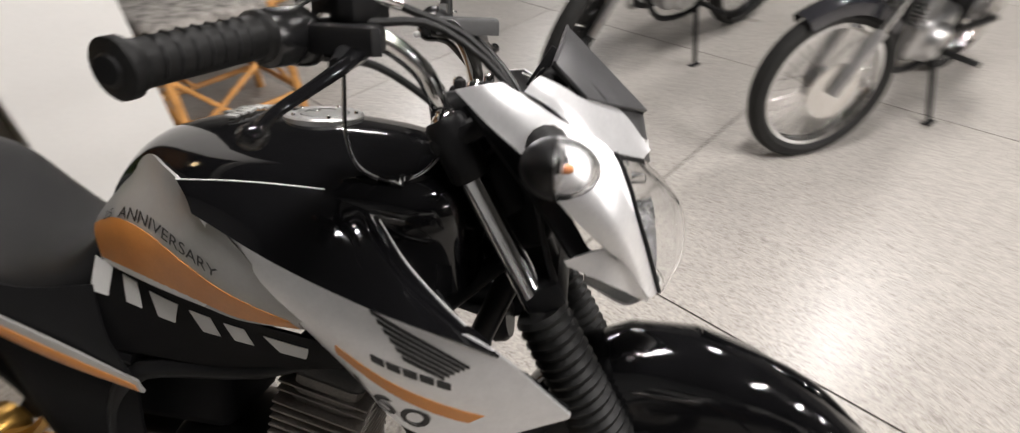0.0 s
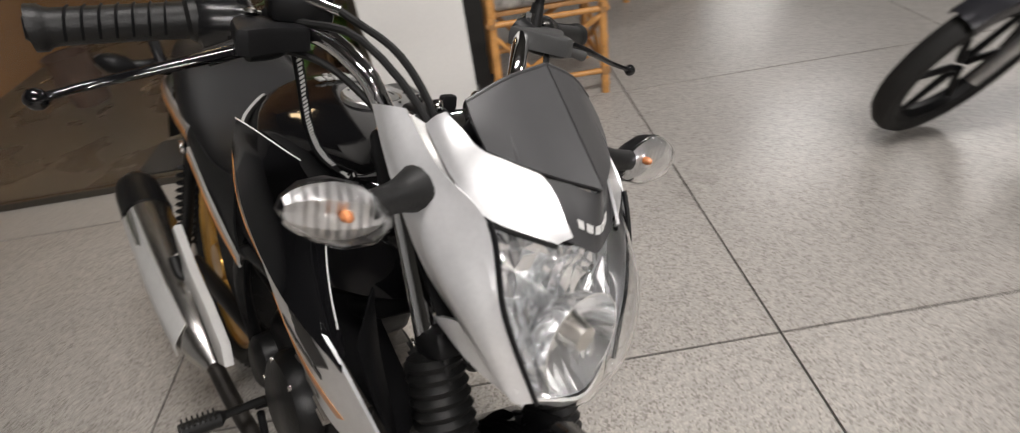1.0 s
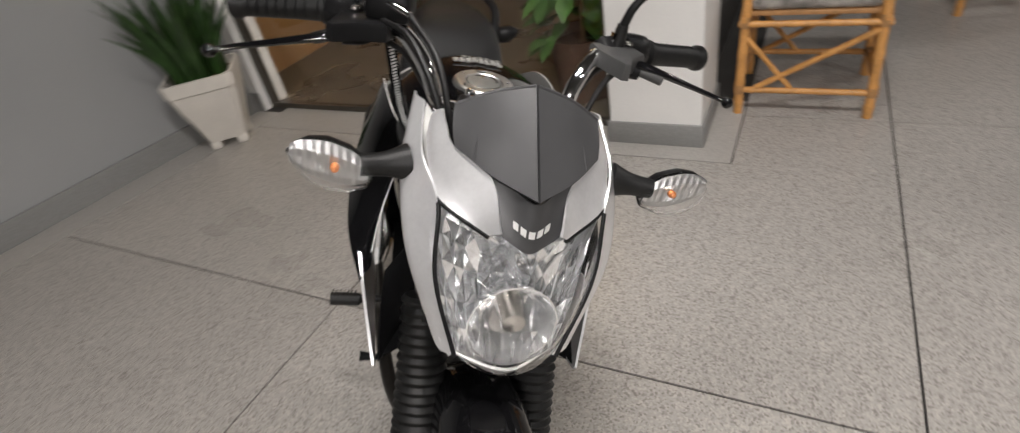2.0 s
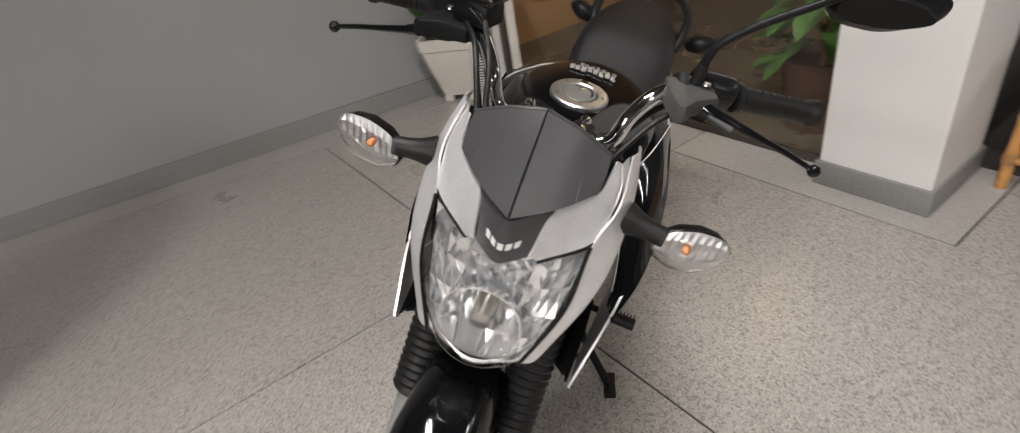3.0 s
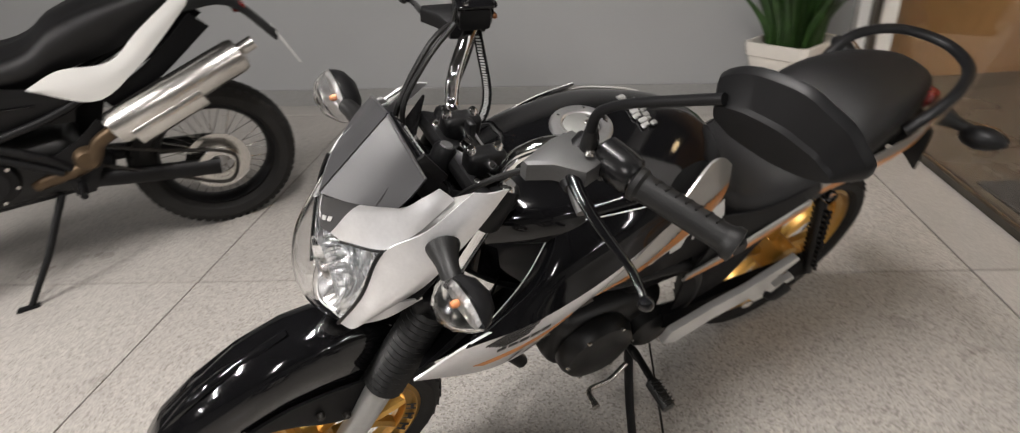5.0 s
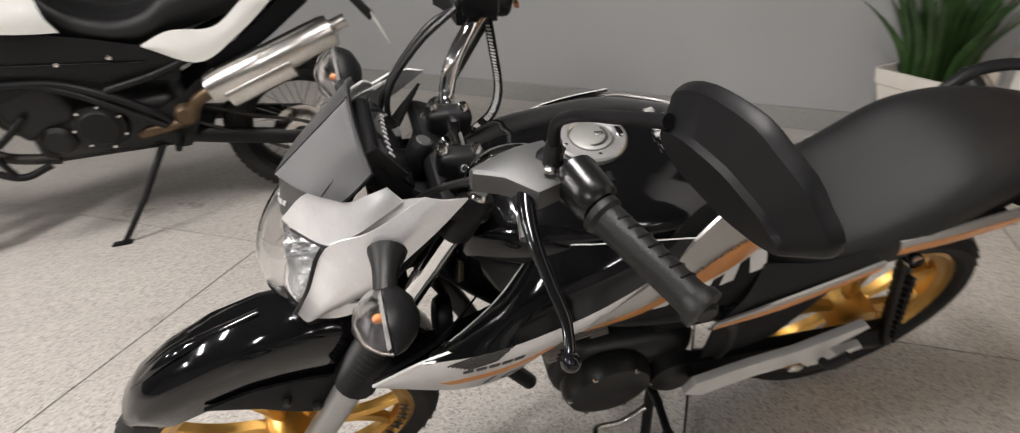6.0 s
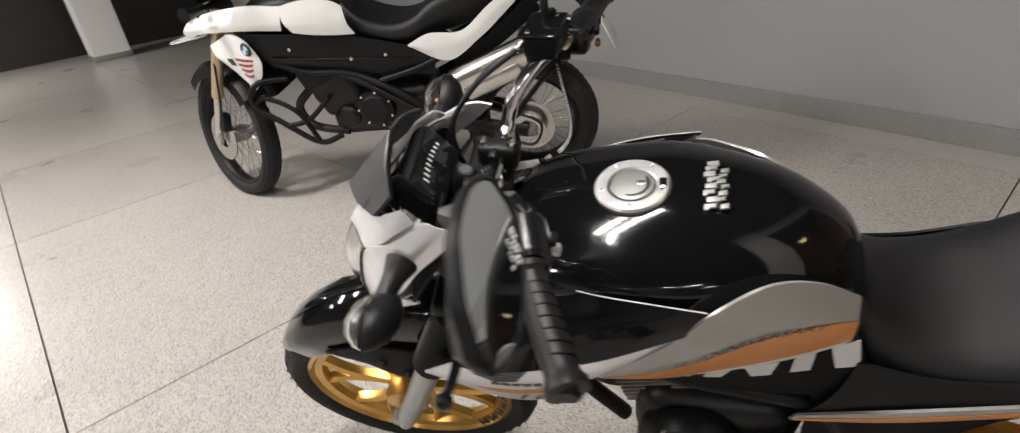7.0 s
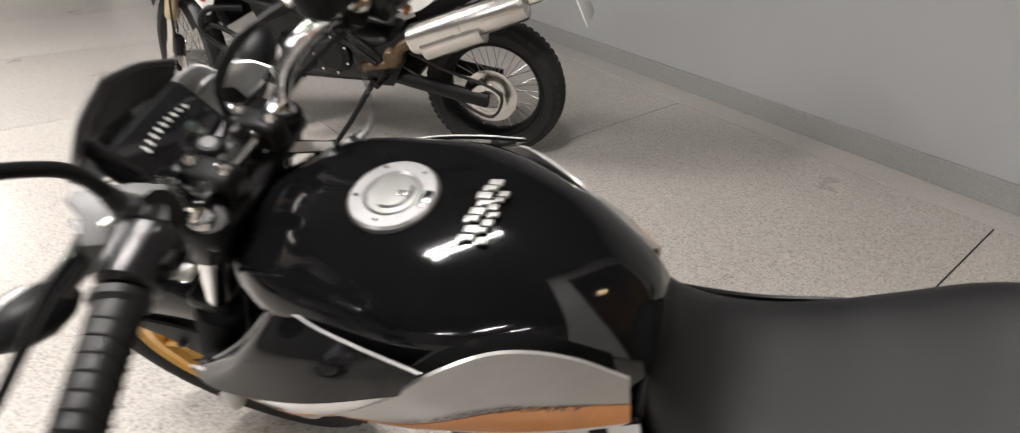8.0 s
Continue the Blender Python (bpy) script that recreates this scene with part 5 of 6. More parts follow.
skin(bm, [[p - w - n * 0.0008, p + w - n * 0.0008, p + w + n * 0.0008, p - w + n * 0.0008] for p, w, n in rows])
part("ribbon", bm, MATTE, strap, "black woven ribbon")
for i in range(2, 25):
    for side in (-1, 1):
        bm = bmesh.new()
        p, w, n = rows[i]
        e = (rows[i + 1][0] - p) * 0.3
        for q0 in (p, p + e * 1.7):
            wide = 0.5 if (i + side) % 3 else 0.35
            skin(bm, [[q - w * wide + n * 0.0012 * side, q + w * 0.5 + n * 0.0012 * side, q + w * 0.5 + n * 0.0015 * side, q - w * wide + n * 0.0015 * side] for q in (q0, q0 + e)])
        part("letter_bar", bm, DECAL_W, strap)
bm = bmesh.new()
skin(bm, [[p - w * 0.75 - n * 0.0013, p + w * 0.75 - n * 0.0013, p + w * 0.75 + n * 0.0013, p - w * 0.75 + n * 0.0013] for p, w, n in rows[27:44]])
part("pale_tail", bm, DECAL_W, strap, "plain pale end of the ribbon")
part("key", block(0.012, 0.02, 0.028, Matrix.Translation((0.337, -0.012, 1.026)), 0.004), SATIN, strap, "black key head")


# ---- other motorcycles ----
def spoke_wheel(c, r, w, parent, rim_mat, turn=0.0, knobby=False, n=32):
    m = Matrix.Translation(c) @ pose(0, 0, 0, 90, 0, turn)
    wh = part("wheel", lathe([(0.0001, -0.07), (0.03, -0.068), (0.045, -0.03), (0.045, 0.03), (0.03, 0.068), (0.0001, 0.07)], m, 18), ALU, parent, "wire-spoked wheel hub")
    t = w * (1.3 if knobby else 0.95)
    prof = [(r - t, -w * 0.5), (r - t * 0.8, -w * 0.9), (r - t * 0.45, -w), (r - t * 0.14, -w * 0.75), (r, -w * 0.25), (r, w * 0.25), (r - t * 0.14, w * 0.75), (r - t * 0.45, w), (r - t * 0.8, w * 0.9), (r - t, w * 0.5)]
    part("tyre", lathe(prof, m, 56), TYRE, wh, "black tyre")
    if knobby:
        bm = bmesh.new()
        for k in range(58):
            for q in (-0.55, 0.0, 0.55):
                a = 2 * math.pi * (k + (0.5 if q else 0)) / 58
                block(0.016, 0.022, w * 0.42, m @ pose((r - 0.0055 - 0.0125 * (q != 0)) * math.cos(a), (r - 0.0055 - 0.0125 * (q != 0)) * math.sin(a), q * w * 1.15, 0, 0, math.degrees(a)), bm=bm)
        part("tread", bm, TYRE, wh)
    part("rim", lathe([(r - t + 0.004, -w * 0.55), (r - t - 0.008, -w * 0.6), (r - t - 0.02, -w * 0.3), (r - t - 0.022, 0), (r - t - 0.02, w * 0.3), (r - t - 0.008, w * 0.6), (r - t + 0.004, w * 0.55)], m, 48), rim_mat, wh)
    for k in range(n):
        a = 2 * math.pi * k / n
        sg = 1 if k % 2 else -1
        da = 0.35 * (1 if k % 4 < 2 else -1)
        p0 = m @ Vector((0.04 * math.cos(a + da), 0.04 * math.sin(a + da), sg * 0.035))
        p1 = m @ Vector(((r - t - 0.018) * math.cos(a), (r - t - 0.018) * math.sin(a), 0))
        part("spoke", tube([p0, p1], 0.0018, 5), STEEL, wh)
    part("brake_disc", lathe([(0.055, 0.075), (0.12, 0.075), (0.12, 0.08), (0.055, 0.08), (0.055, 0.075)], m @ pose(0, 0, -0.155), 36), STEEL, wh)
    return wh


def fuel_tank(rows, parent, material, label):
    """Rows of (x, top, half width, shoulder height, bottom)."""
    rings = []
    for x, zt, hw, zs, zb in rows:
        pts = [(0, zt), (hw * 0.5, zt - 0.01), (hw * 0.88, (zt + zs) / 2 + 0.01), (hw, zs), (hw * 0.9, (zs + zb) / 2), (hw * 0.7, zb)]
        right, left = curve([(x, -y, z) for y, z in pts], 12), curve([(x, y, z) for y, z in pts], 12)
        rings.append(left[::-1] + right[1:])
    fine = [curve([r[k] for r in rings], 20) for k in range(len(rings[0]))]
    return part("fuel_tank", skin(bmesh.new(), [[c[i] for c in fine] for i in range(21)]), material, parent, label)


def commuter(m, label, paint, steer, alloy):
    """A small street motorcycle; x forward, base on the floor."""
    b = thing("motorcycle", m, label, "motorcycle", "parked street motorcycles")
    piv, ax = V3(0.4, 0, 0.8), Vector((-0.45, 0, 0.893))
    S = Matrix.Translation(piv) @ Matrix.Rotation(radians(steer), 4, ax) @ Matrix.Translation(-piv)
    fork = new("front_fork")
    fork.parent = b
    fork.matrix_local = S
    tagged(fork, "front fork with wheel and handlebar")
    fork["label"] = "front fork with wheel and handlebar"
    c = V3(0.65, 0, 0.3)
    if alloy:
        wm = Matrix.Translation(c) @ pose(0, 0, 0, 90)
        part("tyre", lathe([(0.235, -0.025), (0.26, -0.042), (0.285, -0.036), (0.3, -0.012), (0.3, 0.012), (0.285, 0.036), (0.26, 0.042), (0.235, 0.025)], wm, 48), TYRE, fork)
        part("rim", lathe([(0.238, -0.028), (0.22, -0.028), (0.21, 0), (0.22, 0.028), (0.238, 0.028)], wm, 44), SATIN, fork)
        for k in range(6):
            a = k * 1.047
            part("spoke", tube([wm @ Vector((0.03 * math.cos(a), 0.03 * math.sin(a), 0)), wm @ Vector((0.22 * math.cos(a + 0.12), 0.22 * math.sin(a + 0.12), 0))], [0.014, 0.01], 8), SATIN, fork)
    else:
        wm = Matrix.Translation(c) @ pose(0, 0, 0, 90)
        part("tyre", lathe([(0.238, -0.02), (0.26, -0.038), (0.285, -0.034), (0.3, -0.012), (0.3, 0.012), (0.285, 0.034), (0.26, 0.038), (0.238, 0.02)], wm, 56), TYRE, fork, "black tyre")
        part("rim", lathe([(0.242, -0.024), (0.228, -0.026), (0.218, -0.012), (0.216, 0), (0.218, 0.012), (0.228, 0.026), (0.242, 0.024)], wm, 52), CHROME, fork, "chromed steel rim")
        part("hub", lathe([(0.0001, -0.06), (0.04, -0.058), (0.065, -0.03), (0.065, 0.03), (0.04, 0.058), (0.0001, 0.06)], wm, 24), ALU, fork)
        part("brake_disc", lathe([(0.062, -0.066), (0.108, -0.066), (0.108, -0.062), (0.062, -0.062)], wm, 36, caps=True), STEEL, fork, "steel brake disc")
        for k in range(32):
            a = 2 * math.pi * k / 32
            part("spoke", tube([wm @ Vector((0.055 * math.cos(a + (0.4 if k % 4 < 2 else -0.4)), 0.055 * math.sin(a + (0.4 if k % 4 < 2 else -0.4)), 0.03 if k % 2 else -0.03)), wm @ Vector((0.22 * math.cos(a), 0.22 * math.sin(a), 0))], 0.0016, 5), STEEL, fork)
    for s in (-1, 1):
        part("fork_slider", tube([(0.66, s * 0.075, 0.29), (0.545, s * 0.08, 0.52)], [0.02, 0.024], 12), ALU, fork)
        part("stanchion", tube([(0.55, s * 0.08, 0.51), (0.34, s * 0.08, 0.93)], 0.0155, 12), CHROME, fork)
        part("grip", tube([(0.2, s * 0.34, 1.02), (0.24, s * 0.22, 1.04)], 0.017, 12), RUBBER, fork)
    rings = []
    for k in range(15):
        a = radians(-12 + 11.5 * k)
        r = 0.33
        cc = V3(0.65 + r * math.cos(a), 0, 0.3 + r * math.sin(a))
        d = V3(math.cos(a), 0, math.sin(a))
        o = [cc + V3(0, 0.052 * y, 0) + d * z for y, z in ((-1, -0.05), (-0.9, -0.012), (-0.4, 0.004), (0.4, 0.004), (0.9, -0.012), (1, -0.05))]
        rings.append(o + [p - d * 0.003 for p in reversed(o)])
    part("front_fender", skin(bmesh.new(), rings[6:14]), paint, fork, "painted front mudguard")
    part("handlebar", tube([(0.2, 0.34, 1.02), (0.26, 0.17, 1.045), (0.33, 0.07, 0.97), (0.33, -0.07, 0.97), (0.26, -0.17, 1.045), (0.2, -0.34, 1.02)], 0.011, 10, 26), CHROME, fork)
    part("headlight", lathe([(0.0001, 0.06), (0.06, 0.05), (0.085, 0.02), (0.085, 0), (0.06, -0.06), (0.02, -0.08)], Matrix.Translation((0.46, 0, 0.88)) @ pose(0, 0, 0, 0, 80), 24), paint, fork)
    fuel_tank([(0.34, 0.9, 0.06, 0.86, 0.78), (0.26, 0.94, 0.12, 0.88, 0.75), (0.1, 0.95, 0.14, 0.88, 0.73), (-0.06, 0.91, 0.1, 0.84, 0.73), (-0.12, 0.86, 0.07, 0.81, 0.73)], b, paint, "painted fuel tank")
    fuel_tank([(-0.1, 0.83, 0.08, 0.79, 0.72), (-0.3, 0.83, 0.13, 0.79, 0.71), (-0.5, 0.88, 0.13, 0.84, 0.75), (-0.72, 0.88, 0.08, 0.85, 0.8)], b, VINYL, "black seat").name = "seat"
    e = part("engine", block(0.3, 0.2, 0.2, Matrix.Translation((0.04, 0, 0.38)), 0.05, seg=3), ALU, b, "aluminium engine")
    for k in range(8):
        part("fin", block(0.15, 0.16, 0.005, Matrix.Translation((0.16, 0, 0.47)) @ pose(0, 0, 0, 0, 15) @ pose(0, 0, 0.018 * k), 0.001), ALU, e)
    for s in (-1, 1):
        part("engine_cover", lathe([(0.0001, 0.03), (0.06, 0.03), (0.08, 0.01), (0.085, -0.02)], Matrix.Translation((0.08, s * 0.11, 0.37)) @ pose(0, 0, 0, -90 * s), 20), ALU, e)
        part("footpeg", tube([(-0.05, s * 0.1, 0.3), (-0.05, s * 0.27, 0.31)], 0.013, 8), RUBBER, b)
        part("swing_arm", tube([(-0.12, s * 0.08, 0.34), (-0.6, s * 0.1, 0.3)], 0.018, 8), SATIN, b)
        part("frame_tube", tube([(0.38, s * 0.02, 0.8), (0.3, s * 0.05, 0.4), (0.15, s * 0.07, 0.24), (-0.12, s * 0.09, 0.3), (-0.15, s * 0.1, 0.7), (-0.6, s * 0.08, 0.78)], 0.014, 8, 20), SATIN, b)
    part("down_pipe", tube([(0.2, -0.03, 0.5), (0.29, -0.05, 0.42), (0.22, -0.1, 0.24), (-0.1, -0.14, 0.24), (-0.3, -0.16, 0.3), (-0.7, -0.17, 0.38)], [0.016, 0.016, 0.016, 0.018, 0.04, 0.045], 12, 24), CHROME, b, "chromed exhaust")
    part("side_stand", tube([(-0.03, 0.1, 0.3), (0.04, 0.26, 0.055)], [0.013, 0.01], 8), SATIN, b)
    part("stand_foot", block(0.06, 0.03, 0.01, Matrix.Translation((0.045, 0.262, 0.055)) @ pose(0, 0, 0, 12), 0.003), SATIN, b)
    spoke_wheel(V3(-0.6, 0, 0.3), 0.3, 0.045, b, SATIN if alloy else CHROME)
    return b


def parked(front, heading, lean, wx):
    """The pose of a leaning motorcycle whose front tyre stands at a world point."""
    h = radians(heading)
    return Matrix.Translation((front[0] - wx * math.cos(h), front[1] - wx * math.sin(h), 0)) @ pose(0, 0, 0, 0, 0, heading) @ pose(0, 0, 0, -lean)


DARKRED = mat("dark_metallic_paint", (0.03, 0.03, 0.035), 0.2, metal=0.3, coat=0.8, var=0.2)
commuter(parked((1.23, 1.65), 226, 9, 0.65 * 0.97) @ Matrix.Diagonal((0.97, 0.97, 0.97, 1)), "dark street motorcycle with wire-spoked chrome wheels on the terrazzo", DARKRED, -24, False)
commuter(parked((0.29, 2.13), 226, 11, 0.65), "dark street motorcycle with black cast wheels on its stand", DARKRED, 26, True)

# big white adventure motorcycle by the grey wall
ADV = Matrix.Translation((1.68, -1.98, 0)) @ pose(0, 0, 0, 0, 0, 4.5) @ pose(0, 0, 0, -9) @ Matrix.Diagonal((1.11, 1.11, 1.11, 1))
adv = thing("adventure_motorcycle", ADV, "white and black adventure motorcycle with gold fork on its side stand", "motorcycle")
piv, ax = V3(0.52, 0, 0.85), Vector((-0.45, 0, 0.893))
fork = new("front_fork")
fork.parent = adv
fork.matrix_local = Matrix.Translation(piv) @ Matrix.Rotation(radians(-31), 4, ax) @ Matrix.Translation(-piv)
tagged(fork, "gold upside-down fork with spoked wheel")
spoke_wheel(V3(0.80, 0, 0.333), 0.333, 0.05, fork, SATIN, knobby=True, n=36)
for s in (-1, 1):
    part("fork_tube", tube([(0.70, s * 0.105, 0.555), (0.5, s * 0.105, 0.95)], 0.027, 14), PALEG, fork, "pale gold anodised fork tube")
    part("fork_slider", tube([(0.81, s * 0.1, 0.33), (0.69, s * 0.105, 0.575)], 0.019, 12), STEEL, fork, "bare steel fork slider")
    part("axle_clamp", block(0.06, 0.03, 0.07, Matrix.Translation((0.81, s * 0.1, 0.335)) @ pose(0, 0, 0, 0, -26), 0.01), ALU, fork)
    part("caliper", block(0.05, 0.045, 0.1, Matrix.Translation((0.73, s * 0.085, 0.42)) @ pose(0, 0, 0, 0, -20), 0.012), SATIN, fork, "black brake caliper")
    part("brake_hose", tube([(0.72, s * 0.1, 0.44), (0.62, s * 0.13, 0.6), (0.6, s * 0.12, 0.8)], 0.005, 8, 12), RUBBER, fork)
rings = []
for k in range(9):
    a = radians(48 + 12 * k)
    cc = V3(0.80 + 0.375 * math.cos(a), 0, 0.333 + 0.375 * math.sin(a))
    d = V3(math.cos(a), 0, math.sin(a))
    o = [cc + V3(0, 0.075 * y, 0) + d * z for y, z in ((-1, -0.07), (-0.95, -0.02), (-0.6, 0.006), (0, 0.012), (0.6, 0.006), (0.95, -0.02), (1, -0.07))]
    rings.append(o + [p - d * 0.004 for p in reversed(o)])
part("front_fender", skin(bmesh.new(), rings), SATIN, fork, "black front mudguard")
part("handlebar", tube([(0.3, 0.4, 1.17), (0.38, 0.2, 1.16), (0.42, 0.08, 1.09), (0.42, -0.08, 1.09), (0.38, -0.2, 1.16), (0.3, -0.4, 1.17)], 0.013, 12, 26), SATIN, fork)
for s in (-1, 1):
    part("grip", tube([(0.3, s * 0.4, 1.17), (0.35, s * 0.27, 1.167)], 0.018, 12), RUBBER, fork)
    part("hand_guard", Surf([[(0.4, 0.22, 1.2), (0.42, 0.32, 1.2), (0.34, 0.42, 1.2)], [(0.41, 0.22, 1.12), (0.43, 0.32, 1.1), (0.35, 0.42, 1.13)]], s, (1, 0, 0)).sheet(8, 5, 0.004), SATIN, fork)
fuel_tank([(0.5, 0.93, 0.09, 0.88, 0.76), (0.38, 1.0, 0.13, 0.92, 0.74), (0.2, 1.03, 0.15, 0.94, 0.74), (0.03, 0.99, 0.14, 0.9, 0.74), (-0.1, 0.93, 0.11, 0.86, 0.76)], adv, SATIN, "black centre cover")
fuel_tank([(-0.05, 0.97, 0.1, 0.92, 0.78), (-0.13, 0.9, 0.135, 0.85, 0.77), (-0.25, 0.862, 0.15, 0.815, 0.755), (-0.36, 0.88, 0.155, 0.83, 0.765), (-0.45, 0.94, 0.155, 0.88, 0.79), (-0.62, 0.985, 0.145, 0.94, 0.83), (-0.82, 1.0, 0.10, 0.97, 0.90)], adv, VINYL, "black vinyl dual seat").name = "seat"
for s in (-1, 1):
    rp = Surf([[(0.62, 0.12, 0.84), (0.545, 0.145, 0.87), (0.47, 0.17, 0.895), (0.40, 0.19, 0.87), (0.36, 0.2, 0.815)],
               [(0.60, 0.14, 0.80), (0.54, 0.165, 0.79), (0.47, 0.185, 0.78), (0.41, 0.2, 0.77), (0.345, 0.205, 0.77)],
               [(0.585, 0.14, 0.775), (0.53, 0.155, 0.73), (0.48, 0.17, 0.68), (0.44, 0.18, 0.638), (0.37, 0.195, 0.71)]], s)
    bk = part("radiator_panel", rp.sheet(18, 12, 0.006), WHITEP, adv, "white radiator side panel")
    for k in range(4):
        part("letter_bar", rp.sheet(4, 2, 0.001, 0.002, ((0.48 + 0.03 * k, 0.44 + 0.1 * k), (0.86 - 0.02 * k, 0.42 + 0.1 * k), (0.86 - 0.02 * k, 0.47 + 0.1 * k), (0.48 + 0.03 * k, 0.49 + 0.1 * k))), REDD, bk)
    part("letter_bar", rp.sheet(4, 2, 0.001, 0.002, ((0.3, 0.48), (0.42, 0.46), (0.46, 0.62), (0.34, 0.66))), DECAL_K, bk)
    part("badge", lathe([(0.0001, 0.005), (0.026, 0.005), (0.031, 0)], Matrix.Translation((0.395, s * 0.2, 0.83)) @ pose(0, 0, 0, 0, 0, s * -18) @ pose(0, 0, 0, -90 * s), 24), DECAL_K, bk, "round badge with pale and blue quarters")
    for k in range(4):
        fan = [(0, 0)] + [(0.019 * math.cos(a * 0.2618 + k * 1.5708), 0.019 * math.sin(a * 0.2618 + k * 1.5708)) for a in range(7)]
        part("badge_quarter", prism(fan, 0.0012, Matrix.Translation((0.395, s * 0.2, 0.83)) @ pose(0, 0, 0, 0, 0, s * -18) @ pose(0, 0, 0, -90 * s) @ pose(0, 0, 0.0052)), BLUED if k % 2 else DECAL_W, bk)
    up = Surf([[(0.70, 0.07, 0.955), (0.52, 0.12, 0.985), (0.34, 0.16, 1.0), (0.18, 0.17, 0.985)],
               [(0.76, 0.07, 0.905), (0.56, 0.145, 0.93), (0.36, 0.19, 0.935), (0.19, 0.195, 0.925)],
               [(0.78, 0.05, 0.875), (0.58, 0.14, 0.90), (0.38, 0.185, 0.905), (0.20, 0.19, 0.89)]], s)
    part("upper_fairing", up.sheet(16, 10, 0.006), WHITEP, adv, "white upper fairing")
    tk = Surf([[(0.19, 0.175, 0.985), (0.08, 0.175, 1.0), (-0.03, 0.16, 0.985), (-0.08, 0.15, 0.955)],
               [(0.175, 0.2, 0.925), (0.08, 0.2, 0.92), (-0.02, 0.19, 0.905), (-0.09, 0.17, 0.89)],
               [(0.15, 0.195, 0.878), (0.07, 0.195, 0.863), (-0.03, 0.185, 0.848), (-0.11, 0.165, 0.838)]], s)
    part("tank_panel", tk.sheet(16, 10, 0.006), WHITEP, adv, "white tank panel")
    tp = Surf([[(-0.325, 0.16, 0.768), (-0.43, 0.17, 0.81), (-0.57, 0.168, 0.808), (-0.69, 0.155, 0.89), (-0.85, 0.12, 0.985)],
               [(-0.328, 0.163, 0.763), (-0.46, 0.176, 0.75), (-0.60, 0.174, 0.785), (-0.71, 0.16, 0.86), (-0.86, 0.125, 0.955)],
               [(-0.33, 0.158, 0.758), (-0.49, 0.168, 0.688), (-0.64, 0.166, 0.77), (-0.73, 0.152, 0.835), (-0.85, 0.12, 0.93)]], s)
    part("tail_panel", tp.sheet(22, 8, 0.006), WHITEP, adv, "white tail panel")
    tu = Surf([[(-0.5, 0.15, 0.69), (-0.66, 0.145, 0.765), (-0.85, 0.11, 0.90)], [(-0.52, 0.13, 0.64), (-0.68, 0.125, 0.70), (-0.9, 0.09, 0.84)]], s)
    part("tail_side", tu.sheet(12, 5, 0.006), MATTE, adv, "matte black tail side")
    sp = Surf([[(0.4, 0.17, 0.89), (0.18, 0.185, 0.87), (-0.08, 0.16, 0.83), (-0.33, 0.15, 0.762)], [(0.35, 0.18, 0.79), (0.15, 0.185, 0.765), (-0.1, 0.165, 0.735), (-0.42, 0.15, 0.70)], [(0.33, 0.15, 0.72), (0.12, 0.16, 0.70), (-0.1, 0.15, 0.66), (-0.40, 0.13, 0.62)]], s)
    spo = part("side_panel", sp.sheet(18, 9, 0.005), SATIN, adv, "black plastic side panel")
    part("panel_groove", tube([sp.at(i / 20, 0.5) + sp.normal(i / 20, 0.5) * 0.003 for i in range(2, 19)], 0.003, 6), GLOSS, spo)
    for p in ((0.28, 0.3), (0.62, 0.52), (0.8, 0.4)):
        q = sp.at(*p)
        part("bolt", lathe([(0.0001, 0.004), (0.007, 0.003), (0.009, 0)], Matrix.Translation(q + V3(0, s * 0.004, 0)) @ pose(0, 0, 0, -90 * s), 10), STEEL, spo)
    part("trellis_tube", tube([(0.46, s * 0.12, 0.82), (0.2, s * 0.165, 0.70), (-0.05, s * 0.16, 0.66), (-0.3, s * 0.15, 0.50), (-0.34, s * 0.13, 0.38)], 0.016, 10, 18), SATIN, adv, "black frame tube")
    part("trellis_tube", tube([(-0.16, s * 0.155, 0.62), (-0.4, s * 0.15, 0.68), (-0.75, s * 0.1, 0.83)], 0.014, 10, 12), SATIN, adv)
    part("trellis_tube", tube([(0.05, s * 0.165, 0.68), (-0.08, s * 0.165, 0.62), (-0.3, s * 0.155, 0.46)], 0.013, 10, 12), SATIN, adv)
    part("crash_bar", tube([(0.3, s * 0.13, 0.66), (0.40, s * 0.19, 0.675), (0.45, s * 0.21, 0.64), (0.46, s * 0.21, 0.57), (0.36, s * 0.2, 0.47), (0.225, s * 0.18, 0.35), (0.12, s * 0.14, 0.36)], 0.0135, 10, 36), SATIN, adv, "black tubular crash bar")
    part("crash_bar", tube([(0.46, s * 0.21, 0.58), (0.40, s * 0.2, 0.60), (0.28, s * 0.19, 0.52), (0.225, s * 0.18, 0.36)], 0.012, 10, 20), SATIN, adv)
    part("crash_bar", tube([(0.35, s * 0.2, 0.455), (0.24, s * 0.18, 0.47), (0.12, s * 0.15, 0.56)], 0.012, 10, 14), SATIN, adv)
    part("swing_arm", tube([(-0.3, s * 0.1, 0.40), (-0.5, s * 0.11, 0.36), (-0.775, s * 0.12, 0.312)], 0.026, 10, 12, flat=1.3), SATIN, adv, "black swing arm")
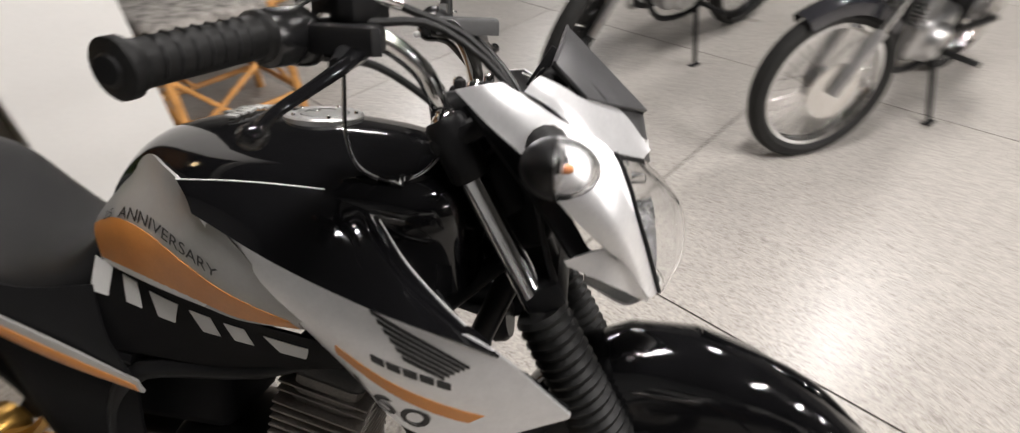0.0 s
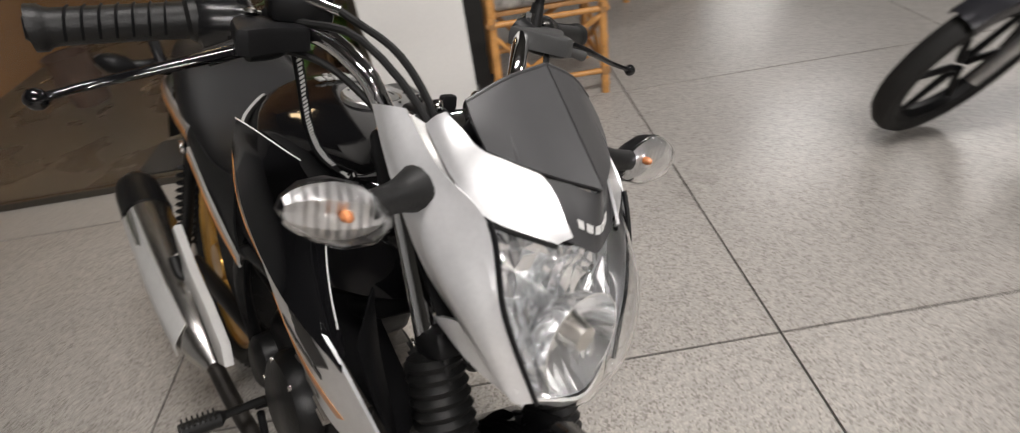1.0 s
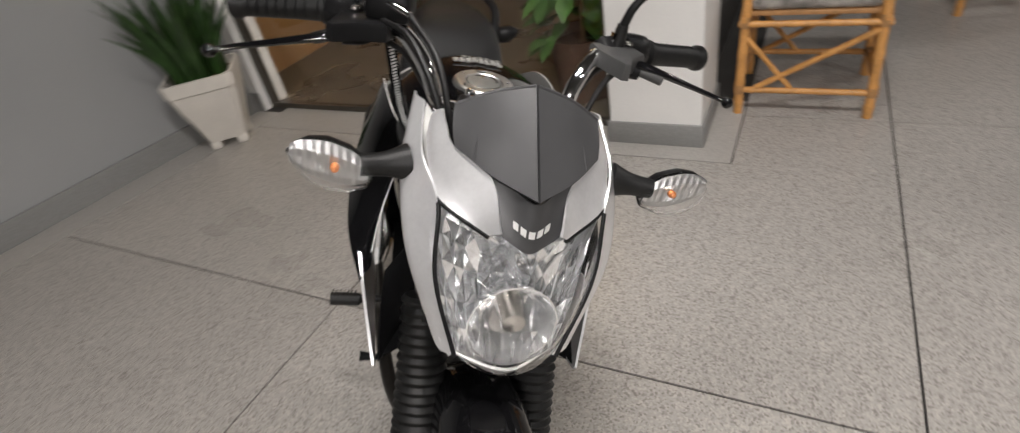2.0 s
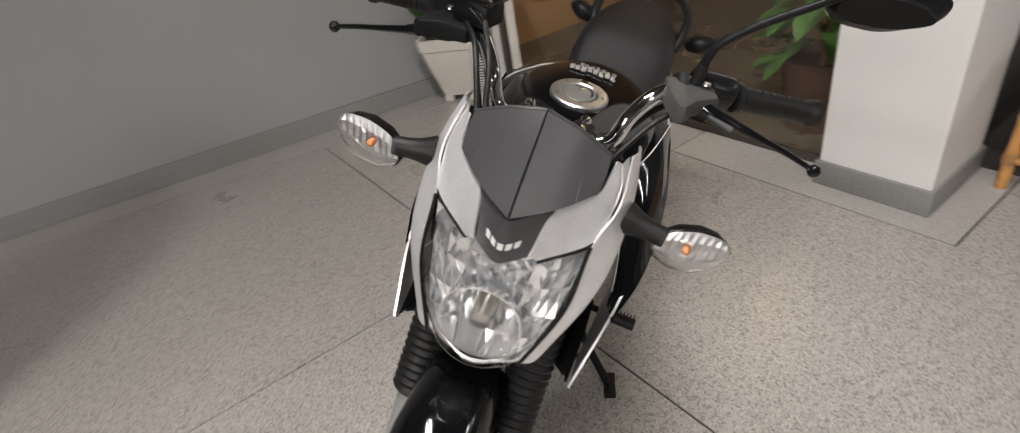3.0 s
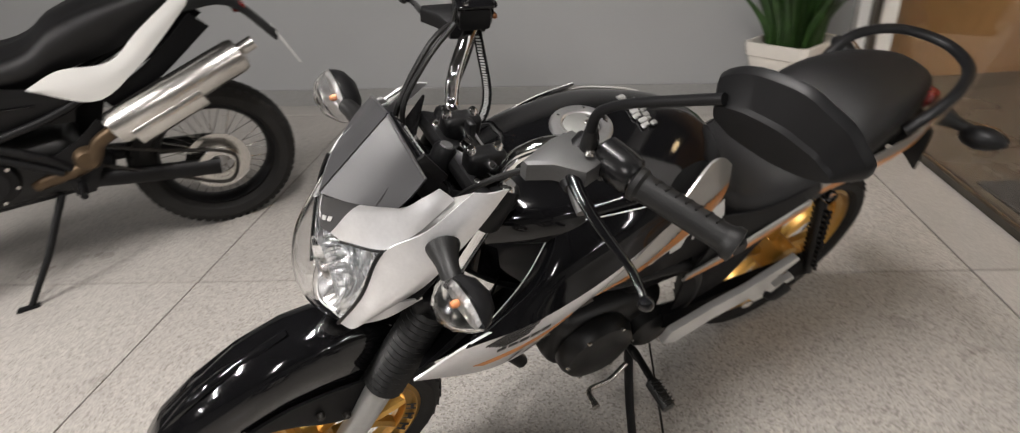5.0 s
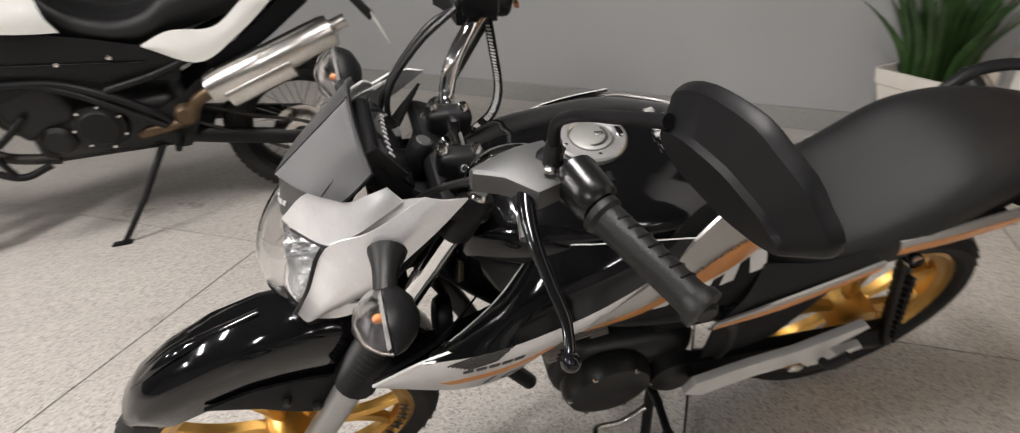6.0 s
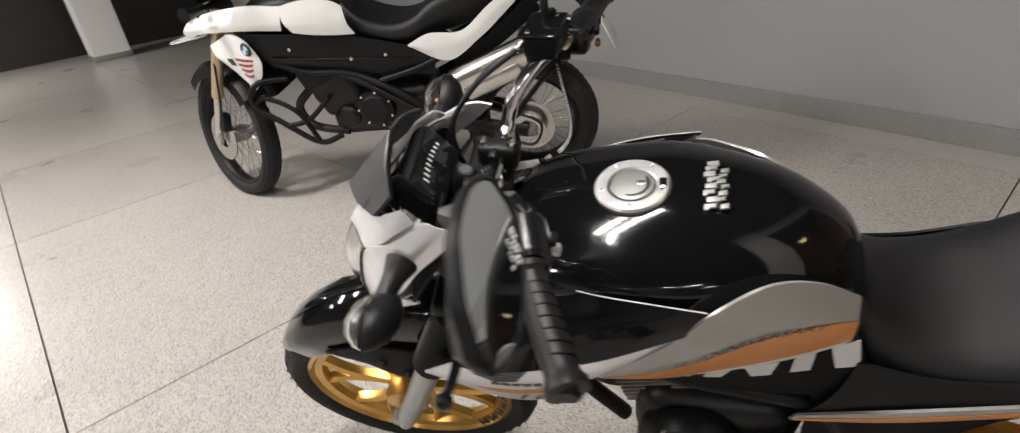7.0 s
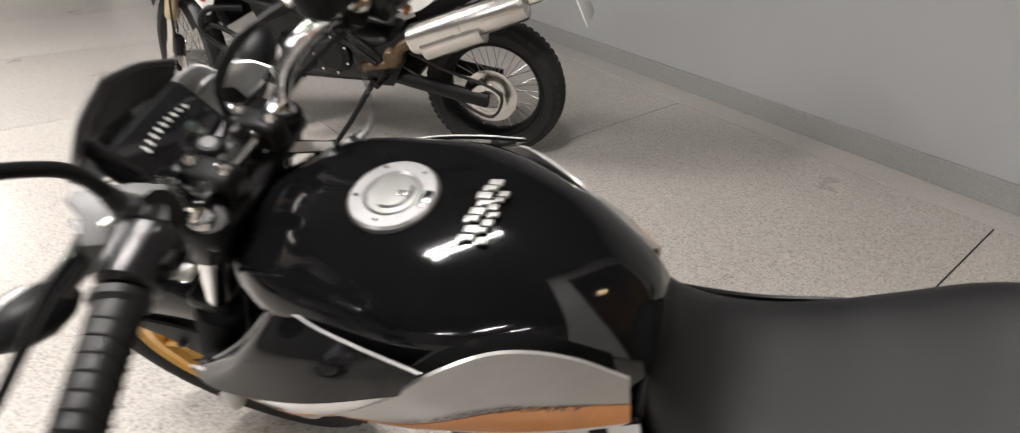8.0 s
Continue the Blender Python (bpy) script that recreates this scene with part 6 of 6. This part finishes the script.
    pg = part("peg_plate", prism([(-0.28, 0.52), (-0.38, 0.56), (-0.46, 0.62), (-0.48, 0.58), (-0.42, 0.46), (-0.36, 0.36), (-0.3, 0.36)], 0.01, Matrix.Translation((0, s * 0.15, 0)) @ pose(0, 0, 0, 90), 0.003), SATIN, adv)
    part("footpeg", tube([(-0.33, s * 0.15, 0.40), (-0.34, s * 0.26, 0.41)], 0.013, 8), SATIN, pg)
    part("front_signal", tube([(0.58, s * 0.13, 1.0), (0.58, s * 0.24, 1.01)], [0.012, 0.03], 12), SATIN, adv)
part("radiator", block(0.05, 0.3, 0.24, Matrix.Translation((0.42, 0, 0.7)) @ pose(0, 0, 0, 0, 15), 0.01), MATTE, adv, "black radiator")
e = part("engine", block(0.52, 0.25, 0.22, Matrix.Translation((-0.1, 0, 0.465)), 0.05, seg=3), ENGINE, adv, "black twin-cylinder engine")
part("cylinder_bank", block(0.24, 0.27, 0.26, Matrix.Translation((0.1, 0, 0.60)) @ pose(0, 0, 0, 0, 20), 0.04, seg=3), ENGINE, e)
for s in (-1, 1):
    part("engine_cover", lathe([(0.0001, 0.028), (0.06, 0.028), (0.068, 0.02), (0.085, 0.015), (0.095, -0.02)], Matrix.Translation((-0.09, s * 0.135, 0.485)) @ pose(0, 0, 0, -90 * s), 28), SATIN, e)
    part("engine_cover", lathe([(0.0001, 0.022), (0.04, 0.022), (0.055, 0.01), (0.06, -0.02)], Matrix.Translation((0.06, s * 0.13, 0.45)) @ pose(0, 0, 0, -90 * s), 22), ENGINE, e)
    for k in range(7):
        a = k * 0.898
        part("bolt", lathe([(0.0001, 0.005), (0.006, 0.004), (0.007, 0)], Matrix.Translation((-0.09 + 0.082 * math.cos(a), s * 0.152, 0.485 + 0.082 * math.sin(a))) @ pose(0, 0, 0, -90 * s), 8), STEEL, e)
    part("rocker_cover", block(0.2, 0.012, 0.09, Matrix.Translation((0.14, s * 0.14, 0.67)) @ pose(0, 0, 0, 0, 20), 0.005), SATIN, e)
part("sump_guard", block(0.58, 0.2, 0.05, Matrix.Translation((-0.14, 0, 0.365)), 0.02), SATIN, adv, "black sump guard")
part("header_pipe", tube([(0.24, 0.07, 0.58), (0.32, 0.09, 0.5), (0.27, 0.1, 0.4), (0.1, 0.1, 0.36)], 0.02, 12, 16), DIRTY, adv, "dark steel header pipe")
part("header_pipe", tube([(0.24, -0.07, 0.58), (0.32, -0.09, 0.5), (0.27, -0.1, 0.4), (0.1, -0.1, 0.36)], 0.02, 12, 16), DIRTY, adv)
part("sprocket_cover", lathe([(0.0001, 0.04), (0.03, 0.04), (0.042, 0.025), (0.047, -0.03)], Matrix.Translation((-0.385, 0.145, 0.495)) @ pose(0, 0, 0, -90), 20), BRONZE, adv, "bronze sprocket cover")
mf = part("muffler", tube([(-0.50, 0.19, 0.587), (-0.505, 0.19, 0.589), (-0.515, 0.19, 0.593), (-0.945, 0.182, 0.75), (-0.965, 0.182, 0.757), (-0.97, 0.18, 0.759)], [0.03, 0.058, 0.062, 0.062, 0.056, 0.03], 26), STEEL, adv, "brushed steel muffler")
part("muffler_band", tube([(-0.70, 0.1865, 0.6605), (-0.722, 0.186, 0.6685)], 0.0642, 26), STEEL, mf)
part("end_pipe", tube([(-0.96, 0.18, 0.765), (-1.02, 0.178, 0.787)], 0.024, 16), STEEL, mf)
part("muffler_shield", tube([(-0.56, 0.205, 0.57), (-0.8, 0.2, 0.658)], 0.052, 20), STEEL, mf)
part("link_pipe", tube([(-0.2, 0.11, 0.42), (-0.38, 0.155, 0.47), (-0.44, 0.18, 0.55), (-0.51, 0.19, 0.59)], 0.024, 12, 14), BRONZE, adv, "heat-browned link pipe")
spoke_wheel(V3(-0.775, 0, 0.312), 0.312, 0.07, adv, SATIN, knobby=True, n=36)
part("chain", tube([(-0.39, 0.12, 0.53), (-0.6, 0.125, 0.44), (-0.78, 0.128, 0.385), (-0.84, 0.128, 0.33), (-0.78, 0.128, 0.24), (-0.6, 0.125, 0.33), (-0.39, 0.12, 0.45)], 0.007, 6, 40), DIRTY, adv, "drive chain")
part("rear_sprocket", lathe([(0.05, 0.002), (0.078, 0.003), (0.082, 0), (0.078, -0.003), (0.05, -0.002)], Matrix.Translation((-0.775, 0.125, 0.312)) @ AXIS, 36), STEEL, adv)
part("hugger", Surf([[(-0.5, -0.08, 0.52), (-0.5, 0, 0.535), (-0.5, 0.08, 0.52)], [(-0.62, -0.08, 0.61), (-0.62, 0, 0.63), (-0.62, 0.08, 0.61)], [(-0.76, -0.08, 0.64), (-0.76, 0, 0.655), (-0.76, 0.08, 0.64)]], 1, (0, 0, 1)).sheet(10, 10, 0.005), MATTE, adv, "black rear hugger")
part("rear_fender", Surf([[(-0.8, -0.09, 0.90), (-0.84, 0, 0.91), (-0.8, 0.09, 0.90)], [(-0.98, -0.08, 0.90), (-1.0, 0, 0.91), (-0.98, 0.08, 0.90)], [(-1.12, -0.07, 0.74), (-1.14, 0, 0.75), (-1.12, 0.07, 0.74)]], 1, (-1, 0, 1)).sheet(8, 10, 0.005), SATIN, adv, "black tail mudguard")
part("number_plate", block(0.006, 0.17, 0.13, Matrix.Translation((-1.155, 0, 0.70)) @ pose(0, 0, 0, 0, 25), 0.002), DECAL_W, adv, "pale blank plate")
part("tail_lamp", block(0.05, 0.08, 0.035, Matrix.Translation((-1.02, 0, 0.87)), 0.012), REDL, adv, "small dark red tail lamp")
part("side_stand", tube([(-0.25, 0.11, 0.36), (-0.14, 0.2, 0.19), (-0.03, 0.265, 0.048)], [0.014, 0.012, 0.011], 10), SATIN, adv, "black side stand")
part("stand_foot", block(0.07, 0.035, 0.008, Matrix.Translation((-0.02, 0.268, 0.0465)) @ pose(0, 0, 0, 9), 0.003), SATIN, adv)
part("windscreen", Surf([[(0.64, -0.1, 0.99), (0.68, 0, 1.0), (0.64, 0.1, 0.99)], [(0.52, -0.09, 1.16), (0.55, 0, 1.18), (0.52, 0.09, 1.16)]], 1, (1, 0, 1)).sheet(10, 8, 0.003), SATIN, adv)
part("headlight", block(0.1, 0.18, 0.12, Matrix.Translation((0.66, 0, 0.93)), 0.03, seg=3), LENS, adv)
part("headlight_shell", block(0.1, 0.19, 0.13, Matrix.Translation((0.61, 0, 0.93)), 0.03, seg=3), SATIN, adv)
part("beak", Surf([[(0.64, -0.08, 0.88), (0.68, 0, 0.885), (0.64, 0.08, 0.88)], [(0.86, -0.055, 0.85), (0.92, 0, 0.84), (0.86, 0.055, 0.85)]], 1, (0, 0, 1)).sheet(10, 8, 0.006), WHITEP, adv, "white beak")

# ---- bamboo stool with cushion ----
def cane(pts, r, parent, name="cane", n=0):
    """A bamboo pole with swollen nodes."""
    p = curve(pts, 24)
    rr = [r * (1 + (0.13 if i % 6 == 3 else 0)) for i in range(25)]
    return part(name, tube(p, rr, 10), BAMBOO, parent)


def bamboo_seat(m, group):
    st = thing("bamboo_armchair", m, "honey-coloured bamboo cane chair base with patterned cushion", "chair", group)
    q, d, h = 0.252, 0.215, 0.43
    for sx in (-1, 1):
        for sy in (-1, 1):
            cane([(sx * d, sy * q, 0.0), (sx * d * 0.99, sy * q * 0.99, 0.2), (sx * d * 0.97, sy * q * 0.96, 0.52)], 0.019, st, "leg")
    for z in (0.11, 0.40):
        for sx in (-1, 1):
            cane([(sx * d, -q - 0.02, z), (sx * d, q + 0.02, z)], 0.013, st, "rail")
            cane([(-d - 0.02, sx * q, z + 0.022), (d + 0.02, sx * q, z + 0.022)], 0.013, st, "rail")
    for sx in (-1, 1):
        cane([(sx * d, -q * 0.75, 0.12), (sx * d * 0.99, q, 0.38)], 0.012, st, "brace")
        cane([(sx * d, -q, 0.36), (sx * d * 0.97, -q * 0.2, 0.12)], 0.011, st, "brace")
        cane([(-d * 0.8, sx * q, 0.12), (d, sx * q, 0.38)], 0.012, st, "brace")
        cane([(d * 0.7, sx * q, 0.13), (-d, sx * q, 0.36)], 0.011, st, "brace")
    for sx in (-1, 1):
        for sy in (-1, 1):
            part("binding", tube([(sx * d, sy * q, 0.095), (sx * d, sy * q, 0.135)], 0.0225, 10), RATTAN, st)
            part("binding", tube([(sx * d * 0.98, sy * q * 0.975, 0.385), (sx * d * 0.98, sy * q * 0.975, 0.43)], 0.0225, 10), RATTAN, st)
    part("seat_board", block(0.42, 0.46, 0.02, Matrix.Translation((0, 0, 0.44)), 0.005), RATTAN, st)
    cu = block(0.44, 0.48, 0.09, Matrix.Translation((0, 0, 0.495)), 0.035, seg=4)
    part("cushion", cu, CUSHION, st, "grey and black patterned cushion")
    return st


ch = bamboo_seat(at_plan(-1.865, 0.662), "bamboo chairs")
copy_thing(ch, at_plan(-3.1, 1.55, 0, 12))

# ---- planters ----
def planter(m, label, size, height):
    pt = thing("planter", m, label, "planter")
    rows = []
    for z, k in ((0.045, 0.56), (0.07, 0.60), (0.12, 0.66), (0.24, 0.84), (0.32, 0.94), (0.345, 0.95), (0.35, 1.0), (0.40, 1.03), (0.42, 1.02), (0.42, 0.92), (0.36, 0.88)):
        q = size * k / 2
        c = q * 0.16
        sq = [(-q + c, -q), (q - c, -q), (q, -q + c), (q, q - c), (q - c, q), (-q + c, q), (-q, q - c), (-q, -q + c)]
        rows.append([V3(x, y, z * height / 0.42) for x, y in sq])
    part("bowl", skin(bmesh.new(), rows), POT, pt, "cream square tapered pot")
    for sx in (-1, 1):
        for sy in (-1, 1):
            part("foot", block(size * 0.17, size * 0.17, 0.05, Matrix.Translation((sx * size * 0.2, sy * size * 0.2, 0.025)), 0.012), POT, pt)
    part("soil", block(size * 0.86, size * 0.86, 0.02, Matrix.Translation((0, 0, height * 0.88)), 0.004), SOIL, pt, "bark chips")
    return pt


def blade(base, lean, length, width, rnd):
    """A stiff, slightly twisted sword-shaped leaf."""
    bm, rings = bmesh.new(), []
    tw = rnd.uniform(-0.5, 0.5)
    a0 = rnd.uniform(0, 6.28)
    for i in range(9):
        f = i / 8
        w = width * (0.55 + 0.9 * f - 1.45 * f * f) if f < 1 else 0.001
        w = max(w, 0.0012)
        c = base + lean * (f * f) + V3(0, 0, length * f)
        a = a0 + tw * f
        t, n = V3(math.cos(a), math.sin(a), 0), V3(-math.sin(a), math.cos(a), 0)
        rings.append([c - t * w, c - t * w * 0.4 - n * w * 0.28, c + t * w * 0.4 - n * w * 0.28, c + t * w, c + t * w * 0.4 - n * (w * 0.28 - 0.003), c - t * w * 0.4 - n * (w * 0.28 - 0.003)])
    return skin(bm, rings)


def sword_plant(m, z, n, spread, length, label):
    rnd = random.Random(7)
    pl = thing("snake_plant", m, label, "plant")
    for k in range(n):
        a, r = rnd.uniform(0, 6.283), spread * math.sqrt(rnd.random())
        b = V3(r * math.cos(a), r * math.sin(a), z)
        ln = V3(math.cos(a), math.sin(a), 0) * rnd.uniform(0.03, 0.22) * (0.4 + r / spread)
        part("leaf", blade(b, ln, length * rnd.uniform(0.55, 1.0), rnd.uniform(0.021, 0.038), rnd), LEAF, pl)
    return pl


PP = at_plan(-1.06, -2.26, 0, 41)
planter(PP, "cream square ceramic planter by the glass door", 0.36, 0.42)
sword_plant(PP, 0.36, 95, 0.135, 0.56, "green snake plant with upright sword leaves")

# lobby things behind the glass
def bush(m, label, n, height, spread, leaf):
    rnd = random.Random(11)
    pl = thing("leafy_plant", m, label, "plant")
    part("pot", lathe([(0.0001, 0.0), (0.13, 0.0), (0.17, 0.3), (0.18, 0.33), (0.16, 0.33), (0.15, 0.28), (0.0001, 0.28)], Matrix(), 24), BROWNPOT, pl, "dark brown pot")
    part("stem", tube([(0, 0, 0.25), (0.01, 0.01, height * 0.6), (0.03, -0.02, height * 0.9)], [0.014, 0.01, 0.005], 8, 12), SOIL, pl)
    for k in range(n):
        a, f = rnd.uniform(0, 6.283), rnd.uniform(0.35, 1.0)
        r = spread * (0.35 + 0.65 * rnd.random())
        p = V3(r * math.cos(a), r * math.sin(a), height * f)
        d = V3(math.cos(a), math.sin(a), rnd.uniform(-0.7, 0.4)).normalized()
        sd = d.cross(V3(0, 0, 1)).normalized()
        up = sd.cross(d)
        rows = []
        for i in range(6):
            g = i / 5
            w = leaf * 0.34 * math.sin(math.pi * min(0.98, g * 0.95 + 0.04))
            c = p + d * leaf * g - V3(0, 0, 0.25 * leaf * g * g)
            rows.append([c - sd * w + up * w * 0.25, c, c + sd * w + up * w * 0.25, c - up * 0.002])
        part("leaf", skin(bmesh.new(), rows), LEAF2, pl)
    return pl


bush(at_plan(-1.80, -0.35), "leafy green pot plant behind the glass", 110, 0.85, 0.2, 0.13)
bk = part("basket", lathe([(0.0001, 0.004), (0.1, 0.004), (0.125, 0.15), (0.122, 0.28), (0.126, 0.3), (0.11, 0.3), (0.105, 0.24), (0.0001, 0.24)], Matrix(), 28), BROWNPOT)
bk.matrix_world = at_plan(-2.62, -2.0)
tagged(bk, "dark brown woven basket in the lobby", "basket")

# ceiling lamp fixtures
# the three added fill lights get the same fixture
for a, b, watts in LAMPS:
    fx = thing("ceiling_light", at_plan(a, b, 3.2, 90), "slim white twin-tube ceiling light; some of these are added fill", "light", "ceiling lights")
    part("housing", block(1.28, 0.2, 0.06, Matrix.Translation((0, 0, -0.03)), 0.012), WHITE, fx)
    for s in (-1, 1):
        part("tube", tube([(-0.6, s * 0.075, -0.075), (0.6, s * 0.075, -0.075)], 0.013, 12), TUBEL, fx, "glowing fluorescent tube")

# ---- floor slabs, with open joints between them ----
AL = (-11.6, -9.0, -7.1, -5.2, -3.4, -1.62, -0.11, 1.65, 3.74, 5.6, 7.4, 9.2, 11.0, 12.8, 14.2)
BL = (-4.4, -2.5, -0.70, 1.0, 2.66, 4.4, 6.1, 8.6)
GAP = 0.0035


def floor_tile(a0, a1, b0, b1):
    ob = part("tile", slab(a0 + GAP, a1 - GAP, b0 + GAP, b1 - GAP, -0.02, 0.0), FLOOR, floor, smooth=False)
    return ob


floor.matrix_world = ROOM
EDGE = (-2.39, -0.1495)  # the border strip along the grey wall: its line at a = 0, and its slope


def edge_tile(a0, a1, b1, name="tile"):
    """A slab cut off slantwise by the border strip."""
    lo, hi = a0 + GAP, a1 - GAP
    return part(name, prism([(lo, EDGE[0] + EDGE[1] * lo), (hi, EDGE[0] + EDGE[1] * hi), (hi, b1 - GAP), (lo, b1 - GAP)], 0.02, pose(0, 0, -0.02)), FLOOR, floor, smooth=False)


for a0, a1 in zip(AL, AL[1:]):
    for b0, b1 in zip(BL, BL[1:]):
        if a0 < -0.2 and b1 <= 1.0:
            continue
        if b1 == -2.5 or (b1 == -0.70 and a1 > 9.3):
            continue
        if b1 == -0.70:
            edge_tile(a0, a1, b1)
        elif b0 != -2.5:
            floor_tile(a0, a1, b0, b1)
floor_tile(9.2, 14.0, -4.4, -0.70)
# strip along the wall, strip along the door and round the pillar
lo, hi = -1.39, 9.2
part("border_tile", prism([(lo, EDGE[0] + EDGE[1] * lo - 0.4), (hi, EDGE[0] + EDGE[1] * hi - 0.4), (hi, EDGE[0] + EDGE[1] * hi - 2 * GAP), (lo, EDGE[0] + EDGE[1] * lo - 2 * GAP)], 0.0205, pose(0, 0, -0.02)), BORDER, floor, smooth=False)
edge_tile(-1.21, -0.11, -0.70)
for a0, a1, b0, b1 in ((-1.455, -1.21, -2.2, -0.70), (-1.76, -1.21, -0.70, 0.44)):
    part("border_tile", slab(a0 + GAP, a1 - GAP, b0 + GAP, b1 - GAP, -0.02, 0.0005), BORDER, floor, smooth=False)
floor_tile(-11.6, -1.62, 0.44, 1.0)
corner = [(-1.21 + GAP, -0.70 + GAP), (-0.11 - GAP, -0.70 + GAP), (-0.11 - GAP, 1.0 - GAP), (-1.62 + GAP, 1.0 - GAP), (-1.62 + GAP, 0.44 + GAP), (-1.21 + GAP, 0.44 + GAP)]
part("tile", prism(corner, 0.02, pose(0, 0, -0.02)), FLOOR, floor, smooth=False)
